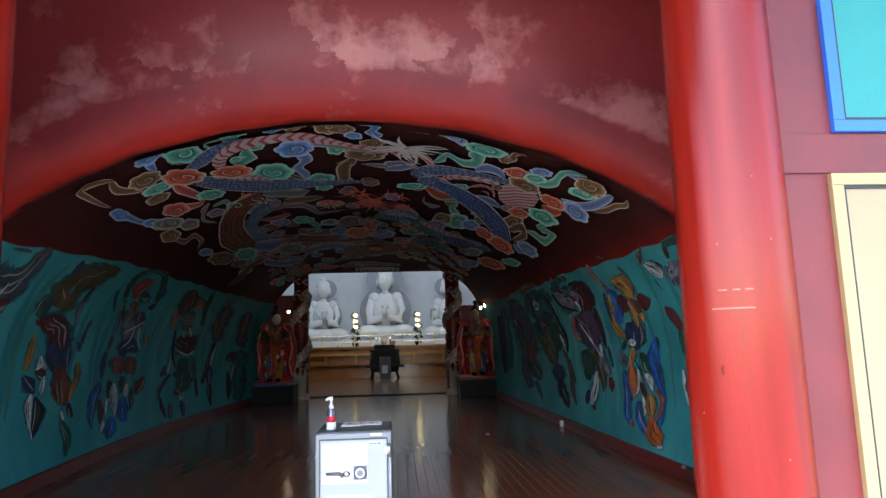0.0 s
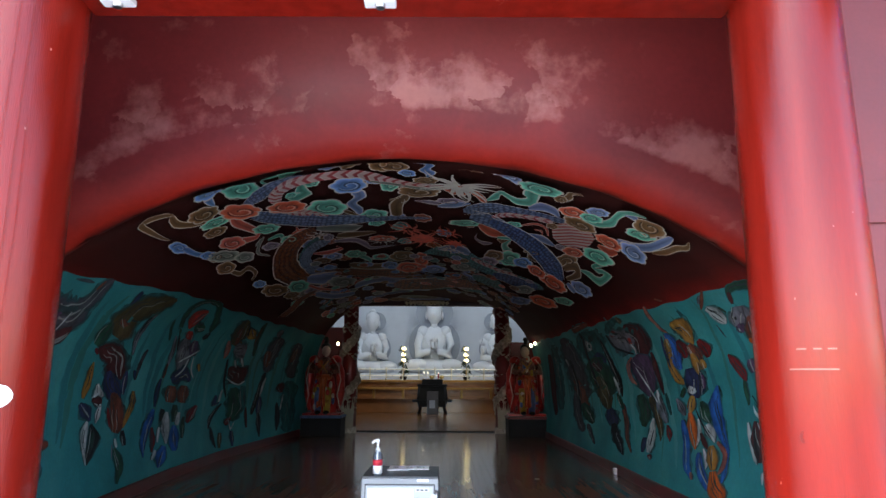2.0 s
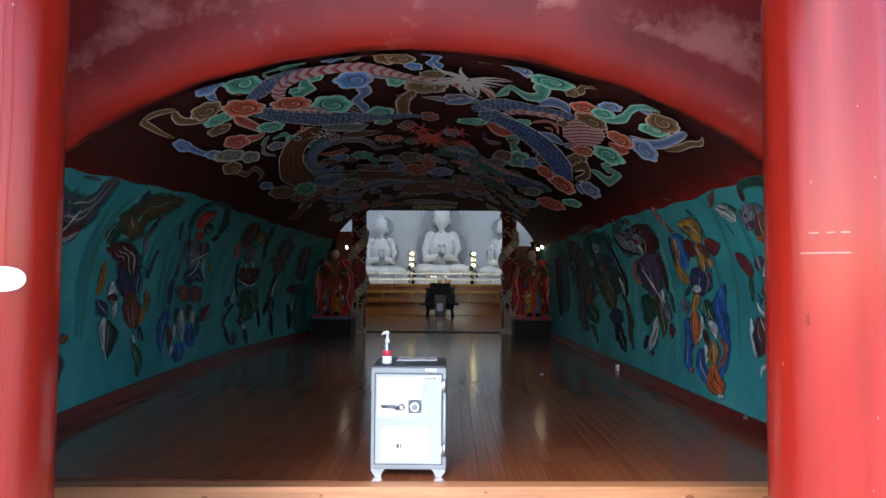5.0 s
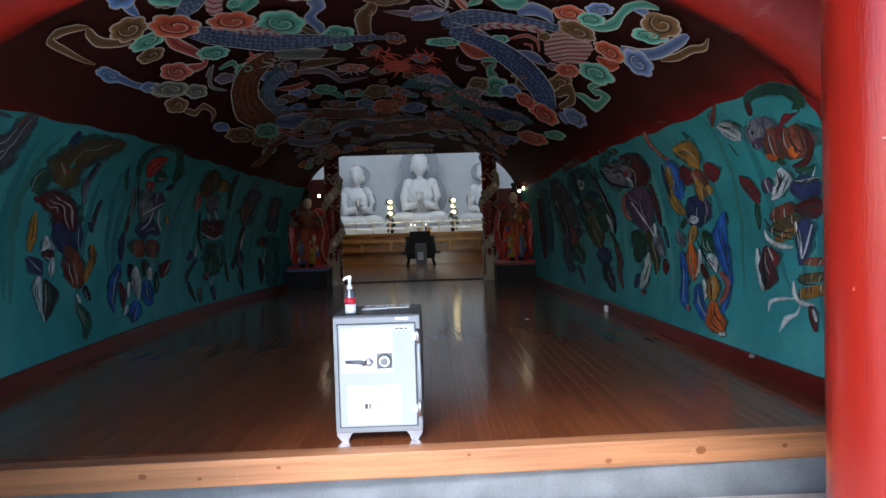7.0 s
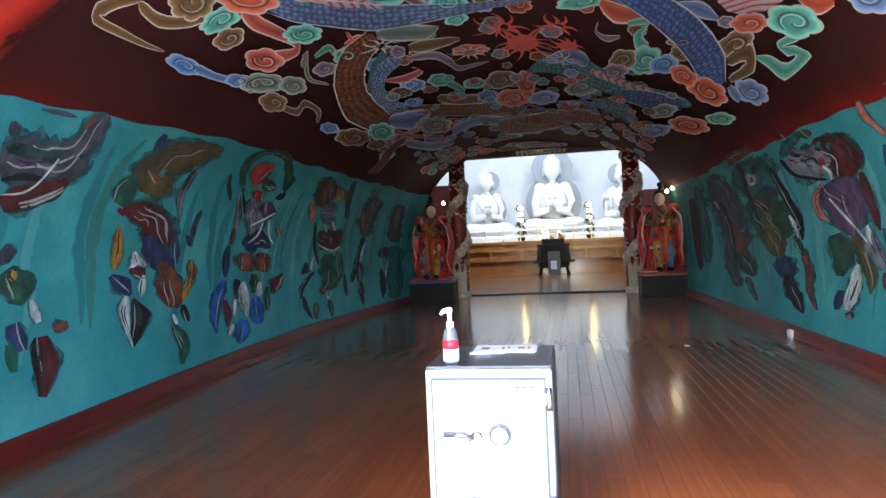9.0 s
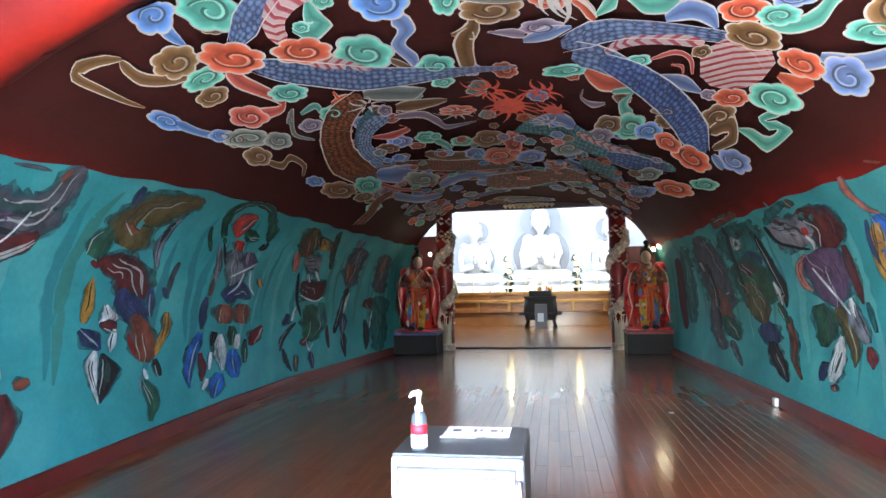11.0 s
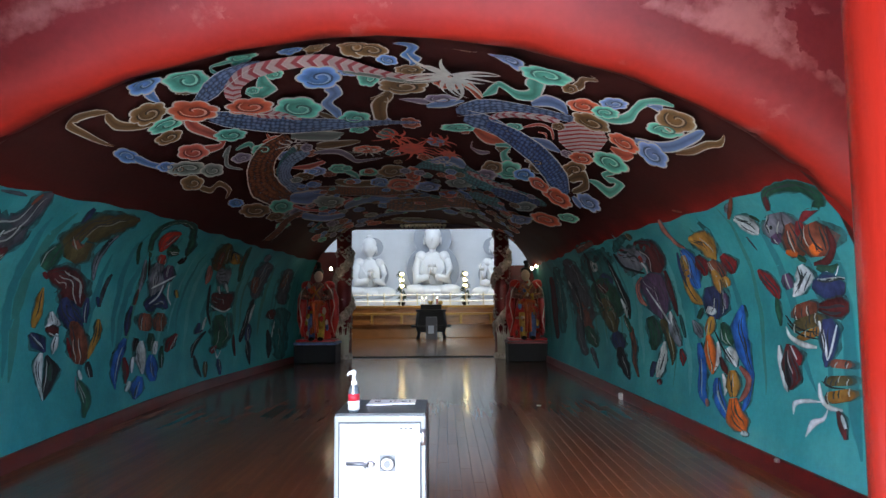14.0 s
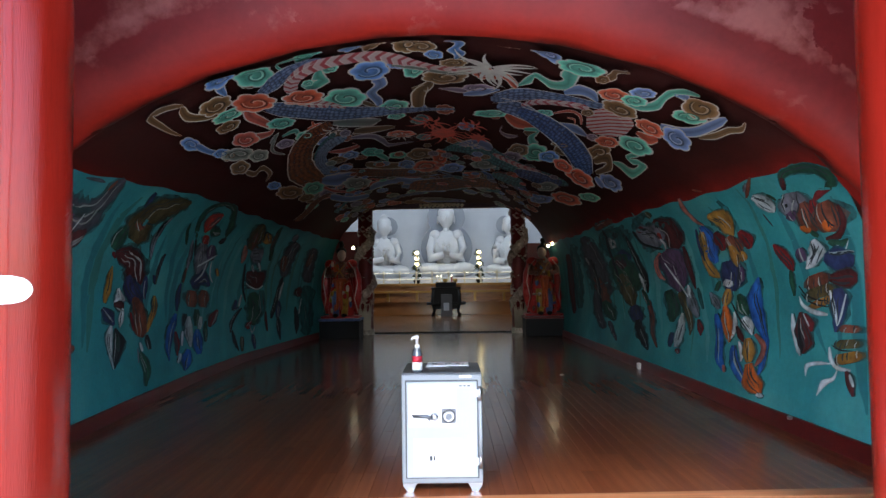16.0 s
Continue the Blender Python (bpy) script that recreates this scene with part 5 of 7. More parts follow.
cloud("green", -1.34, 5.06, (0.11, 0.19), (-0.11, 0.24), -1)
cloud("brown", -1.76, 5.42, (0.13, 0.07), (-0.08, 0.20), 1)
band("salmon", [(-1.56, 5.76, -0.071, 0.016), (-1.61, 6.02, -0.061, 0.059), (-1.57, 6.33, -0.049, 0.079), (-1.53, 6.65, -0.043, 0.043), (-1.59, 6.80, 0.007, -0.081), (-1.69, 6.75, 0.032, -0.120), (-1.82, 6.64, 0.051, -0.166)])
cloud("salmon", -1.82, 6.64, (0.10, 0.19), (-0.08, 0.22), 1)
cloud("green", -1.75, 5.76, (0.15, 0.03), (-0.04, 0.15), -1)
cloud("brown", -1.83, 6.03, (0.11, 0.05), (-0.05, 0.15), 1)
cloud("blue", -2.19, 5.98, (0.02, 0.22), (-0.07, 0.09), -1)
band("blue", [(-2.17, 6.07, -0.045, 0.053), (-2.16, 6.39, -0.032, 0.045), (-2.12, 6.66, -0.032, 0.054)])
cloud("blue", -2.10, 6.68, (0.06, 0.14), (-0.05, 0.11), 1)
cloud("brown", -2.07, 6.92, (0.06, 0.13), (-0.06, 0.14), -1)
band("brown", [(-2.14, 7.71, -0.039, 0.071), (-2.10, 8.04, -0.033, 0.103), (-1.97, 7.96, -0.036, 0.107), (-1.97, 8.38, -0.033, 0.010), (-2.10, 8.66, -0.006, -0.045)])
cloud("brown", -2.13, 7.48, (0.07, 0.20), (-0.09, 0.22), 1)
cloud("grey", -2.00, 7.00, (0.12, 0.27), (-0.08, 0.19), -1)
cloud("grey", -1.87, 7.40, (0.08, 0.17), (-0.08, 0.21), 1)
band("grey", [(-1.67, 7.17, 0.014, 0.098), (-1.55, 6.92, -0.031, 0.009), (-1.72, 7.44, -0.023, 0.011), (-1.65, 7.84, -0.012, 0.028)])
band("green", [(-1.52, 7.09, -0.013, 0.081), (-1.37, 7.02, -0.020, 0.078), (-1.37, 7.23, -0.048, 0.064)])
cloud("green", -1.31, 7.37, (0.10, 0.12), (-0.06, 0.22), -1)
band("orange", [(-1.25, 7.12, -0.020, 0.115), (-1.12, 7.12, -0.023, 0.114), (-1.02, 7.28, -0.012, 0.048)])
band("orange", [(-1.16, 6.86, -0.016, 0.016), (-1.17, 7.11, -0.017, 0.017)])
# dragon with rust back, left
band("rust", [(-1.00, 7.20, -0.003, -0.201), (-1.29, 7.55, -0.022, -0.330), (-1.52, 8.19, -0.121, -0.220), (-1.65, 8.95, -0.221, 0.200), (-1.64, 9.77, -0.175, 0.424), (-1.54, 10.17, -0.053, 0.198)])
band("teal", [(-1.00, 7.63, -0.007, -0.106), (-1.20, 7.99, -0.013, -0.100), (-1.35, 8.48, -0.034, -0.064), (-1.44, 9.00, -0.024, -0.011)])
band("blueb", [(-0.91, 7.98, 0.009, -0.169), (-1.11, 8.07, 0.002, -0.220), (-1.28, 8.43, -0.042, -0.151), (-1.37, 8.94, -0.096, 0.091), (-1.37, 9.57, -0.090, 0.259), (-1.23, 9.93, -0.040, 0.180)])
band("grey", [(-0.98, 7.18, -0.035, 0.179), (-0.78, 7.30, -0.040, 0.237), (-0.59, 7.46, -0.022, 0.192), (-0.47, 7.41, -0.002, 0.057)])
band("brown", [(-0.80, 7.76, -0.029, 0.211), (-0.58, 7.83, -0.017, 0.172), (-0.33, 7.86, -0.005, 0.089)])
band("lilac", [(-0.87, 8.05, -0.015, 0.100), (-0.62, 8.16, -0.019, 0.122), (-0.51, 8.49, -0.030, 0.126), (-0.43, 8.83, -0.010, 0.096), (-0.12, 8.75, -0.001, 0.042)])
cloud("lilac", -0.91, 7.78, (0.06, 0.06), (-0.03, 0.18), 1)
cloud("orange", -0.27, 8.25, (0.18, 0.06), (-0.01, 0.19), 1)
cloud("slate", -1.00, 8.98, (0.13, 0.18), (-0.05, 0.26), -1)
cloud("brown", -1.16, 9.08, (0.11, 0.16), (-0.04, 0.21), 1)
band("salmon", [(-1.20, 8.45, -0.013, 0.070), (-1.01, 8.65, -0.019, 0.151), (-0.82, 8.56, 0.010, 0.084), (-0.88, 8.35, 0.011, -0.042)])
cloud("green", -0.71, 9.09, (0.12, 0.09), (-0.04, 0.29), -1)
band("green", [(-0.65, 9.24, -0.040, 0.153), (-0.55, 9.66, -0.032, 0.107), (-0.55, 10.03, -0.016, 0.027)])
cloud("green", -0.36, 9.58, (0.14, 0.07), (-0.03, 0.26), -1)
band("brown", [(-0.87, 9.86, -0.037, 0.199), (-0.62, 10.25, -0.041, 0.301), (-0.25, 10.50, -0.022, 0.256)])
cloud("brown", -0.06, 9.61, (0.19, 0.03), (-0.03, 0.44), 1)
cloud("slate", -0.28, 10.36, (0.14, 0.06), (-0.03, 0.37), -1)
cloud("slate", 0.42, 10.70, (0.21, -0.11), (-0.01, 0.47), 1)
band("rust", [(-1.26, 9.88, -0.039, 0.181), (-0.91, 10.59, -0.057, 0.346), (-0.39, 11.16, -0.032, 0.439), (0.14, 11.27, -0.037, 0.365)])
cloud("orange", 0.23, 9.87, (0.12, -0.02), (-0.02, 0.67), -1)
cloud("orange", 0.02, 10.68, (0.23, 0.01), (-0.03, 0.59), -1)
band("slate", [(-1.57, 10.05, -0.069, 0.284), (-1.37, 10.43, -0.091, 0.543), (-1.08, 10.39, -0.027, 0.255)])
cloud("grey", -1.16, 11.26, (0.21, 0.43), (-0.08, 0.58), 1)
band("slate", [(-1.00, 12.31, -0.005, 0.405), (-0.60, 11.84, -0.009, 0.441), (-0.26, 12.20, -0.007, 0.401), (0.07, 11.93, -0.017, 0.223)])
band("salmon", [(-1.64, 10.49, -0.026, 0.073), (-1.55, 11.32, -0.025, 0.110), (-1.28, 12.11, -0.022, 0.147), (-1.04, 13.18, -0.013, 0.116)])
band("rust", [(-0.28, 12.81, -0.007, 0.656), (0.10, 12.75, -0.066, 0.877), (0.69, 12.05, -0.090, 0.707), (1.16, 12.01, -0.056, 0.511)])
cloud("brown", -2.04, 9.85, (0.13, 0.42), (-0.11, 0.34), 1)
cloud("green", -1.76, 10.30, (0.12, 0.33), (-0.11, 0.41), -1)
cloud("blue", -2.08, 9.03, (0.06, 0.20), (-0.06, 0.18), -1)
band("slate", [(-1.69, 11.57, -0.063, 0.259), (-1.46, 12.69, -0.050, 0.346), (-1.04, 13.18, -0.015, 0.336)])
cloud("orange", 0.74, 11.19, (0.17, -0.13), (-0.03, 0.44), 1)
# middle
cloud("lilac", 0.49, 6.21, (0.15, -0.05), (0.01, 0.15), 1)
band("lilac", [(0.13, 6.29, -0.001, 0.022), (0.26, 6.31, -0.002, 0.072), (0.39, 6.36, -0.002, 0.131)])
band("slate", [(0.38, 6.47, 0.009, 0.101), (0.55, 6.30, 0.016, 0.137), (0.69, 6.17, 0.007, 0.052)])
cloud("green", 0.72, 7.08, (0.19, -0.09), (0.01, 0.16), -1)
band("orange", [(0.87, 7.05, -0.015, 0.155), (1.03, 7.26, -0.005, 0.237), (1.14, 7.24, 0.013, 0.202), (1.24, 7.21, 0.006, 0.073)])
band("green", [(1.13, 7.44, 0.013, 0.134), (1.27, 7.32, -0.008, 0.081), (1.25, 7.70, -0.038, 0.010), (1.34, 8.04, -0.048, 0.152)])
cloud("green", 1.40, 8.42, (0.15, -0.18), (0.07, 0.48), 1)
cloud("brown", 1.21, 8.51, (0.12, -0.15), (0.04, 0.35), -1)
cloud("lilac", 1.17, 9.00, (0.13, -0.18), (0.03, 0.35), 1)
cloud("grey", 0.88, 9.94, (0.19, -0.19), (0.02, 0.47), -1)
band("teal", [(0.26, 9.28, 0.001, 0.079), (0.47, 9.00, 0.007, 0.330), (0.70, 8.92, -0.013, 0.501), (0.95, 9.30, -0.017, 0.484), (1.27, 9.59, 0.009, 0.461), (1.58, 9.71, 0.032, 0.421), (1.86, 9.54, 0.038, 0.333), (2.09, 9.42, 0.021, 0.151)])
band("slate", [(0.47, 8.80, 0.006, 0.168), (0.71, 8.57, 0.003, 0.266), (0.90, 8.83, -0.010, 0.243)])
band("teal", [(1.08, 10.64, 0.003, 0.273), (1.37, 10.76, -0.002, 0.493), (1.64, 10.84, 0.007, 0.285)])
band("belly", [(0.94, 9.09, -0.005, 0.137), (1.16, 9.26, -0.000, 0.145), (1.39, 9.41, 0.007, 0.136), (1.66, 9.34, 0.006, 0.064)])
band("bluescale", [(1.34, 9.94, 0.019, 0.313), (1.68, 9.83, 0.044, 0.427), (2.01, 9.52, 0.038, 0.255)])
band("lilac", [(0.89, 7.53, -0.008, -0.001), (0.90, 7.81, -0.007, 0.029), (1.01, 7.93, 0.002, 0.102), (1.11, 7.81, 0.009, 0.084)])
# right dragon
band("scale", [(0.65, 6.51, 0.024, 0.156), (0.82, 6.29, 0.036, 0.232), (1.05, 6.10, 0.022, 0.147), (1.29, 6.00, 0.019, 0.119), (1.53, 5.94, 0.016, 0.090), (1.71, 5.90, 0.008, 0.074), (1.89, 6.09, 0.002, 0.074)])
band("scale", [(0.74, 6.68, 0.000, 0.264), (1.02, 6.78, 0.005, 0.267), (1.27, 6.95, 0.006, 0.213)])
band("belly", [(0.96, 6.57, 0.019, 0.073), (1.07, 6.32, 0.019, 0.088), (1.20, 6.20, 0.013, 0.077), (1.36, 6.11, 0.015, 0.087), (1.50, 6.09, 0.018, 0.099)])
band("shell", [(1.63, 5.89, -0.092, 0.089), (1.68, 6.09, -0.133, 0.236), (1.77, 6.33, -0.139, 0.303), (1.87, 6.63, -0.090, 0.157)])
cloud("green", 1.20, 6.62, (0.08, -0.08), (0.02, 0.13), -1)
band("salmon", [(1.27, 6.54, 0.010, 0.039), (1.38, 6.32, 0.009, 0.047), (1.49, 6.38, -0.002, 0.040), (1.58, 6.64, -0.008, 0.025)])
band("salmon", [(1.41, 6.56, 0.004, 0.029), (1.48, 6.55, -0.000, 0.033), (1.53, 6.72, -0.005, 0.018)])
cloud("brown", 1.52, 6.22, (0.05, -0.06), (0.03, 0.11), 1)
band("slate", [(1.40, 6.83, 0.011, 0.112), (1.57, 6.85, 0.016, 0.153), (1.71, 6.91, 0.008, 0.093)])
cloud("brown", 1.60, 7.61, (0.11, -0.09), (0.02, 0.17), 1)
cloud("blue", 1.58, 8.36, (0.11, -0.19), (0.05, 0.28), -1)
cloud("brown", 1.96, 7.31, (0.09, -0.19), (0.08, 0.30), -1)
band("brown", [(2.01, 7.71, 0.060, 0.174), (2.08, 7.37, 0.036, 0.226), (2.19, 7.67, -0.057, -0.018), (2.16, 8.14, -0.037, -0.069)])
band("bluescale", [(0.97, 6.76, -0.004, 0.168), (1.22, 6.94, -0.001, 0.289), (1.47, 7.23, -0.006, 0.352), (1.71, 7.55, -0.015, 0.383), (1.92, 7.94, -0.029, 0.382), (2.14, 8.42, -0.014, 0.190)])
# right clouds
band("brown", [(0.43, 4.68, 0.007, 0.000), (0.57, 4.79, 0.004, 0.038), (0.57, 4.68, 0.053, 0.011), (0.59, 4.68, 0.059, 0.000), (0.71, 4.68, 0.032, 0.000)])
cloud("slate", 0.86, 4.92, (0.15, 0.13), (0.06, 0.22), 1)
band("green", [(1.12, 5.21, -0.077, 0.016), (1.15, 5.42, -0.075, 0.008), (1.18, 5.61, -0.057, -0.113), (1.08, 5.71, -0.014, -0.118), (0.99, 5.64, 0.001, -0.070), (0.90, 5.58, -0.013, -0.070), (0.88, 5.74, -0.040, -0.082), (0.82, 5.93, -0.021, -0.055)])
cloud("green", 1.17, 5.12, (0.19, -0.02), (0.03, 0.18), -1)
band("slate", [(1.21, 5.83, 0.031, 0.097), (1.29, 5.66, 0.032, 0.142), (1.41, 5.68, 0.005, 0.119), (1.50, 5.83, -0.006, 0.050)])
band("brown", [(1.38, 5.28, 0.041, 0.069), (1.41, 5.11, 0.041, 0.048), (1.39, 4.96, 0.033, 0.075), (1.45, 4.87, 0.026, 0.050), (1.37, 4.74, -0.008, -0.037)])
cloud("brown", 1.37, 5.25, (0.05, -0.04), (0.03, 0.10), 1)
band("orange", [(0.63, 5.65, -0.017, 0.102), (0.72, 5.78, -0.015, 0.072), (0.82, 6.01, -0.019, 0.082)])
cloud("orange", 0.52, 5.71, (0.13, -0.01), (0.01, 0.18), 1)
cloud("brown", 0.21, 5.47, (0.12, -0.01), (-0.00, 0.12), -1)
cloud("brown", 0.16, 5.89, (0.21, -0.01), (-0.00, 0.23), 1)
cloud("orange", 1.55, 5.53, (0.11, -0.08), (0.04, 0.16), 1)
cloud("slate", 1.70, 5.24, (0.08, -0.10), (0.04, 0.10), 1)
band("green", [(1.66, 5.57, 0.022, 0.102), (1.80, 5.53, 0.032, 0.096), (1.86, 5.37, 0.052, 0.069), (1.84, 5.16, 0.035, 0.030), (1.84, 4.96, 0.042, 0.069), (1.87, 4.77, 0.055, 0.096), (1.95, 4.76, 0.036, 0.076)])
cloud("green", 1.71, 5.47, (0.09, -0.08), (0.04, 0.12), -1)
band("slate", [(1.87, 5.02, 0.015, 0.041), (1.94, 4.96, 0.026, 0.103), (1.98, 5.07, -0.017, -0.000)])
cloud("brown", 1.69, 5.79, (0.16, -0.02), (0.03, 0.18), 1)
cloud("green", 2.12, 5.30, (0.11, -0.11), (0.05, 0.12), -1)
cloud("brown", 2.10, 5.05, (0.11, -0.12), (0.09, 0.20), 1)
band("slate", [(2.05, 5.75, 0.028, 0.102), (2.17, 5.70, 0.037, 0.094), (2.27, 5.51, 0.053, 0.084), (2.29, 5.21, 0.053, 0.058), (2.29, 4.99, 0.040, 0.040)])
cloud("slate", 2.25, 5.84, (0.16, 0.04), (0.04, 0.22), 1)
band("brown", [(2.34, 5.58, 0.021, 0.032), (2.39, 5.38, 0.039, 0.051), (2.40, 5.16, 0.036, 0.047), (2.44, 5.03, 0.031, 0.026), (2.36, 4.84, 0.012, 0.003)])
band("orange", [(1.98, 6.16, 0.015, 0.095), (2.12, 6.19, 0.039, 0.134), (2.16, 6.06, 0.057, 0.111)])
cloud("orange", 2.01, 5.91, (0.15, 0.02), (0.03, 0.17), 1)
cloud("orange", 1.90, 6.80, (0.10, -0.11), (0.05, 0.18), 1)
band("green", [(2.22, 6.64, -0.042, -0.073), (2.19, 6.95, -0.031, -0.008), (2.28, 6.97, 0.023, 0.121), (2.37, 6.96, -0.040, 0.052), (2.40, 7.38, -0.064, -0.180), (2.24, 7.32, -0.019, -0.120), (2.15, 7.35, -0.012, -0.069)])
cloud("green", 2.11, 6.52, (0.17, -0.05), (0.06, 0.26), -1)
cloud("orange", 1.80, 8.47, (0.15, 0.07), (0.02, 0.29), -1)
cloud("orange", 2.09, 8.68, (0.22, 0.04), (0.04, 0.40), 1)
cloud("slate", 2.37, 8.16, (0.16, -0.01), (0.05, 0.32), 1)
band("slate", [(2.20, 8.27, 0.000, 0.122), (2.38, 8.52, 0.004, 0.131)])
cloud("orange", 2.25, 10.24, (0.20, -0.31), (0.07, 0.43), -1)
cloud("green", 2.41, 9.36, (0.11, -0.24), (0.05, 0.25), 1)
cloud("slate", 1.96, 11.43, (0.19, -0.61), (0.02, 0.51), -1)
cloud("grey", 1.89, 10.11, (0.12, -0.34), (0.06, 0.35), 1)
# over
band("scale", [(-1.43, 5.52, -0.001, 0.072), (-1.25, 5.32, -0.001, 0.170), (-1.11, 5.17, -0.007, 0.154), (-0.95, 5.07, -0.011, 0.101), (-0.81, 5.01, -0.012, 0.074)])
band("belly", [(-1.17, 5.70, 0.061, 0.010), (-1.12, 5.44, 0.046, 0.073), (-1.01, 5.26, 0.004, 0.147), (-0.88, 5.19, -0.018, 0.149), (-0.71, 5.14, -0.020, 0.131), (-0.53, 5.14, -0.019, 0.122), (-0.39, 5.21, -0.027, 0.139), (-0.24, 5.33, -0.027, 0.131), (-0.11, 5.48, -0.019, 0.106), (0.04, 5.60, -0.008, 0.083), (0.23, 5.64, -0.001, 0.070), (0.42, 5.63, 0.002, 0.059)])
band("grey", [(-0.29, 5.47, -0.007, 0.041), (-0.11, 5.58, -0.006, 0.045), (0.07, 5.70, -0.004, 0.049), (0.27, 5.74, 0.000, 0.051), (0.44, 5.68, 0.003, 0.032)])
cloud("blue", -0.48, 5.55, (0.17, 0.07), (-0.04, 0.27), 1)
cloud("green", -0.75, 6.27, (0.19, 0.17), (-0.07, 0.33), 1)
cloud("green", -0.30, 7.25, (0.10, 0.03), (-0.02, 0.17), 1)
cloud("green", -0.31, 6.84, (0.16, 0.05), (-0.03, 0.26), 1)
band("scale", [(-1.44, 5.84, -0.041, 0.093), (-1.32, 6.08, -0.068, 0.179), (-1.14, 6.39, -0.067, 0.218), (-0.89, 6.76, -0.057, 0.268), (-0.57, 6.94, -0.029, 0.214), (-0.28, 7.04, -0.011, 0.139), (0.04, 7.05, -0.003, 0.071), (0.34, 7.01, 0.000, 0.035)])
band("belly", [(-1.15, 6.00, -0.033, 0.090), (-1.05, 6.20, -0.032, 0.100), (-0.91, 6.41, -0.025, 0.088), (-0.78, 6.62, -0.011, 0.042)])
cloud("green", -1.42, 6.51, (0.12, 0.13), (-0.06, 0.18), 1)
cloud("orange", -1.10, 5.92, (0.17, 0.16), (-0.06, 0.21), 1)
cloud("orange", -1.48, 5.65, (0.15, 0.22), (-0.09, 0.21), 1)
# small scrolls crowded over the bodies further in
rng = random.Random(52)
for k in range(70):
    y = rng.uniform(8.7, 13.5)
    s = rng.uniform(-1.9, 1.9)
    r = rng.uniform(0.045, 0.085)
    cloud(rng.choice(["slate", "brown", "rustc", "grey", "lilac", "teal", "salmon", "blue", "green", "brown"]), s, y, (r, 0.04), (-0.02, r * 2.4), rng.choice((-1, 1)))
BALL = (0.247, 8.08)
MANE = (0.524, 5.46)


def rays(name, s, y, count, r0, r1, width, material, spread=6.283, start=0.0, tall=1.3):
    """Curling painted tongues round a point, each a part of its own."""
    rng = random.Random(11)
    for k in range(count):
        bm = bmesh.new()
        a = start + spread * k / count + rng.uniform(-0.1, 0.1)
        L = r1 * rng.uniform(0.6, 1.1)
        bend = rng.uniform(-0.5, 0.5)
        prev = None
        for j in range(12):
            f = j / 11
            d, b = r0 + (L - r0) * f, a + bend * f * f
            w = width * (1 - f * 0.95) ** 0.8
            cur = [bm.verts.new(on_shell(s + d * math.cos(b) - e * math.sin(b) * w / 2, y + tall * (d * math.sin(b) + e * math.cos(b) * w / 2), LIFT[0] + 0.003 + 0.0002 * k)) for e in (-1, 1)]
            if prev:
                bm.faces.new((prev[0], prev[1], cur[1], cur[0]))
            prev = cur
        keep_parent(part(name, bm, material, None), ceiling_mural)


rays("mane_lock", MANE[0], MANE[1], 15, 0.02, 0.42, 0.06, P["flame_white"], 5.2, -0.7, 1.5)
for s, y, n, L in ((BALL[0], BALL[1], 15, 0.42), (BALL[0] - 0.16, BALL[1] - 0.5, 9, 0.3), (0.56, 7.6, 8, 0.22), (0.665, 8.14, 9, 0.2)):
    rays("flame_tongue", s, y, n, 0.05, L, 0.05, P["flame_red"], tall=1.6)
rays("claw", -0.27, 8.2, 10, 0.06, 0.22, 0.03, P["line"], tall=1.6)
rays("claw", -1.0, 7.35, 8, 0.04, 0.2, 0.03, P["line"], tall=1.4)
rays("claw", 0.62, 8.6, 9, 0.04, 0.25, 0.03, P["line"], tall=1.4)
for s, y, rs, ry in ((BALL[0], BALL[1], 0.15, 0.26), (0.665, 8.14, 0.09, 0.13)):
    bm = bmesh.new()
    disc(bm, bm.loops.layers.uv.new("paint"), s, y, rs, ry, LIFT[0] + 0.008, 0, 0, 3, 28)
    keep_parent(part("fire_ball", bm, P["flame_red"], None), ceiling_mural)

FIG = [0.0]
for k, c in (("mist_dark", (0.036, 0.22, 0.235, 1)), ("mist_pale", (0.10, 0.36, 0.36, 1)), ("mist_green", (0.05, 0.22, 0.19, 1))):
    P[k] = uv_paint("wall_" + k, paint_across(c, (0.05, 0.29, 0.30, 1), 0.06, c))


def figure(what):
    FIG[0] = 0.006
    return tagged(empty("painted_figure", 0, 0, 0), "painted " + what + " on the turquoise wall", "wall painting", "figures of the wall painting")


P["under"] = uv_paint("dark_underpainting", paint_across((0.04, 0.085, 0.085, 1), (0.045, 0.16, 0.16, 1), 0.12, (0.035, 0.06, 0.06, 1)), 0.65, 0.25, 0.7, 9.0)
P["fold_dark"] = mat("dark_painted_fold", (0.02, 0.025, 0.03, 1), 0.6)
P["fold_light"] = mat("pale_painted_highlight", (0.36, 0.37, 0.34, 1), 0.6, vary=0.3, scale=10)


# faint flowing bands of darker colour behind the figures
rng = random.Random(33)
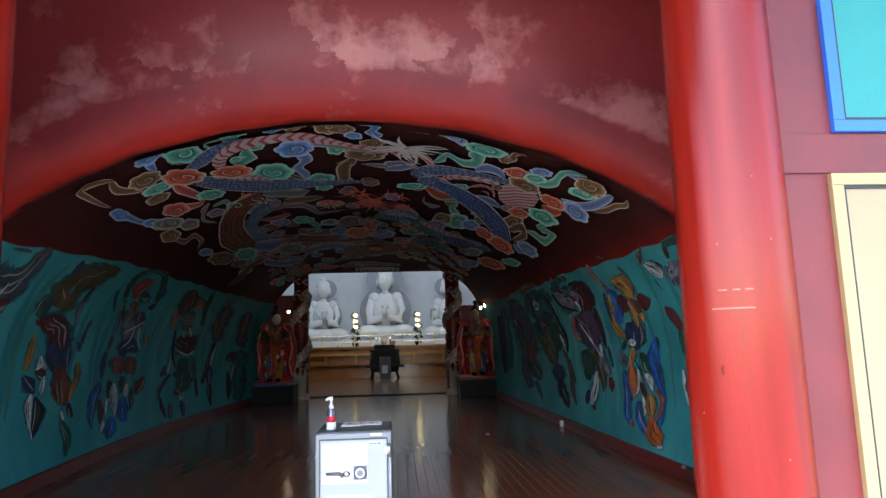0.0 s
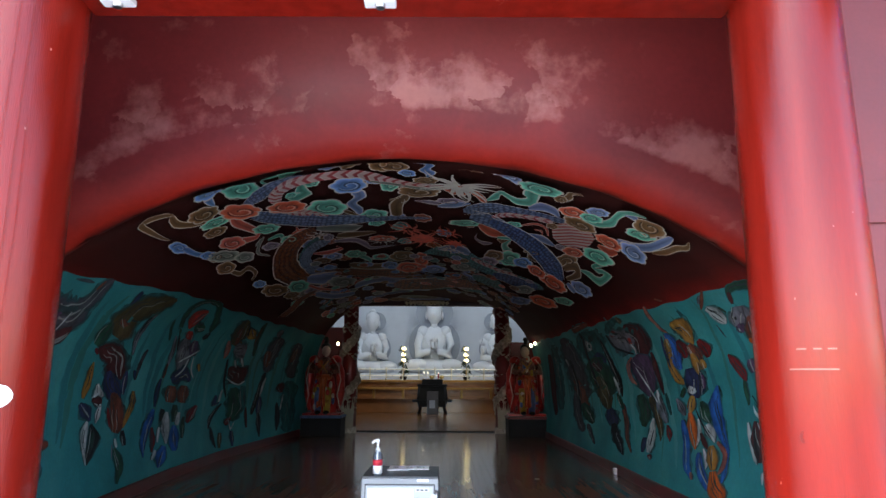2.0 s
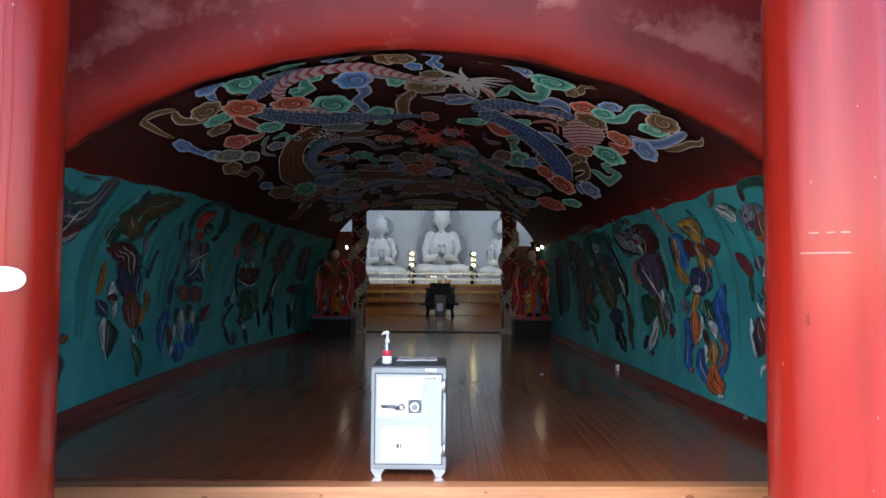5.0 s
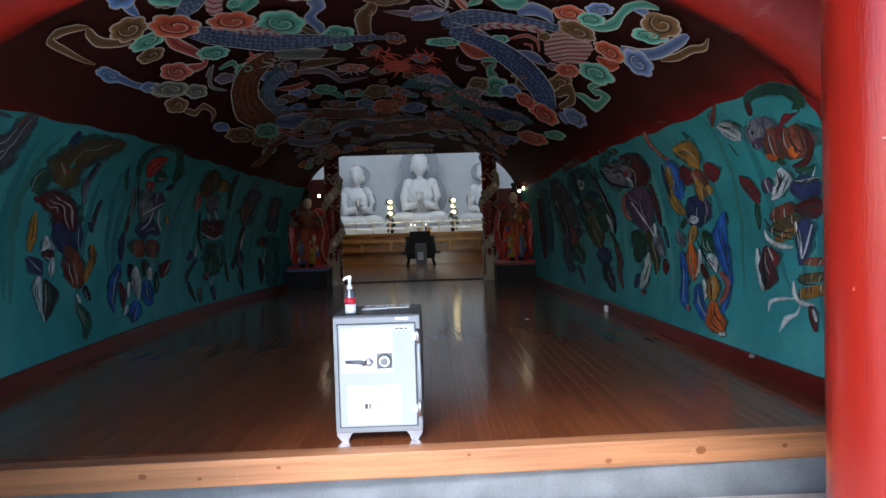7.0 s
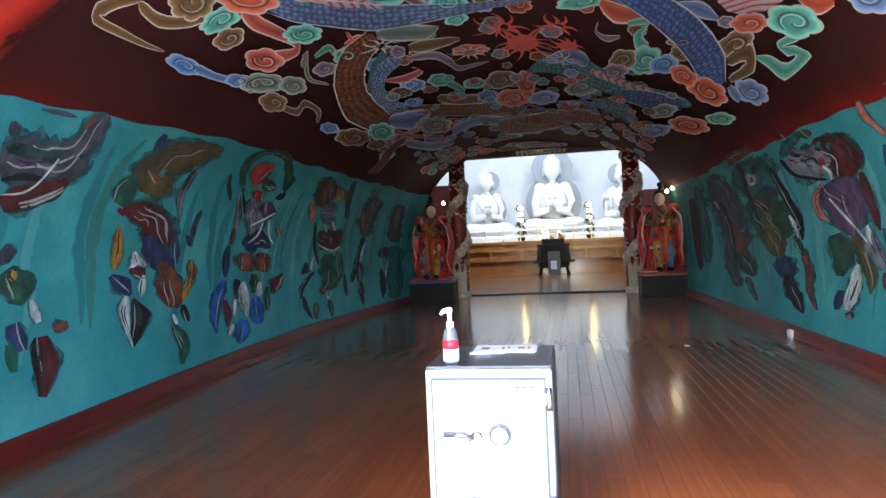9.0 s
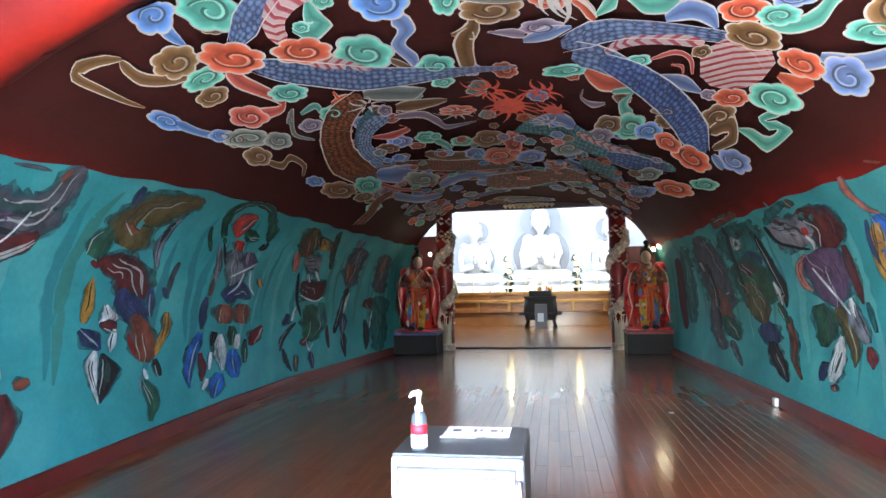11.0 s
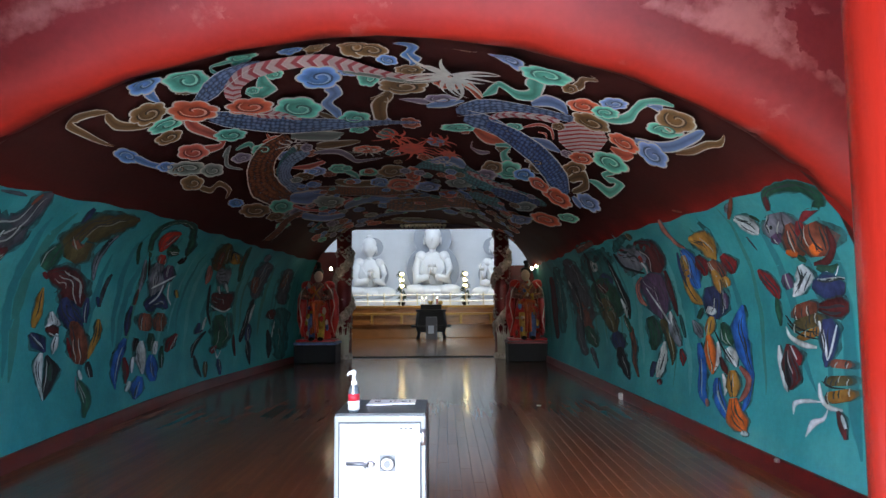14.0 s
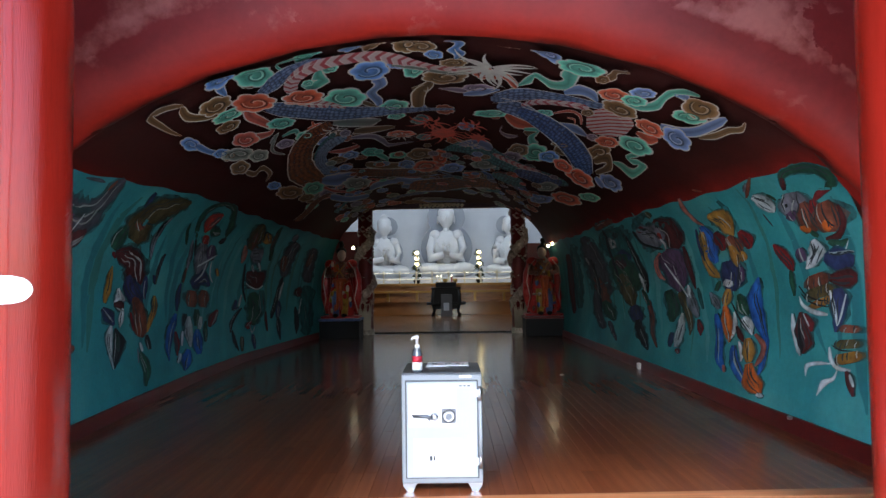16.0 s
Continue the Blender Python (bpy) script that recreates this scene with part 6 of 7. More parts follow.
for side in (-1, 1):
    fig = figure("band of flowing darker mist")
    FIG[0] = 0.0035
    for k in range(30):
        y = 5.0 + k * 0.38 + rng.uniform(-0.1, 0.1)
        s = side * (S_EDGE + rng.uniform(0.05, 0.5))
        pts = [(s, y)]
        for j in range(4):
            pts.append((pts[-1][0] + side * rng.uniform(0.2, 0.5), pts[-1][1] + rng.uniform(-0.05, 0.16) - 0.1))
        pts = [p for p in pts if abs(p[0]) < S_SKIRT - 0.15]
        if len(pts) > 2:
            bm = bmesh.new()
            uv = bm.loops.layers.uv.new("paint")
            FIG[0] += 0.00006
            strip(bm, uv, smooth_line(pts, 0.08), rng.uniform(0.06, 0.2), FIG[0], 4, 0.15, 0.6, 0, k * 1.7)
            part("painted_mist", bm, P[rng.choice(("mist_dark", "mist_pale", "mist_dark", "mist_green"))], fig)



def brush(fig, tone, rows):
    """One brush-laid area of a figure, with a few dark drapery lines where it is broad."""
    bm = bmesh.new()
    uv = bm.loops.layers.uv.new("paint")
    FIG[0] += 0.0003
    run = glide(rows, 0.05)
    half = max(math.hypot(r[2], r[3]) for r in rows)
    if half > 0.035:
        ribbon(bm, uv, [np.array((r[0], r[1], 1.35 * r[2], 1.35 * r[3])) for r in run], FIG[0] * 0.1 + 0.0052, 4, 3, 0.5, rows[0][1] * 5)
    ribbon(bm, uv, [np.array((r[0], r[1], 1.12 * r[2], 1.12 * r[3])) for r in run], FIG[0], 4, 0, 0.35 if half > 0.05 else 0.1, rows[0][0] * 7 + rows[0][1])
    rng = random.Random(int(1000 * abs(rows[0][0] + rows[0][1])))
    if half > 0.06:
        for k in range(min(6, int(half / 0.045) + 1)):
            off, slot = rng.uniform(-0.75, 0.75), rng.choice((1, 1, 1, 2))
            a = rng.uniform(0, 0.4)
            seg = run[int(a * len(run)):int((a + rng.uniform(0.3, 0.6)) * len(run)) + 2]
            if len(seg) > 2:
                thin = rng.uniform(0.008, 0.014) / (2 * half)
                ribbon(bm, uv, [np.array((r[0] + (off + 0.12 * math.sin(i)) * r[2], r[1] + (off + 0.12 * math.sin(i)) * r[3], thin * r[2] * 2, thin * r[3] * 2)) for i, r in enumerate(seg)], FIG[0] + 0.0012, 1, slot)
    part("painted_line" if half < 0.03 else "painted_robe", bm, [P[tone], P["fold_dark"], P["fold_light"], P["under"]], fig)


fig = figure("grey caped figure")
brush(fig, "dgrey", [(-2.91, 5.28, -0.013, 0.007), (-2.90, 5.48, -0.017, 0.008), (-2.90, 5.60, -0.011, 0.005)])
brush(fig, "dgrey", [(-3.25, 5.17, -0.149, 0.014), (-3.27, 5.41, -0.158, 0.024), (-3.27, 5.63, -0.147, 0.091), (-3.19, 5.79, -0.092, 0.161), (-3.05, 5.83, -0.033, 0.111), (-2.90, 5.83, -0.025, 0.099), (-2.81, 5.85, -0.020, 0.067)])
brush(fig, "maroon", [(-3.57, 5.28, -0.079, 0.061), (-3.50, 5.46, -0.074, 0.057), (-3.45, 5.66, -0.063, 0.055), (-3.36, 5.80, -0.030, 0.037)])
brush(fig, "dgrey", [(-3.03, 5.14, -0.010, -0.023), (-3.12, 5.22, -0.022, -0.053)])
brush(fig, "black", [(-3.41, 5.23, -0.017, 0.009), (-3.37, 5.41, -0.026, 0.009), (-3.38, 5.59, -0.022, 0.003)])
brush(fig, "purple", [(-3.31, 5.29, -0.049, 0.026), (-3.26, 5.51, -0.051, 0.029)])
brush(fig, "white", [(-3.50, 5.26, -0.006, 0.003), (-3.48, 5.42, -0.007, 0.006), (-3.41, 5.53, -0.005, 0.007), (-3.27, 5.63, -0.004, 0.009), (-3.18, 5.68, -0.003, 0.008)])
brush(fig, "rust", [(-2.96, 5.73, -0.010, 0.029), (-2.85, 5.76, -0.011, 0.034)])
brush(fig, "dgrey", [(-3.84, 5.33, -0.056, -0.045), (-3.90, 5.43, -0.057, -0.048)])
brush(fig, "dgreen", [(-3.98, 5.38, -0.048, -0.089), (-4.09, 5.47, -0.018, -0.139), (-4.21, 5.45, 0.021, -0.092)])
brush(fig, "ochre", [(-3.98, 5.44, 0.019, -0.057), (-4.05, 5.41, 0.015, -0.043)])
brush(fig, "navy", [(-4.33, 5.42, -0.013, -0.097), (-4.52, 5.48, -0.006, -0.079)])
brush(fig, "maroon", [(-4.45, 5.67, 0.003, -0.088), (-4.64, 5.68, 0.020, -0.107), (-4.85, 5.60, 0.019, -0.058)])
brush(fig, "rust", [(-4.41, 5.78, -0.048, 0.017), (-4.40, 5.93, -0.037, 0.014)])
brush(fig, "white", [(-4.19, 5.58, -0.007, -0.043), (-4.35, 5.64, -0.007, -0.054)])
brush(fig, "black", [(-4.49, 5.58, 0.003, -0.029), (-4.68, 5.57, 0.005, -0.034)])
brush(fig, "dgreen", [(-4.46, 5.39, 0.002, -0.054), (-4.64, 5.39, 0.004, -0.050)])
fig = figure("drum figure")
brush(fig, "dgreen", [(3.09, 5.44, 0.009, -0.029), (2.99, 5.31, 0.027, -0.004), (2.97, 5.09, 0.036, 0.031), (3.00, 4.91, 0.043, 0.054), (3.07, 4.83, 0.034, 0.069), (3.14, 4.88, -0.015, 0.031), (3.21, 5.01, -0.020, 0.014)])
brush(fig, "maroon", [(3.01, 5.35, -0.002, 0.040), (3.13, 5.45, -0.001, 0.042)])
brush(fig, "dred", [(3.19, 4.95, -0.023, -0.005), (3.21, 5.07, -0.026, 0.009), (3.26, 5.18, -0.020, 0.016)])
brush(fig, "grey", [(3.16, 5.40, -0.001, 0.157), (3.26, 5.46, -0.021, 0.185), (3.36, 5.56, -0.027, 0.111)])
brush(fig, "purple", [(3.32, 5.55, 0.031, 0.099), (3.39, 5.51, 0.023, 0.072)])
brush(fig, "black", [(3.25, 5.54, 0.001, 0.024), (3.28, 5.55, 0.001, 0.024)])
brush(fig, "rust", [(3.26, 5.33, 0.017, 0.093), (3.38, 5.32, 0.021, 0.154), (3.51, 5.37, 0.013, 0.153)])
brush(fig, "orange", [(3.46, 5.49, 0.027, 0.029), (3.49, 5.37, 0.034, 0.036)])
brush(fig, "dred", [(3.25, 5.20, 0.005, 0.058), (3.35, 5.22, 0.005, 0.075), (3.44, 5.27, 0.002, 0.058)])
brush(fig, "rust", [(3.28, 5.08, 0.021, 0.138), (3.40, 5.10, 0.020, 0.202), (3.52, 5.16, 0.002, 0.150)])
brush(fig, "orange", [(3.43, 5.17, 0.028, 0.072), (3.50, 5.13, 0.038, 0.092)])
brush(fig, "maroon", [(3.31, 4.93, 0.006, 0.026), (3.44, 4.95, 0.000, 0.035), (3.55, 5.07, -0.023, 0.014), (3.57, 5.23, -0.022, -0.001)])
brush(fig, "dgreen", [(3.59, 5.21, 0.028, 0.020), (3.62, 5.08, 0.032, 0.006), (3.58, 4.98, 0.014, -0.008)])
brush(fig, "white", [(3.65, 5.19, 0.005, -0.000), (3.63, 5.11, 0.007, 0.003), (3.66, 5.04, 0.005, -0.001), (3.59, 4.98, 0.002, -0.006)])
brush(fig, "dgreen", [(3.50, 5.37, 0.021, 0.038), (3.55, 5.31, 0.012, 0.021)])
brush(fig, "white", [(3.57, 5.39, 0.017, 0.066), (3.66, 5.36, -0.007, 0.101), (3.74, 5.47, -0.027, 0.048), (3.80, 5.57, -0.010, 0.016)])
brush(fig, "dgrey", [(3.62, 5.33, -0.003, 0.007), (3.69, 5.42, -0.002, 0.007), (3.77, 5.50, -0.001, 0.005)])
brush(fig, "dgrey", [(3.64, 5.29, -0.003, 0.007), (3.71, 5.37, -0.002, 0.007), (3.76, 5.42, -0.002, 0.005)])
brush(fig, "purple", [(3.63, 5.60, 0.014, 0.079), (3.74, 5.58, 0.017, 0.084)])
brush(fig, "white", [(3.12, 5.94, 0.040, 0.083), (3.19, 5.83, 0.044, 0.091), (3.26, 5.76, 0.026, 0.069), (3.30, 5.74, 0.009, 0.028)])
brush(fig, "grey", [(3.06, 5.98, 0.020, -0.028), (2.99, 5.84, 0.026, -0.034)])
brush(fig, "rust", [(3.12, 6.03, 0.008, -0.023), (2.93, 5.72, 0.008, -0.021)])
brush(fig, "dgrey", [(3.30, 5.92, 0.004, 0.015), (3.42, 5.85, 0.004, 0.011)])
brush(fig, "dgreen", [(3.13, 5.71, 0.014, 0.031), (3.20, 5.64, 0.010, 0.017)])
brush(fig, "dred", [(3.58, 5.96, 0.011, 0.027), (3.66, 5.87, 0.027, 0.065), (3.75, 5.78, 0.023, 0.067), (3.82, 5.76, 0.007, 0.028)])
brush(fig, "dgreen", [(3.81, 5.79, 0.003, 0.036), (3.92, 5.81, 0.004, 0.036), (4.03, 5.81, 0.003, 0.021)])
brush(fig, "navy", [(3.71, 5.30, 0.048, 0.031), (3.73, 5.15, 0.083, 0.044), (3.74, 4.97, 0.082, 0.035)])
brush(fig, "maroon", [(3.87, 5.31, 0.038, 0.017), (3.87, 5.10, 0.073, 0.030), (3.87, 4.98, 0.072, 0.025)])
brush(fig, "rust", [(3.84, 5.46, 0.037, 0.172), (3.94, 5.45, 0.060, 0.253)])
brush(fig, "olive", [(3.94, 5.46, 0.058, 0.267), (4.03, 5.44, 0.061, 0.254)])
brush(fig, "drum", [(4.03, 5.42, 0.066, 0.238), (4.09, 5.40, 0.064, 0.217)])
brush(fig, "black", [(3.94, 5.72, 0.004, 0.010), (4.01, 5.65, 0.005, 0.007), (4.05, 5.50, 0.006, 0.003), (4.05, 5.35, 0.006, 0.002)])
brush(fig, "black", [(4.00, 5.71, 0.004, 0.008), (4.06, 5.62, 0.005, 0.006), (4.09, 5.49, 0.006, 0.003), (4.10, 5.35, 0.006, 0.002)])
brush(fig, "white", [(4.03, 5.73, 0.004, 0.013), (4.10, 5.69, 0.011, 0.018), (4.15, 5.54, 0.019, 0.014), (4.16, 5.37, 0.019, 0.009)])
brush(fig, "white", [(4.18, 5.85, 0.005, 0.028), (4.31, 5.84, 0.008, 0.038), (4.47, 5.80, 0.008, 0.029), (4.53, 5.76, 0.004, 0.012)])
brush(fig, "maroon", [(4.16, 5.73, 0.006, 0.040), (4.30, 5.73, 0.022, 0.099), (4.42, 5.69, 0.017, 0.110), (4.51, 5.73, -0.001, 0.031)])
brush(fig, "black", [(4.22, 5.76, 0.005, 0.027), (4.38, 5.74, 0.007, 0.040), (4.50, 5.74, 0.003, 0.019)])
brush(fig, "dred", [(4.17, 5.67, 0.013, 0.029), (4.25, 5.60, 0.020, 0.053), (4.31, 5.59, 0.006, 0.025)])
brush(fig, "white", [(4.17, 5.69, 0.004, 0.012), (4.27, 5.62, 0.005, 0.012)])
brush(fig, "navy", [(3.95, 5.22, 0.012, 0.098), (4.06, 5.22, 0.009, 0.110), (4.19, 5.25, 0.000, 0.068), (4.29, 5.29, -0.000, 0.021)])
brush(fig, "white", [(3.97, 5.32, 0.006, 0.025), (4.11, 5.28, 0.004, 0.019), (4.24, 5.26, 0.004, 0.019)])
brush(fig, "white", [(3.99, 5.13, -0.002, 0.012), (4.14, 5.20, -0.001, 0.012), (4.23, 5.25, -0.001, 0.010)])
brush(fig, "rust", [(4.22, 5.12, 0.005, 0.147), (4.28, 5.14, 0.008, 0.163)])
brush(fig, "olive", [(4.33, 5.15, 0.024, 0.177), (4.40, 5.16, 0.028, 0.187)])
brush(fig, "drum", [(4.43, 5.17, 0.047, 0.192), (4.51, 5.15, 0.052, 0.192)])
brush(fig, "black", [(4.39, 5.34, 0.005, 0.005), (4.42, 5.25, 0.006, 0.003), (4.41, 5.10, 0.005, 0.002)])
brush(fig, "white", [(4.41, 5.37, 0.006, 0.022), (4.50, 5.36, 0.010, 0.022), (4.56, 5.27, 0.016, 0.011), (4.56, 5.12, 0.016, 0.004)])
brush(fig, "maroon", [(4.57, 5.17, 0.012, 0.027), (4.65, 5.12, 0.016, 0.036), (4.74, 5.08, 0.010, 0.022)])
brush(fig, "white", [(4.59, 5.13, 0.008, 0.018), (4.67, 5.08, 0.010, 0.022)])
brush(fig, "white", [(4.54, 5.35, -0.009, -0.001), (4.56, 5.52, -0.015, 0.002), (4.60, 5.65, -0.011, 0.024), (4.68, 5.66, 0.001, 0.015)])
brush(fig, "white", [(4.58, 5.27, -0.002, 0.011), (4.65, 5.31, -0.008, 0.014), (4.70, 5.42, -0.014, 0.030), (4.81, 5.50, -0.002, 0.013)])
fig = figure("orange boot figure")
brush(fig, "salmon", [(2.94, 7.26, 0.004, 0.058), (3.07, 7.35, 0.007, 0.054), (3.22, 7.31, 0.010, 0.036), (3.31, 7.13, 0.010, 0.026)])
brush(fig, "dteal", [(3.08, 6.55, 0.011, 0.052), (3.24, 6.51, 0.007, 0.040), (3.39, 6.52, 0.004, 0.030)])
brush(fig, "rust", [(2.89, 6.82, 0.012, 0.026), (2.94, 6.67, 0.012, 0.024)])
brush(fig, "blue", [(3.31, 7.21, 0.019, 0.102), (3.43, 7.14, 0.019, 0.166), (3.60, 7.20, 0.017, 0.160), (3.72, 7.13, 0.016, 0.082)])
brush(fig, "ochre", [(3.37, 7.24, -0.001, 0.095), (3.48, 7.31, -0.000, 0.097), (3.64, 7.39, 0.008, 0.079), (3.82, 7.28, 0.028, 0.090), (3.86, 7.10, 0.037, 0.056)])
brush(fig, "navy", [(3.33, 7.36, 0.001, 0.034), (3.53, 7.45, 0.003, 0.035), (3.69, 7.40, 0.005, 0.032)])
brush(fig, "ochre", [(3.22, 6.96, 0.035, 0.040), (3.26, 6.71, 0.073, 0.147), (3.36, 6.62, 0.034, 0.141), (3.46, 6.60, 0.009, 0.051)])
brush(fig, "dred", [(3.40, 6.95, 0.021, 0.091), (3.50, 6.89, 0.024, 0.149), (3.60, 6.92, 0.004, 0.066)])
brush(fig, "rust", [(3.46, 6.71, 0.031, 0.126), (3.57, 6.65, 0.029, 0.139), (3.68, 6.62, 0.018, 0.107)])
brush(fig, "dred", [(3.42, 6.45, 0.025, 0.084), (3.52, 6.37, 0.031, 0.131), (3.60, 6.38, 0.008, 0.063)])
brush(fig, "navy", [(3.70, 6.84, 0.024, 0.280), (3.87, 6.85, 0.007, 0.252), (4.01, 6.96, -0.009, 0.176)])
brush(fig, "purple", [(3.77, 6.63, 0.006, 0.098), (3.91, 6.67, 0.007, 0.079)])
brush(fig, "ochre", [(3.55, 6.74, 0.013, 0.085), (3.69, 6.69, 0.013, 0.086), (3.77, 6.70, 0.003, 0.030)])
brush(fig, "ochre", [(3.62, 6.56, 0.013, 0.076), (3.71, 6.53, 0.020, 0.103)])
brush(fig, "dgreen", [(3.91, 7.15, -0.010, 0.048), (4.02, 7.28, -0.012, 0.076)])
brush(fig, "grey", [(4.04, 7.43, 0.014, 0.045), (4.13, 7.30, 0.025, 0.089), (4.21, 7.24, 0.013, 0.057)])
brush(fig, "dgreen", [(4.04, 6.78, 0.017, 0.066), (4.17, 6.69, 0.036, 0.128), (4.24, 6.63, 0.018, 0.063)])
brush(fig, "white", [(3.90, 6.92, -0.021, 0.096), (3.97, 7.02, -0.019, 0.105)])
brush(fig, "ochre", [(3.99, 6.98, -0.004, 0.095), (4.09, 7.03, -0.005, 0.101), (4.17, 7.09, -0.004, 0.075)])
brush(fig, "orange", [(4.17, 7.09, 0.011, 0.091), (4.34, 7.07, 0.019, 0.118), (4.46, 7.04, 0.015, 0.094), (4.54, 7.03, 0.003, 0.027)])
brush(fig, "white", [(4.22, 6.89, 0.005, 0.042), (4.37, 6.89, 0.002, 0.046), (4.50, 6.99, -0.002, 0.025)])
brush(fig, "white", [(4.27, 6.72, 0.043, 0.099), (4.34, 6.62, 0.032, 0.085), (4.42, 6.56, 0.011, 0.035)])
brush(fig, "black", [(4.12, 6.94, 0.004, 0.015), (4.27, 6.80, 0.005, 0.014), (4.40, 6.63, 0.005, 0.012)])
brush(fig, "maroon", [(4.36, 6.86, 0.011, 0.039), (4.45, 6.79, 0.016, 0.053), (4.51, 6.73, 0.007, 0.021)])
brush(fig, "white", [(4.51, 6.82, 0.010, 0.037), (4.62, 6.74, 0.009, 0.047), (4.70, 6.76, 0.001, 0.024)])
brush(fig, "blue", [(3.87, 6.34, -0.004, 0.040), (4.05, 6.47, 0.006, 0.120), (4.23, 6.43, 0.025, 0.117), (4.39, 6.35, 0.015, 0.058), (4.50, 6.30, 0.004, 0.033), (4.68, 6.36, 0.001, 0.053), (4.78, 6.41, -0.001, 0.032)])
brush(fig, "salmon", [(4.41, 6.50, 0.020, 0.042), (4.50, 6.35, 0.012, 0.043), (4.62, 6.38, -0.003, 0.044), (4.71, 6.48, -0.007, 0.029)])
brush(fig, "blue", [(4.56, 6.93, 0.011, 0.071), (4.72, 6.89, 0.025, 0.092), (4.84, 6.75, 0.032, 0.069), (4.91, 6.60, 0.016, 0.028)])
brush(fig, "blue", [(4.26, 7.30, 0.010, 0.073), (4.51, 7.24, 0.012, 0.087), (4.72, 7.23, 0.017, 0.086), (4.84, 7.11, 0.016, 0.051)])
brush(fig, "salmon", [(4.78, 7.12, 0.010, 0.044), (4.85, 7.09, 0.010, 0.043)])
brush(fig, "ochre", [(4.46, 6.64, 0.015, 0.094), (4.56, 6.61, 0.017, 0.114), (4.69, 6.60, 0.017, 0.114)])
brush(fig, "orange", [(4.70, 6.60, 0.026, 0.117), (4.83, 6.55, 0.047, 0.133), (4.90, 6.44, 0.057, 0.103), (4.95, 6.34, 0.016, 0.026)])
brush(fig, "white", [(4.96, 6.42, 0.030, 0.022), (4.96, 6.30, 0.021, 0.015)])
fig = figure("purple robed figure")
brush(fig, "dteal", [(2.98, 8.46, -0.027, 0.011), (3.06, 8.96, -0.039, 0.045), (3.17, 9.34, -0.013, 0.036)])
brush(fig, "olive", [(2.97, 8.44, 0.018, 0.104), (3.06, 8.40, 0.023, 0.123)])
brush(fig, "maroon", [(3.11, 8.43, 0.039, 0.131), (3.21, 8.17, 0.066, 0.258), (3.36, 8.05, 0.023, 0.270), (3.53, 8.16, 0.006, 0.253)])
brush(fig, "grey", [(3.19, 9.27, 0.059, 0.160), (3.29, 8.82, 0.132, 0.322), (3.39, 8.43, 0.106, 0.253)])
brush(fig, "dred", [(3.16, 8.93, -0.042, 0.032), (3.22, 9.20, -0.028, 0.052)])
brush(fig, "red", [(3.28, 8.50, 0.005, 0.076), (3.37, 8.51, 0.006, 0.076)])
brush(fig, "black", [(3.18, 9.41, 0.007, 0.051), (3.37, 9.24, 0.010, 0.039), (3.46, 8.83, 0.013, 0.027), (3.50, 8.56, 0.010, 0.016)])
brush(fig, "white", [(3.36, 8.52, 0.010, 0.044), (3.44, 8.43, 0.005, 0.037), (3.51, 8.47, 0.001, 0.027)])
brush(fig, "purple", [(3.53, 8.57, 0.078, 0.417), (3.72, 8.34, 0.061, 0.408), (3.91, 8.33, 0.031, 0.312), (4.05, 8.29, 0.011, 0.099)])
brush(fig, "salmon", [(3.54, 8.71, -0.013, 0.056), (3.67, 8.96, -0.002, 0.078), (3.83, 8.93, 0.014, 0.077), (3.90, 8.76, 0.013, 0.040)])
brush(fig, "maroon", [(3.50, 7.90, 0.004, 0.064), (3.70, 7.89, 0.008, 0.085), (3.88, 7.85, 0.007, 0.061), (4.01, 7.82, 0.004, 0.029)])
brush(fig, "dgreen", [(4.03, 8.69, 0.025, 0.178), (4.23, 8.55, 0.021, 0.229), (4.43, 8.66, 0.004, 0.123)])
brush(fig, "olive", [(4.05, 8.31, 0.025, 0.125), (4.24, 8.11, 0.024, 0.130), (4.42, 8.04, 0.009, 0.078), (4.55, 8.06, 0.002, 0.030)])
brush(fig, "grey", [(3.99, 8.06, 0.014, 0.107), (4.17, 7.94, 0.022, 0.125), (4.33, 7.81, 0.018, 0.084)])
brush(fig, "white", [(3.68, 8.64, 0.005, 0.026), (3.91, 8.34, 0.006, 0.024), (4.10, 8.06, 0.006, 0.020)])
brush(fig, "white", [(3.96, 8.03, 0.006, 0.064), (4.13, 7.98, 0.005, 0.046)])
brush(fig, "white", [(4.30, 8.26, 0.002, 0.073), (4.50, 8.35, 0.003, 0.120), (4.73, 8.46, 0.003, 0.137)])
brush(fig, "navy", [(4.56, 8.62, 0.004, 0.119), (4.75, 8.68, 0.005, 0.086)])
brush(fig, "dgrey", [(4.44, 8.29, -0.000, 0.023), (4.64, 8.41, 0.000, 0.024)])
brush(fig, "dred", [(4.35, 7.79, 0.009, 0.057), (4.45, 7.75, 0.011, 0.078), (4.53, 7.75, 0.002, 0.021)])
brush(fig, "dred", [(4.75, 8.45, 0.030, 0.092), (4.80, 8.36, 0.019, 0.055)])
brush(fig, "dteal", [(3.99, 7.75, 0.005, 0.042), (4.23, 7.65, 0.005, 0.034)])
fig = figure("dark robed figure")
brush(fig, "rust", [(2.98, 10.95, 0.051, 0.053), (2.95, 10.28, 0.047, 0.051), (2.94, 9.83, 0.033, 0.037)])
brush(fig, "dteal", [(3.10, 10.97, 0.052, 0.244), (3.22, 10.58, 0.119, 0.649), (3.48, 10.25, 0.105, 0.616)])
brush(fig, "white", [(3.20, 10.58, 0.010, 0.214), (3.38, 10.60, 0.018, 0.275)])
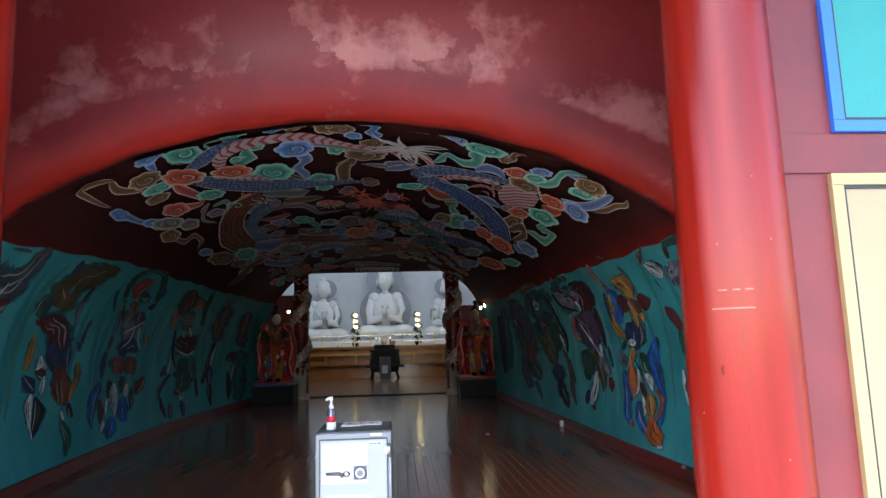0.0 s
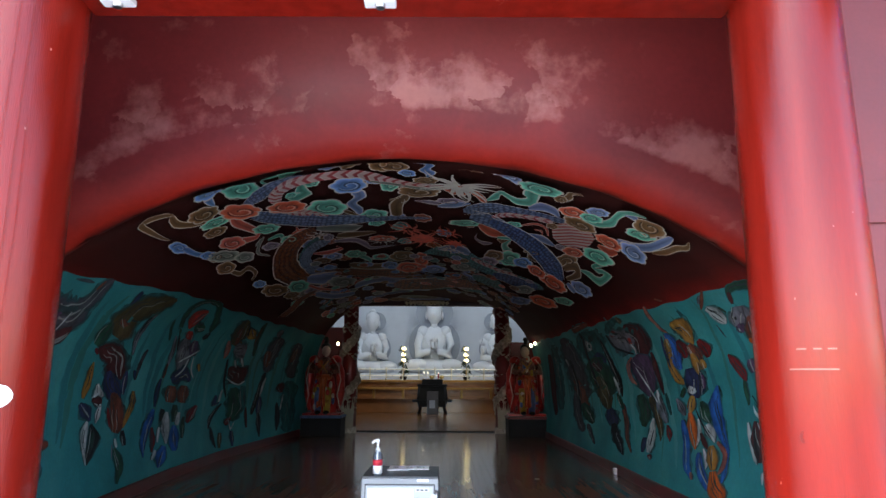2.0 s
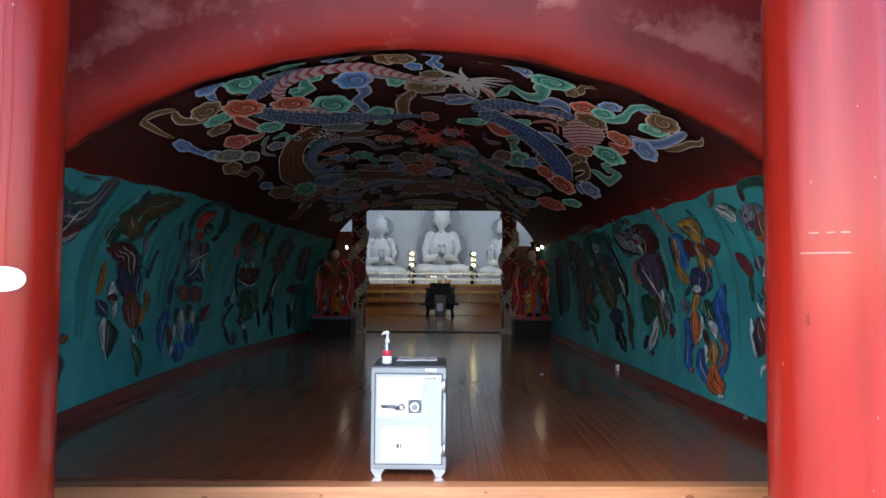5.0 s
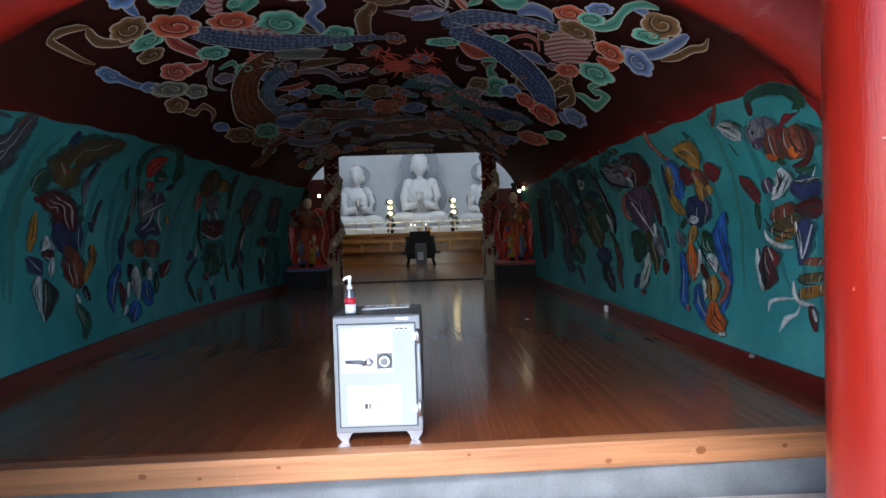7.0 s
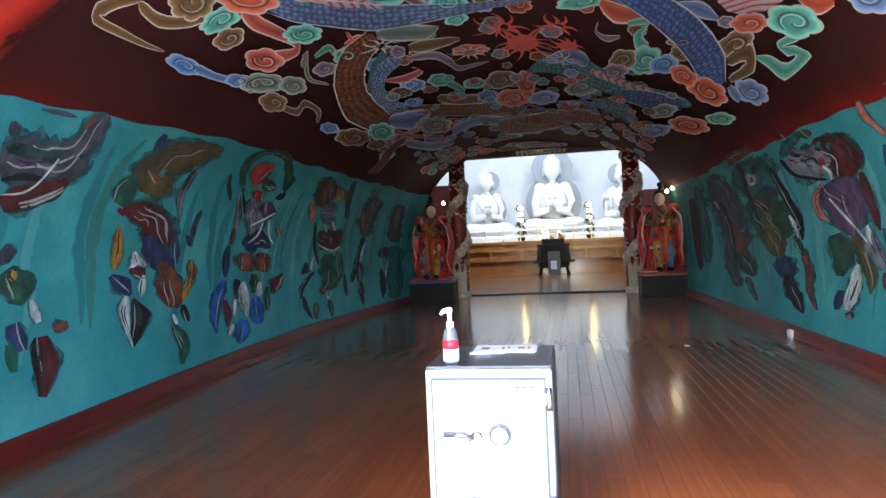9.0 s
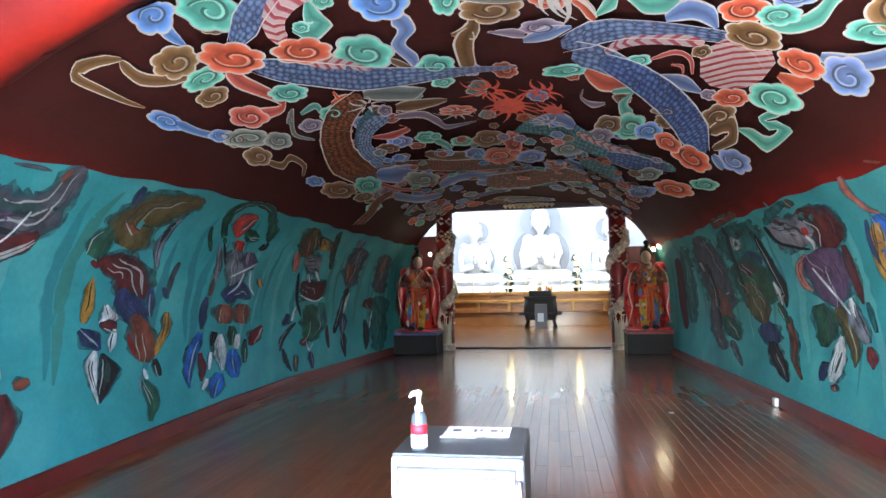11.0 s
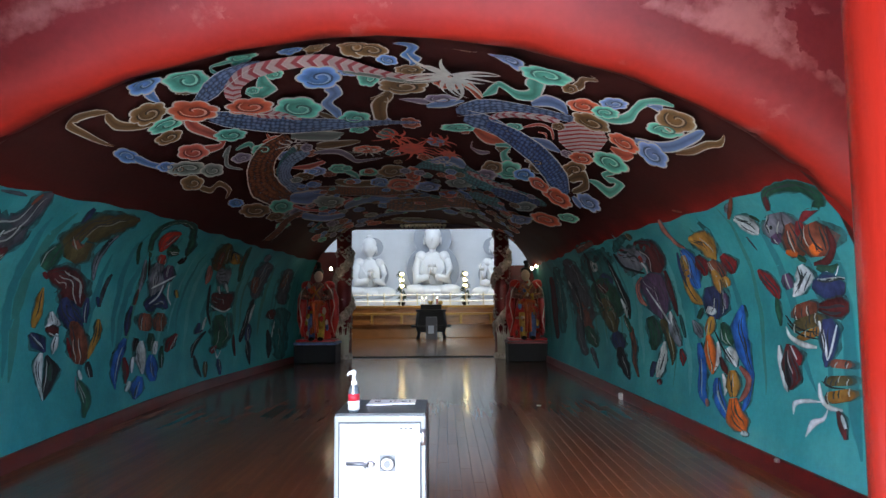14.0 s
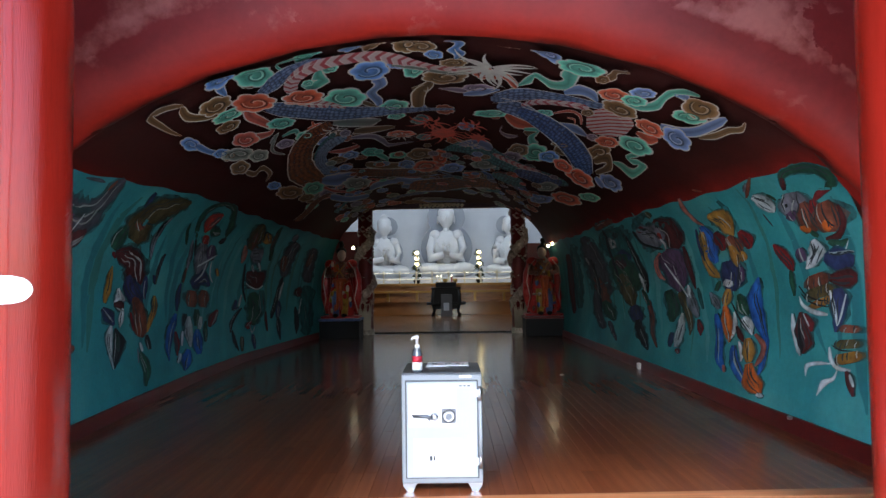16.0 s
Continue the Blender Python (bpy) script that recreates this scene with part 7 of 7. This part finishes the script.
brush(fig, "dteal", [(3.27, 10.55, 0.001, 0.060), (3.34, 10.59, 0.002, 0.075)])
brush(fig, "navy", [(3.45, 10.43, 0.056, 0.302), (3.63, 10.09, 0.056, 0.246)])
brush(fig, "dgreen", [(3.51, 10.75, 0.052, 0.438), (3.81, 10.41, 0.085, 0.631), (4.10, 10.14, 0.068, 0.441)])
brush(fig, "maroon", [(3.54, 10.73, 0.036, 0.203), (3.71, 10.37, 0.042, 0.195)])
brush(fig, "olive", [(3.81, 10.70, 0.038, 0.290), (4.06, 10.42, 0.048, 0.338), (4.30, 10.18, 0.026, 0.177)])
brush(fig, "black", [(3.04, 10.65, 0.001, 0.065), (3.46, 10.92, 0.004, 0.065), (4.00, 10.77, 0.006, 0.057)])
brush(fig, "black", [(3.24, 9.79, 0.005, 0.077), (3.58, 9.73, 0.012, 0.106), (3.85, 9.52, 0.013, 0.114), (4.09, 9.49, 0.004, 0.044)])
brush(fig, "white", [(3.81, 9.75, 0.008, 0.060), (3.96, 9.64, 0.010, 0.081), (4.07, 9.60, 0.004, 0.045)])
brush(fig, "navy", [(4.29, 10.20, 0.043, 0.278), (4.52, 9.93, 0.052, 0.263)])
brush(fig, "black", [(4.49, 10.03, 0.027, 0.162), (4.71, 9.75, 0.039, 0.178), (4.88, 9.47, 0.013, 0.048)])
brush(fig, "rust", [(4.18, 9.47, 0.009, 0.087), (4.46, 9.36, 0.011, 0.095), (4.63, 9.33, 0.011, 0.069), (4.81, 9.13, 0.008, 0.036)])
brush(fig, "dgreen", [(4.04, 9.71, 0.013, 0.089), (4.26, 9.46, 0.015, 0.083)])
fig = figure("distant robed figure")
brush(fig, "dgrey", [(3.05, 12.20, 0.010, 0.347), (3.41, 12.20, 0.032, 0.583), (3.86, 11.94, 0.052, 0.606), (4.20, 11.64, 0.044, 0.366)])
brush(fig, "rust", [(3.86, 12.25, 0.029, 0.319), (4.18, 11.84, 0.045, 0.320), (4.37, 11.51, 0.027, 0.155)])
brush(fig, "dgreen", [(4.27, 11.86, 0.039, 0.229), (4.44, 11.53, 0.059, 0.299), (4.57, 11.20, 0.024, 0.104)])
brush(fig, "black", [(3.51, 12.35, 0.004, 0.109), (4.00, 12.16, 0.007, 0.115), (4.48, 12.06, 0.006, 0.072)])
brush(fig, "dgrey", [(4.10, 12.38, 0.009, 0.201), (4.48, 12.29, 0.026, 0.242), (4.75, 11.82, 0.028, 0.161)])
brush(fig, "dgrey", [(4.60, 11.55, 0.021, 0.121), (4.89, 11.02, 0.011, 0.054)])
brush(fig, "white", [(3.47, 12.70, 0.008, 0.114), (3.62, 12.57, 0.005, 0.062)])
brush(fig, "dteal", [(3.14, 13.47, -0.004, 0.269), (3.80, 13.73, 0.010, 0.325), (4.47, 13.65, 0.018, 0.225)])
brush(fig, "maroon", [(3.33, 14.21, -0.003, 0.234), (4.03, 14.36, 0.011, 0.232), (4.61, 14.15, 0.012, 0.150)])
fig = figure("olive cloaked figure")
brush(fig, "navy", [(-2.84, 6.63, 0.012, -0.068), (-2.98, 6.65, 0.010, -0.055), (-3.08, 6.68, 0.006, -0.033)])
brush(fig, "dgreen", [(-3.22, 6.62, 0.022, -0.072), (-3.39, 6.48, 0.038, -0.122), (-3.50, 6.43, 0.033, -0.114)])
brush(fig, "olive", [(-2.82, 7.62, 0.031, -0.068), (-2.92, 7.28, 0.093, -0.182), (-3.03, 6.99, 0.097, -0.236), (-3.20, 6.86, 0.075, -0.273), (-3.40, 6.81, 0.056, -0.284)])
brush(fig, "rust", [(-3.16, 6.70, -0.029, -0.042), (-3.27, 6.91, -0.048, -0.120)])
brush(fig, "maroon", [(-3.54, 6.52, -0.039, 0.014), (-3.56, 6.79, -0.109, -0.023), (-3.64, 7.03, -0.058, -0.214), (-3.87, 7.19, -0.012, -0.228)])
brush(fig, "navy", [(-3.76, 6.92, -0.019, -0.093), (-3.92, 7.10, -0.048, -0.163), (-4.08, 7.35, -0.038, -0.115)])
brush(fig, "rust", [(-3.99, 7.20, -0.012, -0.116), (-4.17, 7.32, -0.006, -0.163), (-4.31, 7.37, 0.017, -0.193), (-4.43, 7.36, 0.022, -0.128)])
brush(fig, "dred", [(-4.15, 7.10, -0.002, -0.038), (-4.35, 7.20, -0.001, -0.039)])
brush(fig, "navy", [(-3.76, 7.39, 0.004, -0.067), (-4.02, 7.44, 0.007, -0.066)])
brush(fig, "navy", [(-3.75, 7.60, -0.004, -0.056), (-3.86, 7.69, -0.002, -0.046)])
brush(fig, "grey", [(-3.06, 7.46, 0.011, -0.042), (-3.25, 7.38, 0.014, -0.051), (-3.37, 7.32, 0.007, -0.064), (-3.58, 7.42, 0.002, -0.034)])
brush(fig, "black", [(-3.11, 7.41, 0.008, -0.034), (-3.32, 7.32, 0.009, -0.033)])
brush(fig, "dgrey", [(-3.50, 7.79, 0.008, -0.040), (-3.68, 7.70, 0.007, -0.043), (-3.86, 7.69, 0.004, -0.031)])
brush(fig, "ochre", [(-3.67, 6.52, 0.004, -0.026), (-3.78, 6.51, 0.009, -0.061), (-3.90, 6.51, 0.013, -0.074), (-4.03, 6.48, 0.010, -0.049)])
brush(fig, "dred", [(-3.53, 6.45, -0.018, -0.029), (-3.59, 6.55, -0.014, -0.030)])
brush(fig, "white", [(-3.89, 6.75, -0.006, -0.050), (-3.99, 6.83, 0.026, -0.119), (-4.04, 6.69, 0.021, -0.029)])
brush(fig, "maroon", [(-4.05, 6.69, -0.034, -0.003), (-4.08, 6.93, -0.065, -0.006)])
brush(fig, "white", [(-4.10, 6.90, 0.007, -0.048), (-4.21, 6.87, 0.011, -0.062), (-4.29, 6.84, 0.004, -0.019)])
brush(fig, "navy", [(-4.08, 6.44, -0.023, -0.044), (-4.17, 6.59, -0.037, -0.096), (-4.26, 6.70, -0.010, -0.036)])
brush(fig, "white", [(-4.26, 6.64, 0.014, -0.061), (-4.38, 6.60, 0.011, -0.074), (-4.53, 6.63, 0.003, -0.047), (-4.69, 6.66, 0.001, -0.017)])
brush(fig, "black", [(-4.29, 6.74, -0.004, -0.033), (-4.43, 6.85, 0.015, -0.132), (-4.59, 6.74, 0.022, -0.075), (-4.69, 6.69, 0.004, -0.012)])
brush(fig, "dgreen", [(-4.38, 6.82, 0.007, -0.047), (-4.53, 6.80, 0.010, -0.053)])
brush(fig, "ochre", [(-3.99, 7.72, 0.006, -0.071), (-4.14, 7.72, 0.014, -0.076), (-4.30, 7.59, 0.013, -0.049), (-4.39, 7.54, 0.008, -0.033)])
brush(fig, "black", [(-4.42, 7.54, -0.001, -0.065), (-4.59, 7.60, 0.001, -0.066)])
brush(fig, "white", [(-4.49, 7.35, -0.001, -0.040), (-4.59, 7.39, -0.000, -0.051)])
brush(fig, "dgreen", [(-4.59, 7.33, -0.006, -0.068), (-4.78, 7.46, 0.009, -0.106), (-4.97, 7.39, 0.012, -0.051)])
brush(fig, "grey", [(-4.54, 7.28, 0.003, -0.020), (-4.70, 7.26, 0.003, -0.020)])
fig = figure("red plumed figure")
brush(fig, "dgreen", [(-3.25, 8.59, -0.001, 0.066), (-2.99, 8.30, -0.008, 0.078), (-2.79, 8.34, -0.021, 0.080), (-2.69, 8.57, -0.022, 0.047), (-2.70, 9.05, -0.034, -0.028), (-2.96, 9.53, 0.001, -0.126), (-3.16, 9.65, 0.008, -0.065)])
brush(fig, "dgreen", [(-3.08, 8.10, -0.000, -0.043), (-3.36, 8.32, 0.001, -0.046)])
brush(fig, "grey", [(-3.29, 8.50, 0.000, -0.056), (-3.51, 8.63, 0.004, -0.075), (-3.69, 8.62, 0.007, -0.064)])
brush(fig, "black", [(-3.25, 8.57, -0.002, -0.031), (-3.55, 8.85, -0.001, -0.034)])
brush(fig, "grey", [(-3.30, 8.93, -0.004, -0.186), (-3.52, 9.10, 0.010, -0.276), (-3.75, 9.10, 0.019, -0.200)])
brush(fig, "purple", [(-3.31, 9.31, 0.005, -0.176), (-3.53, 9.41, 0.010, -0.199)])
brush(fig, "dgreen", [(-3.10, 8.93, -0.076, 0.090), (-3.11, 9.34, -0.064, 0.072)])
brush(fig, "red", [(-2.84, 8.94, 0.024, -0.079), (-2.94, 8.73, 0.052, -0.200), (-3.05, 8.70, 0.027, -0.196), (-3.16, 8.80, 0.005, -0.076)])
brush(fig, "red", [(-3.19, 8.96, 0.003, -0.160), (-3.31, 9.01, 0.006, -0.174)])
brush(fig, "black", [(-3.27, 9.52, -0.024, 0.072), (-3.17, 9.71, -0.018, 0.064)])
brush(fig, "navy", [(-3.89, 8.91, -0.069, 0.122), (-3.78, 9.34, -0.095, 0.047), (-3.90, 9.61, -0.022, -0.061)])
brush(fig, "rust", [(-3.96, 8.98, 0.015, -0.247), (-4.18, 8.96, 0.024, -0.257)])
brush(fig, "rust", [(-3.96, 9.43, 0.014, -0.228), (-4.20, 9.39, 0.021, -0.220)])
brush(fig, "dgreen", [(-4.22, 9.17, 0.011, -0.127), (-4.45, 9.15, 0.010, -0.078)])
brush(fig, "black", [(-4.26, 8.74, 0.019, -0.109), (-4.41, 8.67, 0.015, -0.076)])
brush(fig, "white", [(-3.64, 8.98, -0.009, 0.016), (-3.54, 9.33, -0.010, 0.021), (-3.44, 9.61, -0.009, 0.022)])
brush(fig, "white", [(-3.58, 9.33, 0.004, -0.025), (-3.74, 9.22, 0.006, -0.023), (-3.84, 9.00, 0.008, -0.020)])
brush(fig, "white", [(-3.55, 9.50, 0.001, -0.027), (-3.73, 9.53, -0.001, -0.026), (-3.85, 9.70, -0.004, -0.024)])
brush(fig, "blue", [(-4.24, 8.41, 0.022, -0.088), (-4.42, 8.26, 0.027, -0.113), (-4.62, 8.13, 0.015, -0.082), (-4.79, 8.13, 0.003, -0.026)])
brush(fig, "navy", [(-3.86, 8.50, 0.008, -0.062), (-4.06, 8.45, 0.011, -0.079), (-4.21, 8.42, 0.007, -0.057)])
brush(fig, "rust", [(-3.66, 8.59, 0.005, -0.048), (-3.85, 8.55, 0.009, -0.063)])
brush(fig, "blue", [(-4.50, 9.19, 0.011, -0.123), (-4.68, 9.16, 0.016, -0.169), (-4.83, 9.17, 0.012, -0.138)])
brush(fig, "blue", [(-4.73, 8.82, 0.035, -0.150), (-4.88, 8.69, 0.042, -0.158), (-4.97, 8.60, 0.016, -0.055)])
brush(fig, "white", [(-4.30, 8.88, 0.010, -0.124), (-4.52, 8.87, 0.014, -0.157), (-4.71, 8.89, 0.005, -0.064)])
brush(fig, "white", [(-4.33, 9.33, 0.012, -0.090), (-4.50, 9.27, 0.016, -0.100)])
brush(fig, "white", [(-4.75, 8.52, 0.025, -0.077), (-4.85, 8.39, 0.017, -0.050)])
brush(fig, "white", [(-4.48, 8.65, 0.009, -0.058), (-4.66, 8.57, 0.007, -0.043)])
brush(fig, "dred", [(-4.46, 8.40, 0.003, -0.070), (-4.63, 8.43, 0.008, -0.077), (-4.76, 8.39, 0.006, -0.034)])
brush(fig, "dred", [(-4.26, 10.00, 0.021, -0.065), (-4.38, 9.78, 0.041, -0.139), (-4.49, 9.64, 0.026, -0.091)])
brush(fig, "dgreen", [(-4.40, 9.52, 0.006, -0.070), (-4.69, 9.45, 0.008, -0.066)])
brush(fig, "ochre", [(-3.64, 9.77, -0.007, -0.081), (-3.75, 9.87, -0.006, -0.082)])
fig = figure("green skirted figure")
brush(fig, "olive", [(-2.79, 10.81, 0.015, -0.178), (-3.02, 10.99, 0.045, -0.376), (-3.30, 11.05, 0.046, -0.299)])
brush(fig, "rust", [(-2.96, 10.88, 0.005, -0.121), (-3.28, 11.13, 0.016, -0.167)])
brush(fig, "ochre", [(-2.94, 11.33, -0.021, -0.183), (-3.15, 11.71, -0.017, -0.191)])
brush(fig, "black", [(-3.10, 11.41, -0.002, 0.037), (-2.93, 11.22, -0.010, 0.040), (-2.95, 11.52, -0.015, 0.014)])
brush(fig, "salmon", [(-3.23, 10.74, 0.000, -0.130), (-3.42, 10.87, 0.008, -0.123), (-3.53, 10.85, 0.009, -0.062)])
brush(fig, "grey", [(-3.35, 11.13, -0.105, 0.016), (-3.41, 11.71, -0.158, 0.014)])
brush(fig, "dgreen", [(-2.75, 11.74, 0.007, -0.080), (-3.13, 12.00, 0.009, -0.099), (-3.46, 12.14, 0.005, -0.077)])
brush(fig, "olive", [(-2.90, 11.78, 0.004, -0.057), (-3.26, 12.01, 0.005, -0.052)])
brush(fig, "maroon", [(-3.69, 11.20, -0.037, -0.037), (-3.81, 11.67, -0.129, -0.333), (-3.96, 11.80, -0.023, -0.361)])
brush(fig, "dgreen", [(-4.03, 11.58, -0.015, -0.224), (-4.33, 11.76, 0.025, -0.330), (-4.58, 11.53, 0.045, -0.189)])
brush(fig, "dteal", [(-4.00, 12.01, 0.002, -0.139), (-4.41, 12.07, 0.008, -0.140)])
brush(fig, "white", [(-3.55, 11.37, -0.006, -0.068), (-3.68, 11.48, -0.003, -0.051)])
brush(fig, "white", [(-3.51, 11.62, -0.009, -0.067), (-3.66, 11.80, -0.006, -0.052)])
brush(fig, "white", [(-3.87, 11.24, -0.010, -0.013), (-3.93, 11.45, -0.012, -0.007), (-3.98, 11.79, -0.014, 0.006), (-3.92, 12.04, -0.013, 0.022)])
brush(fig, "black", [(-3.54, 11.06, 0.002, -0.040), (-3.91, 11.14, 0.001, -0.039), (-4.19, 11.29, -0.001, -0.029)])
brush(fig, "navy", [(-4.14, 10.88, 0.013, -0.089), (-4.28, 10.79, -0.012, -0.100), (-4.26, 11.03, -0.025, 0.022)])
brush(fig, "white", [(-4.06, 11.12, 0.010, -0.055), (-4.26, 10.99, 0.008, -0.042)])
brush(fig, "black", [(-4.28, 11.13, 0.012, -0.031), (-4.48, 10.69, 0.018, -0.065), (-4.65, 10.54, 0.007, -0.041)])
brush(fig, "black", [(-4.62, 10.64, -0.001, -0.053), (-4.81, 10.73, -0.002, -0.075), (-4.97, 10.88, -0.002, -0.032)])
brush(fig, "dred", [(-4.63, 11.30, -0.044, 0.092), (-4.53, 11.54, -0.020, 0.045)])
brush(fig, "white", [(-4.57, 11.45, -0.002, -0.030), (-4.72, 11.53, -0.019, -0.020), (-4.62, 11.69, -0.009, 0.027)])
brush(fig, "navy", [(-4.75, 11.56, 0.003, -0.105), (-5.01, 11.59, 0.004, -0.063)])
brush(fig, "olive", [(-4.75, 11.08, 0.009, -0.097), (-4.99, 11.03, 0.007, -0.059)])
brush(fig, "maroon", [(-4.38, 12.23, 0.001, -0.059), (-4.75, 12.26, 0.003, -0.047)])
fig = figure("slender far figure")
brush(fig, "grey", [(-3.00, 12.95, -0.036, 0.208), (-2.83, 13.01, -0.023, 0.154)])
brush(fig, "dgrey", [(-3.01, 13.31, 0.047, -0.365), (-3.41, 13.13, 0.043, -0.333), (-3.75, 13.03, 0.027, -0.224)])
brush(fig, "rust", [(-3.34, 12.95, 0.009, -0.239), (-3.65, 13.01, 0.014, -0.214)])
brush(fig, "black", [(-3.76, 13.06, 0.010, -0.085), (-4.23, 12.78, 0.019, -0.114), (-4.53, 12.52, 0.014, -0.068)])
brush(fig, "white", [(-3.86, 13.14, 0.007, -0.057), (-4.21, 12.91, 0.008, -0.052)])
brush(fig, "navy", [(-4.22, 12.94, 0.009, -0.121), (-4.56, 12.87, 0.012, -0.115)])
brush(fig, "black", [(-4.52, 12.88, 0.004, -0.103), (-4.79, 12.88, 0.005, -0.091), (-4.97, 12.90, 0.002, -0.039)])
fig = figure("last far figure")
brush(fig, "dgrey", [(-3.06, 14.75, 0.016, -0.286), (-3.49, 14.71, 0.022, -0.349), (-3.87, 14.66, 0.024, -0.329)])
brush(fig, "rust", [(-3.21, 14.73, 0.019, -0.185), (-3.52, 14.51, 0.021, -0.164)])
brush(fig, "maroon", [(-3.98, 14.06, -0.036, -0.258), (-4.16, 14.30, -0.036, -0.302)])
brush(fig, "black", [(-4.37, 13.93, 0.001, -0.078), (-4.67, 13.99, 0.009, -0.142), (-4.94, 13.89, 0.008, -0.062)])
brush(fig, "white", [(-4.22, 14.34, 0.005, -0.049), (-4.54, 14.15, 0.006, -0.046)])
brush(fig, "dteal", [(-3.94, 14.72, 0.010, -0.343), (-4.55, 14.69, 0.031, -0.398), (-5.02, 14.51, 0.025, -0.238)])

# ---- wooden floor planks ----
def even_gloss(m, low, high):
    """Keep a polish within narrow bounds."""
    src = m.node_tree.nodes["Principled BSDF"].inputs["Roughness"].links[0].from_node
    src.inputs["To Min"].default_value, src.inputs["To Max"].default_value = low, high


def plank_mat():
    m = mat("polished_red_brown_plank", (0.5, 0.5, 0.5, 1), 0.27, vary=0.08, scale=2.0, bump=0.008, fine=40, coat=1.0, spec=0.15)
    n, ln, b = links_of(m)
    even_gloss(m, 0.42, 0.48)
    info, geo = n.new("ShaderNodeObjectInfo"), n.new("ShaderNodeNewGeometry")
    ad = n.new("ShaderNodeMath")
    ln.new(info.outputs["Random"], ad.inputs[0])
    ln.new(geo.outputs["Random Per Island"], ad.inputs[1])
    fr = n.new("ShaderNodeMath")
    fr.operation = "FRACT"
    ln.new(ad.outputs[0], fr.inputs[0])
    co, mp, gr = n.new("ShaderNodeTexCoord"), n.new("ShaderNodeMapping"), n.new("ShaderNodeTexNoise")
    mp.inputs["Scale"].default_value = (30, 1.6, 30)
    ln.new(co.outputs["Object"], mp.inputs["Vector"])
    ln.new(mp.outputs[0], gr.inputs["Vector"])
    gr.inputs["Scale"].default_value, gr.inputs["Detail"].default_value = 1.0, 6
    s2 = n.new("ShaderNodeMath")
    s2.operation = "MULTIPLY_ADD"
    ln.new(gr.outputs["Fac"], s2.inputs[0])
    s2.inputs[1].default_value = 0.22
    half = n.new("ShaderNodeMath")
    half.operation = "MULTIPLY"
    half.inputs[1].default_value = 0.10
    ln.new(fr.outputs[0], half.inputs[0])
    ln.new(half.outputs[0], s2.inputs[2])
    retint(n, ln, b, ramp_node(n, ln, s2.outputs[0], [(0.06, (0.17, 0.042, 0.014, 1)), (0.14, (0.215, 0.058, 0.02, 1)), (0.19, (0.25, 0.072, 0.025, 1)), (0.26, (0.3, 0.095, 0.035, 1))]))
    return m


M["plank"] = plank_mat()
even_gloss(M["shrine_floor"], 0.42, 0.48)
floor = tagged(obj("floor", boxed(-3.95, 2.75, 4.33, 16.6, FLOOR - 0.021, FLOOR - 0.012), M["safe_dark"]), "polished reddish hardwood plank floor", "floor", kind="structure")


def plank_bm(bm, x0, x1, y0, y1):
    z0, z1, b = FLOOR - 0.012, FLOOR, 0.0009
    v = [bm.verts.new(p) for p in ((x0, y0, z0), (x1, y0, z0), (x1, y1, z0), (x0, y1, z0), (x0, y0, z1 - b), (x1, y0, z1 - b), (x1, y1, z1 - b), (x0, y1, z1 - b), (x0 + b, y0 + b, z1), (x1 - b, y0 + b, z1), (x1 - b, y1 - b, z1), (x0 + b, y1 - b, z1))]
    for q in ((4, 5, 9, 8), (5, 6, 10, 9), (6, 7, 11, 10), (7, 4, 8, 11), (8, 9, 10, 11), (0, 1, 5, 4), (1, 2, 6, 5), (2, 3, 7, 6), (3, 0, 4, 7)):
        bm.faces.new([v[k] for k in q])


PW, NEAR = 0.092, 7.0
shared = {}
rest = bmesh.new()
rng = random.Random(5)
for k in range(73):
    x = -3.95 + k * PW
    y = 4.34 + 0.033 * (x + 0.4) * 0
    first = True
    while y < 16.58:
        L = rng.choice((0.9, 1.2, 1.5)) if not first else rng.choice((0.5, 0.9, 1.2))
        first = False
        y1 = min(y + L, 16.58)
        if y < NEAR and -3.0 < x < 2.4 and y1 < 16.5:
            if L not in shared:
                bm = bmesh.new()
                plank_bm(bm, 0, PW - 0.0014, 0, L - 0.002)
                shared[L] = bpy.data.meshes.new("plank")
                bm.normal_update()
                bm.to_mesh(shared[L])
                bm.free()
                shared[L].materials.append(M["plank"])
            pl = new("plank", shared[L])
            pl.location = (x, y, 0)
            pl.parent = floor
        else:
            plank_bm(rest, x, x + PW - 0.0014, y, y1 - 0.002)
        y = y1
rest_ob = part("far_planks", rest, M["plank"], floor)
tagged(rest_ob, kind="stuff")
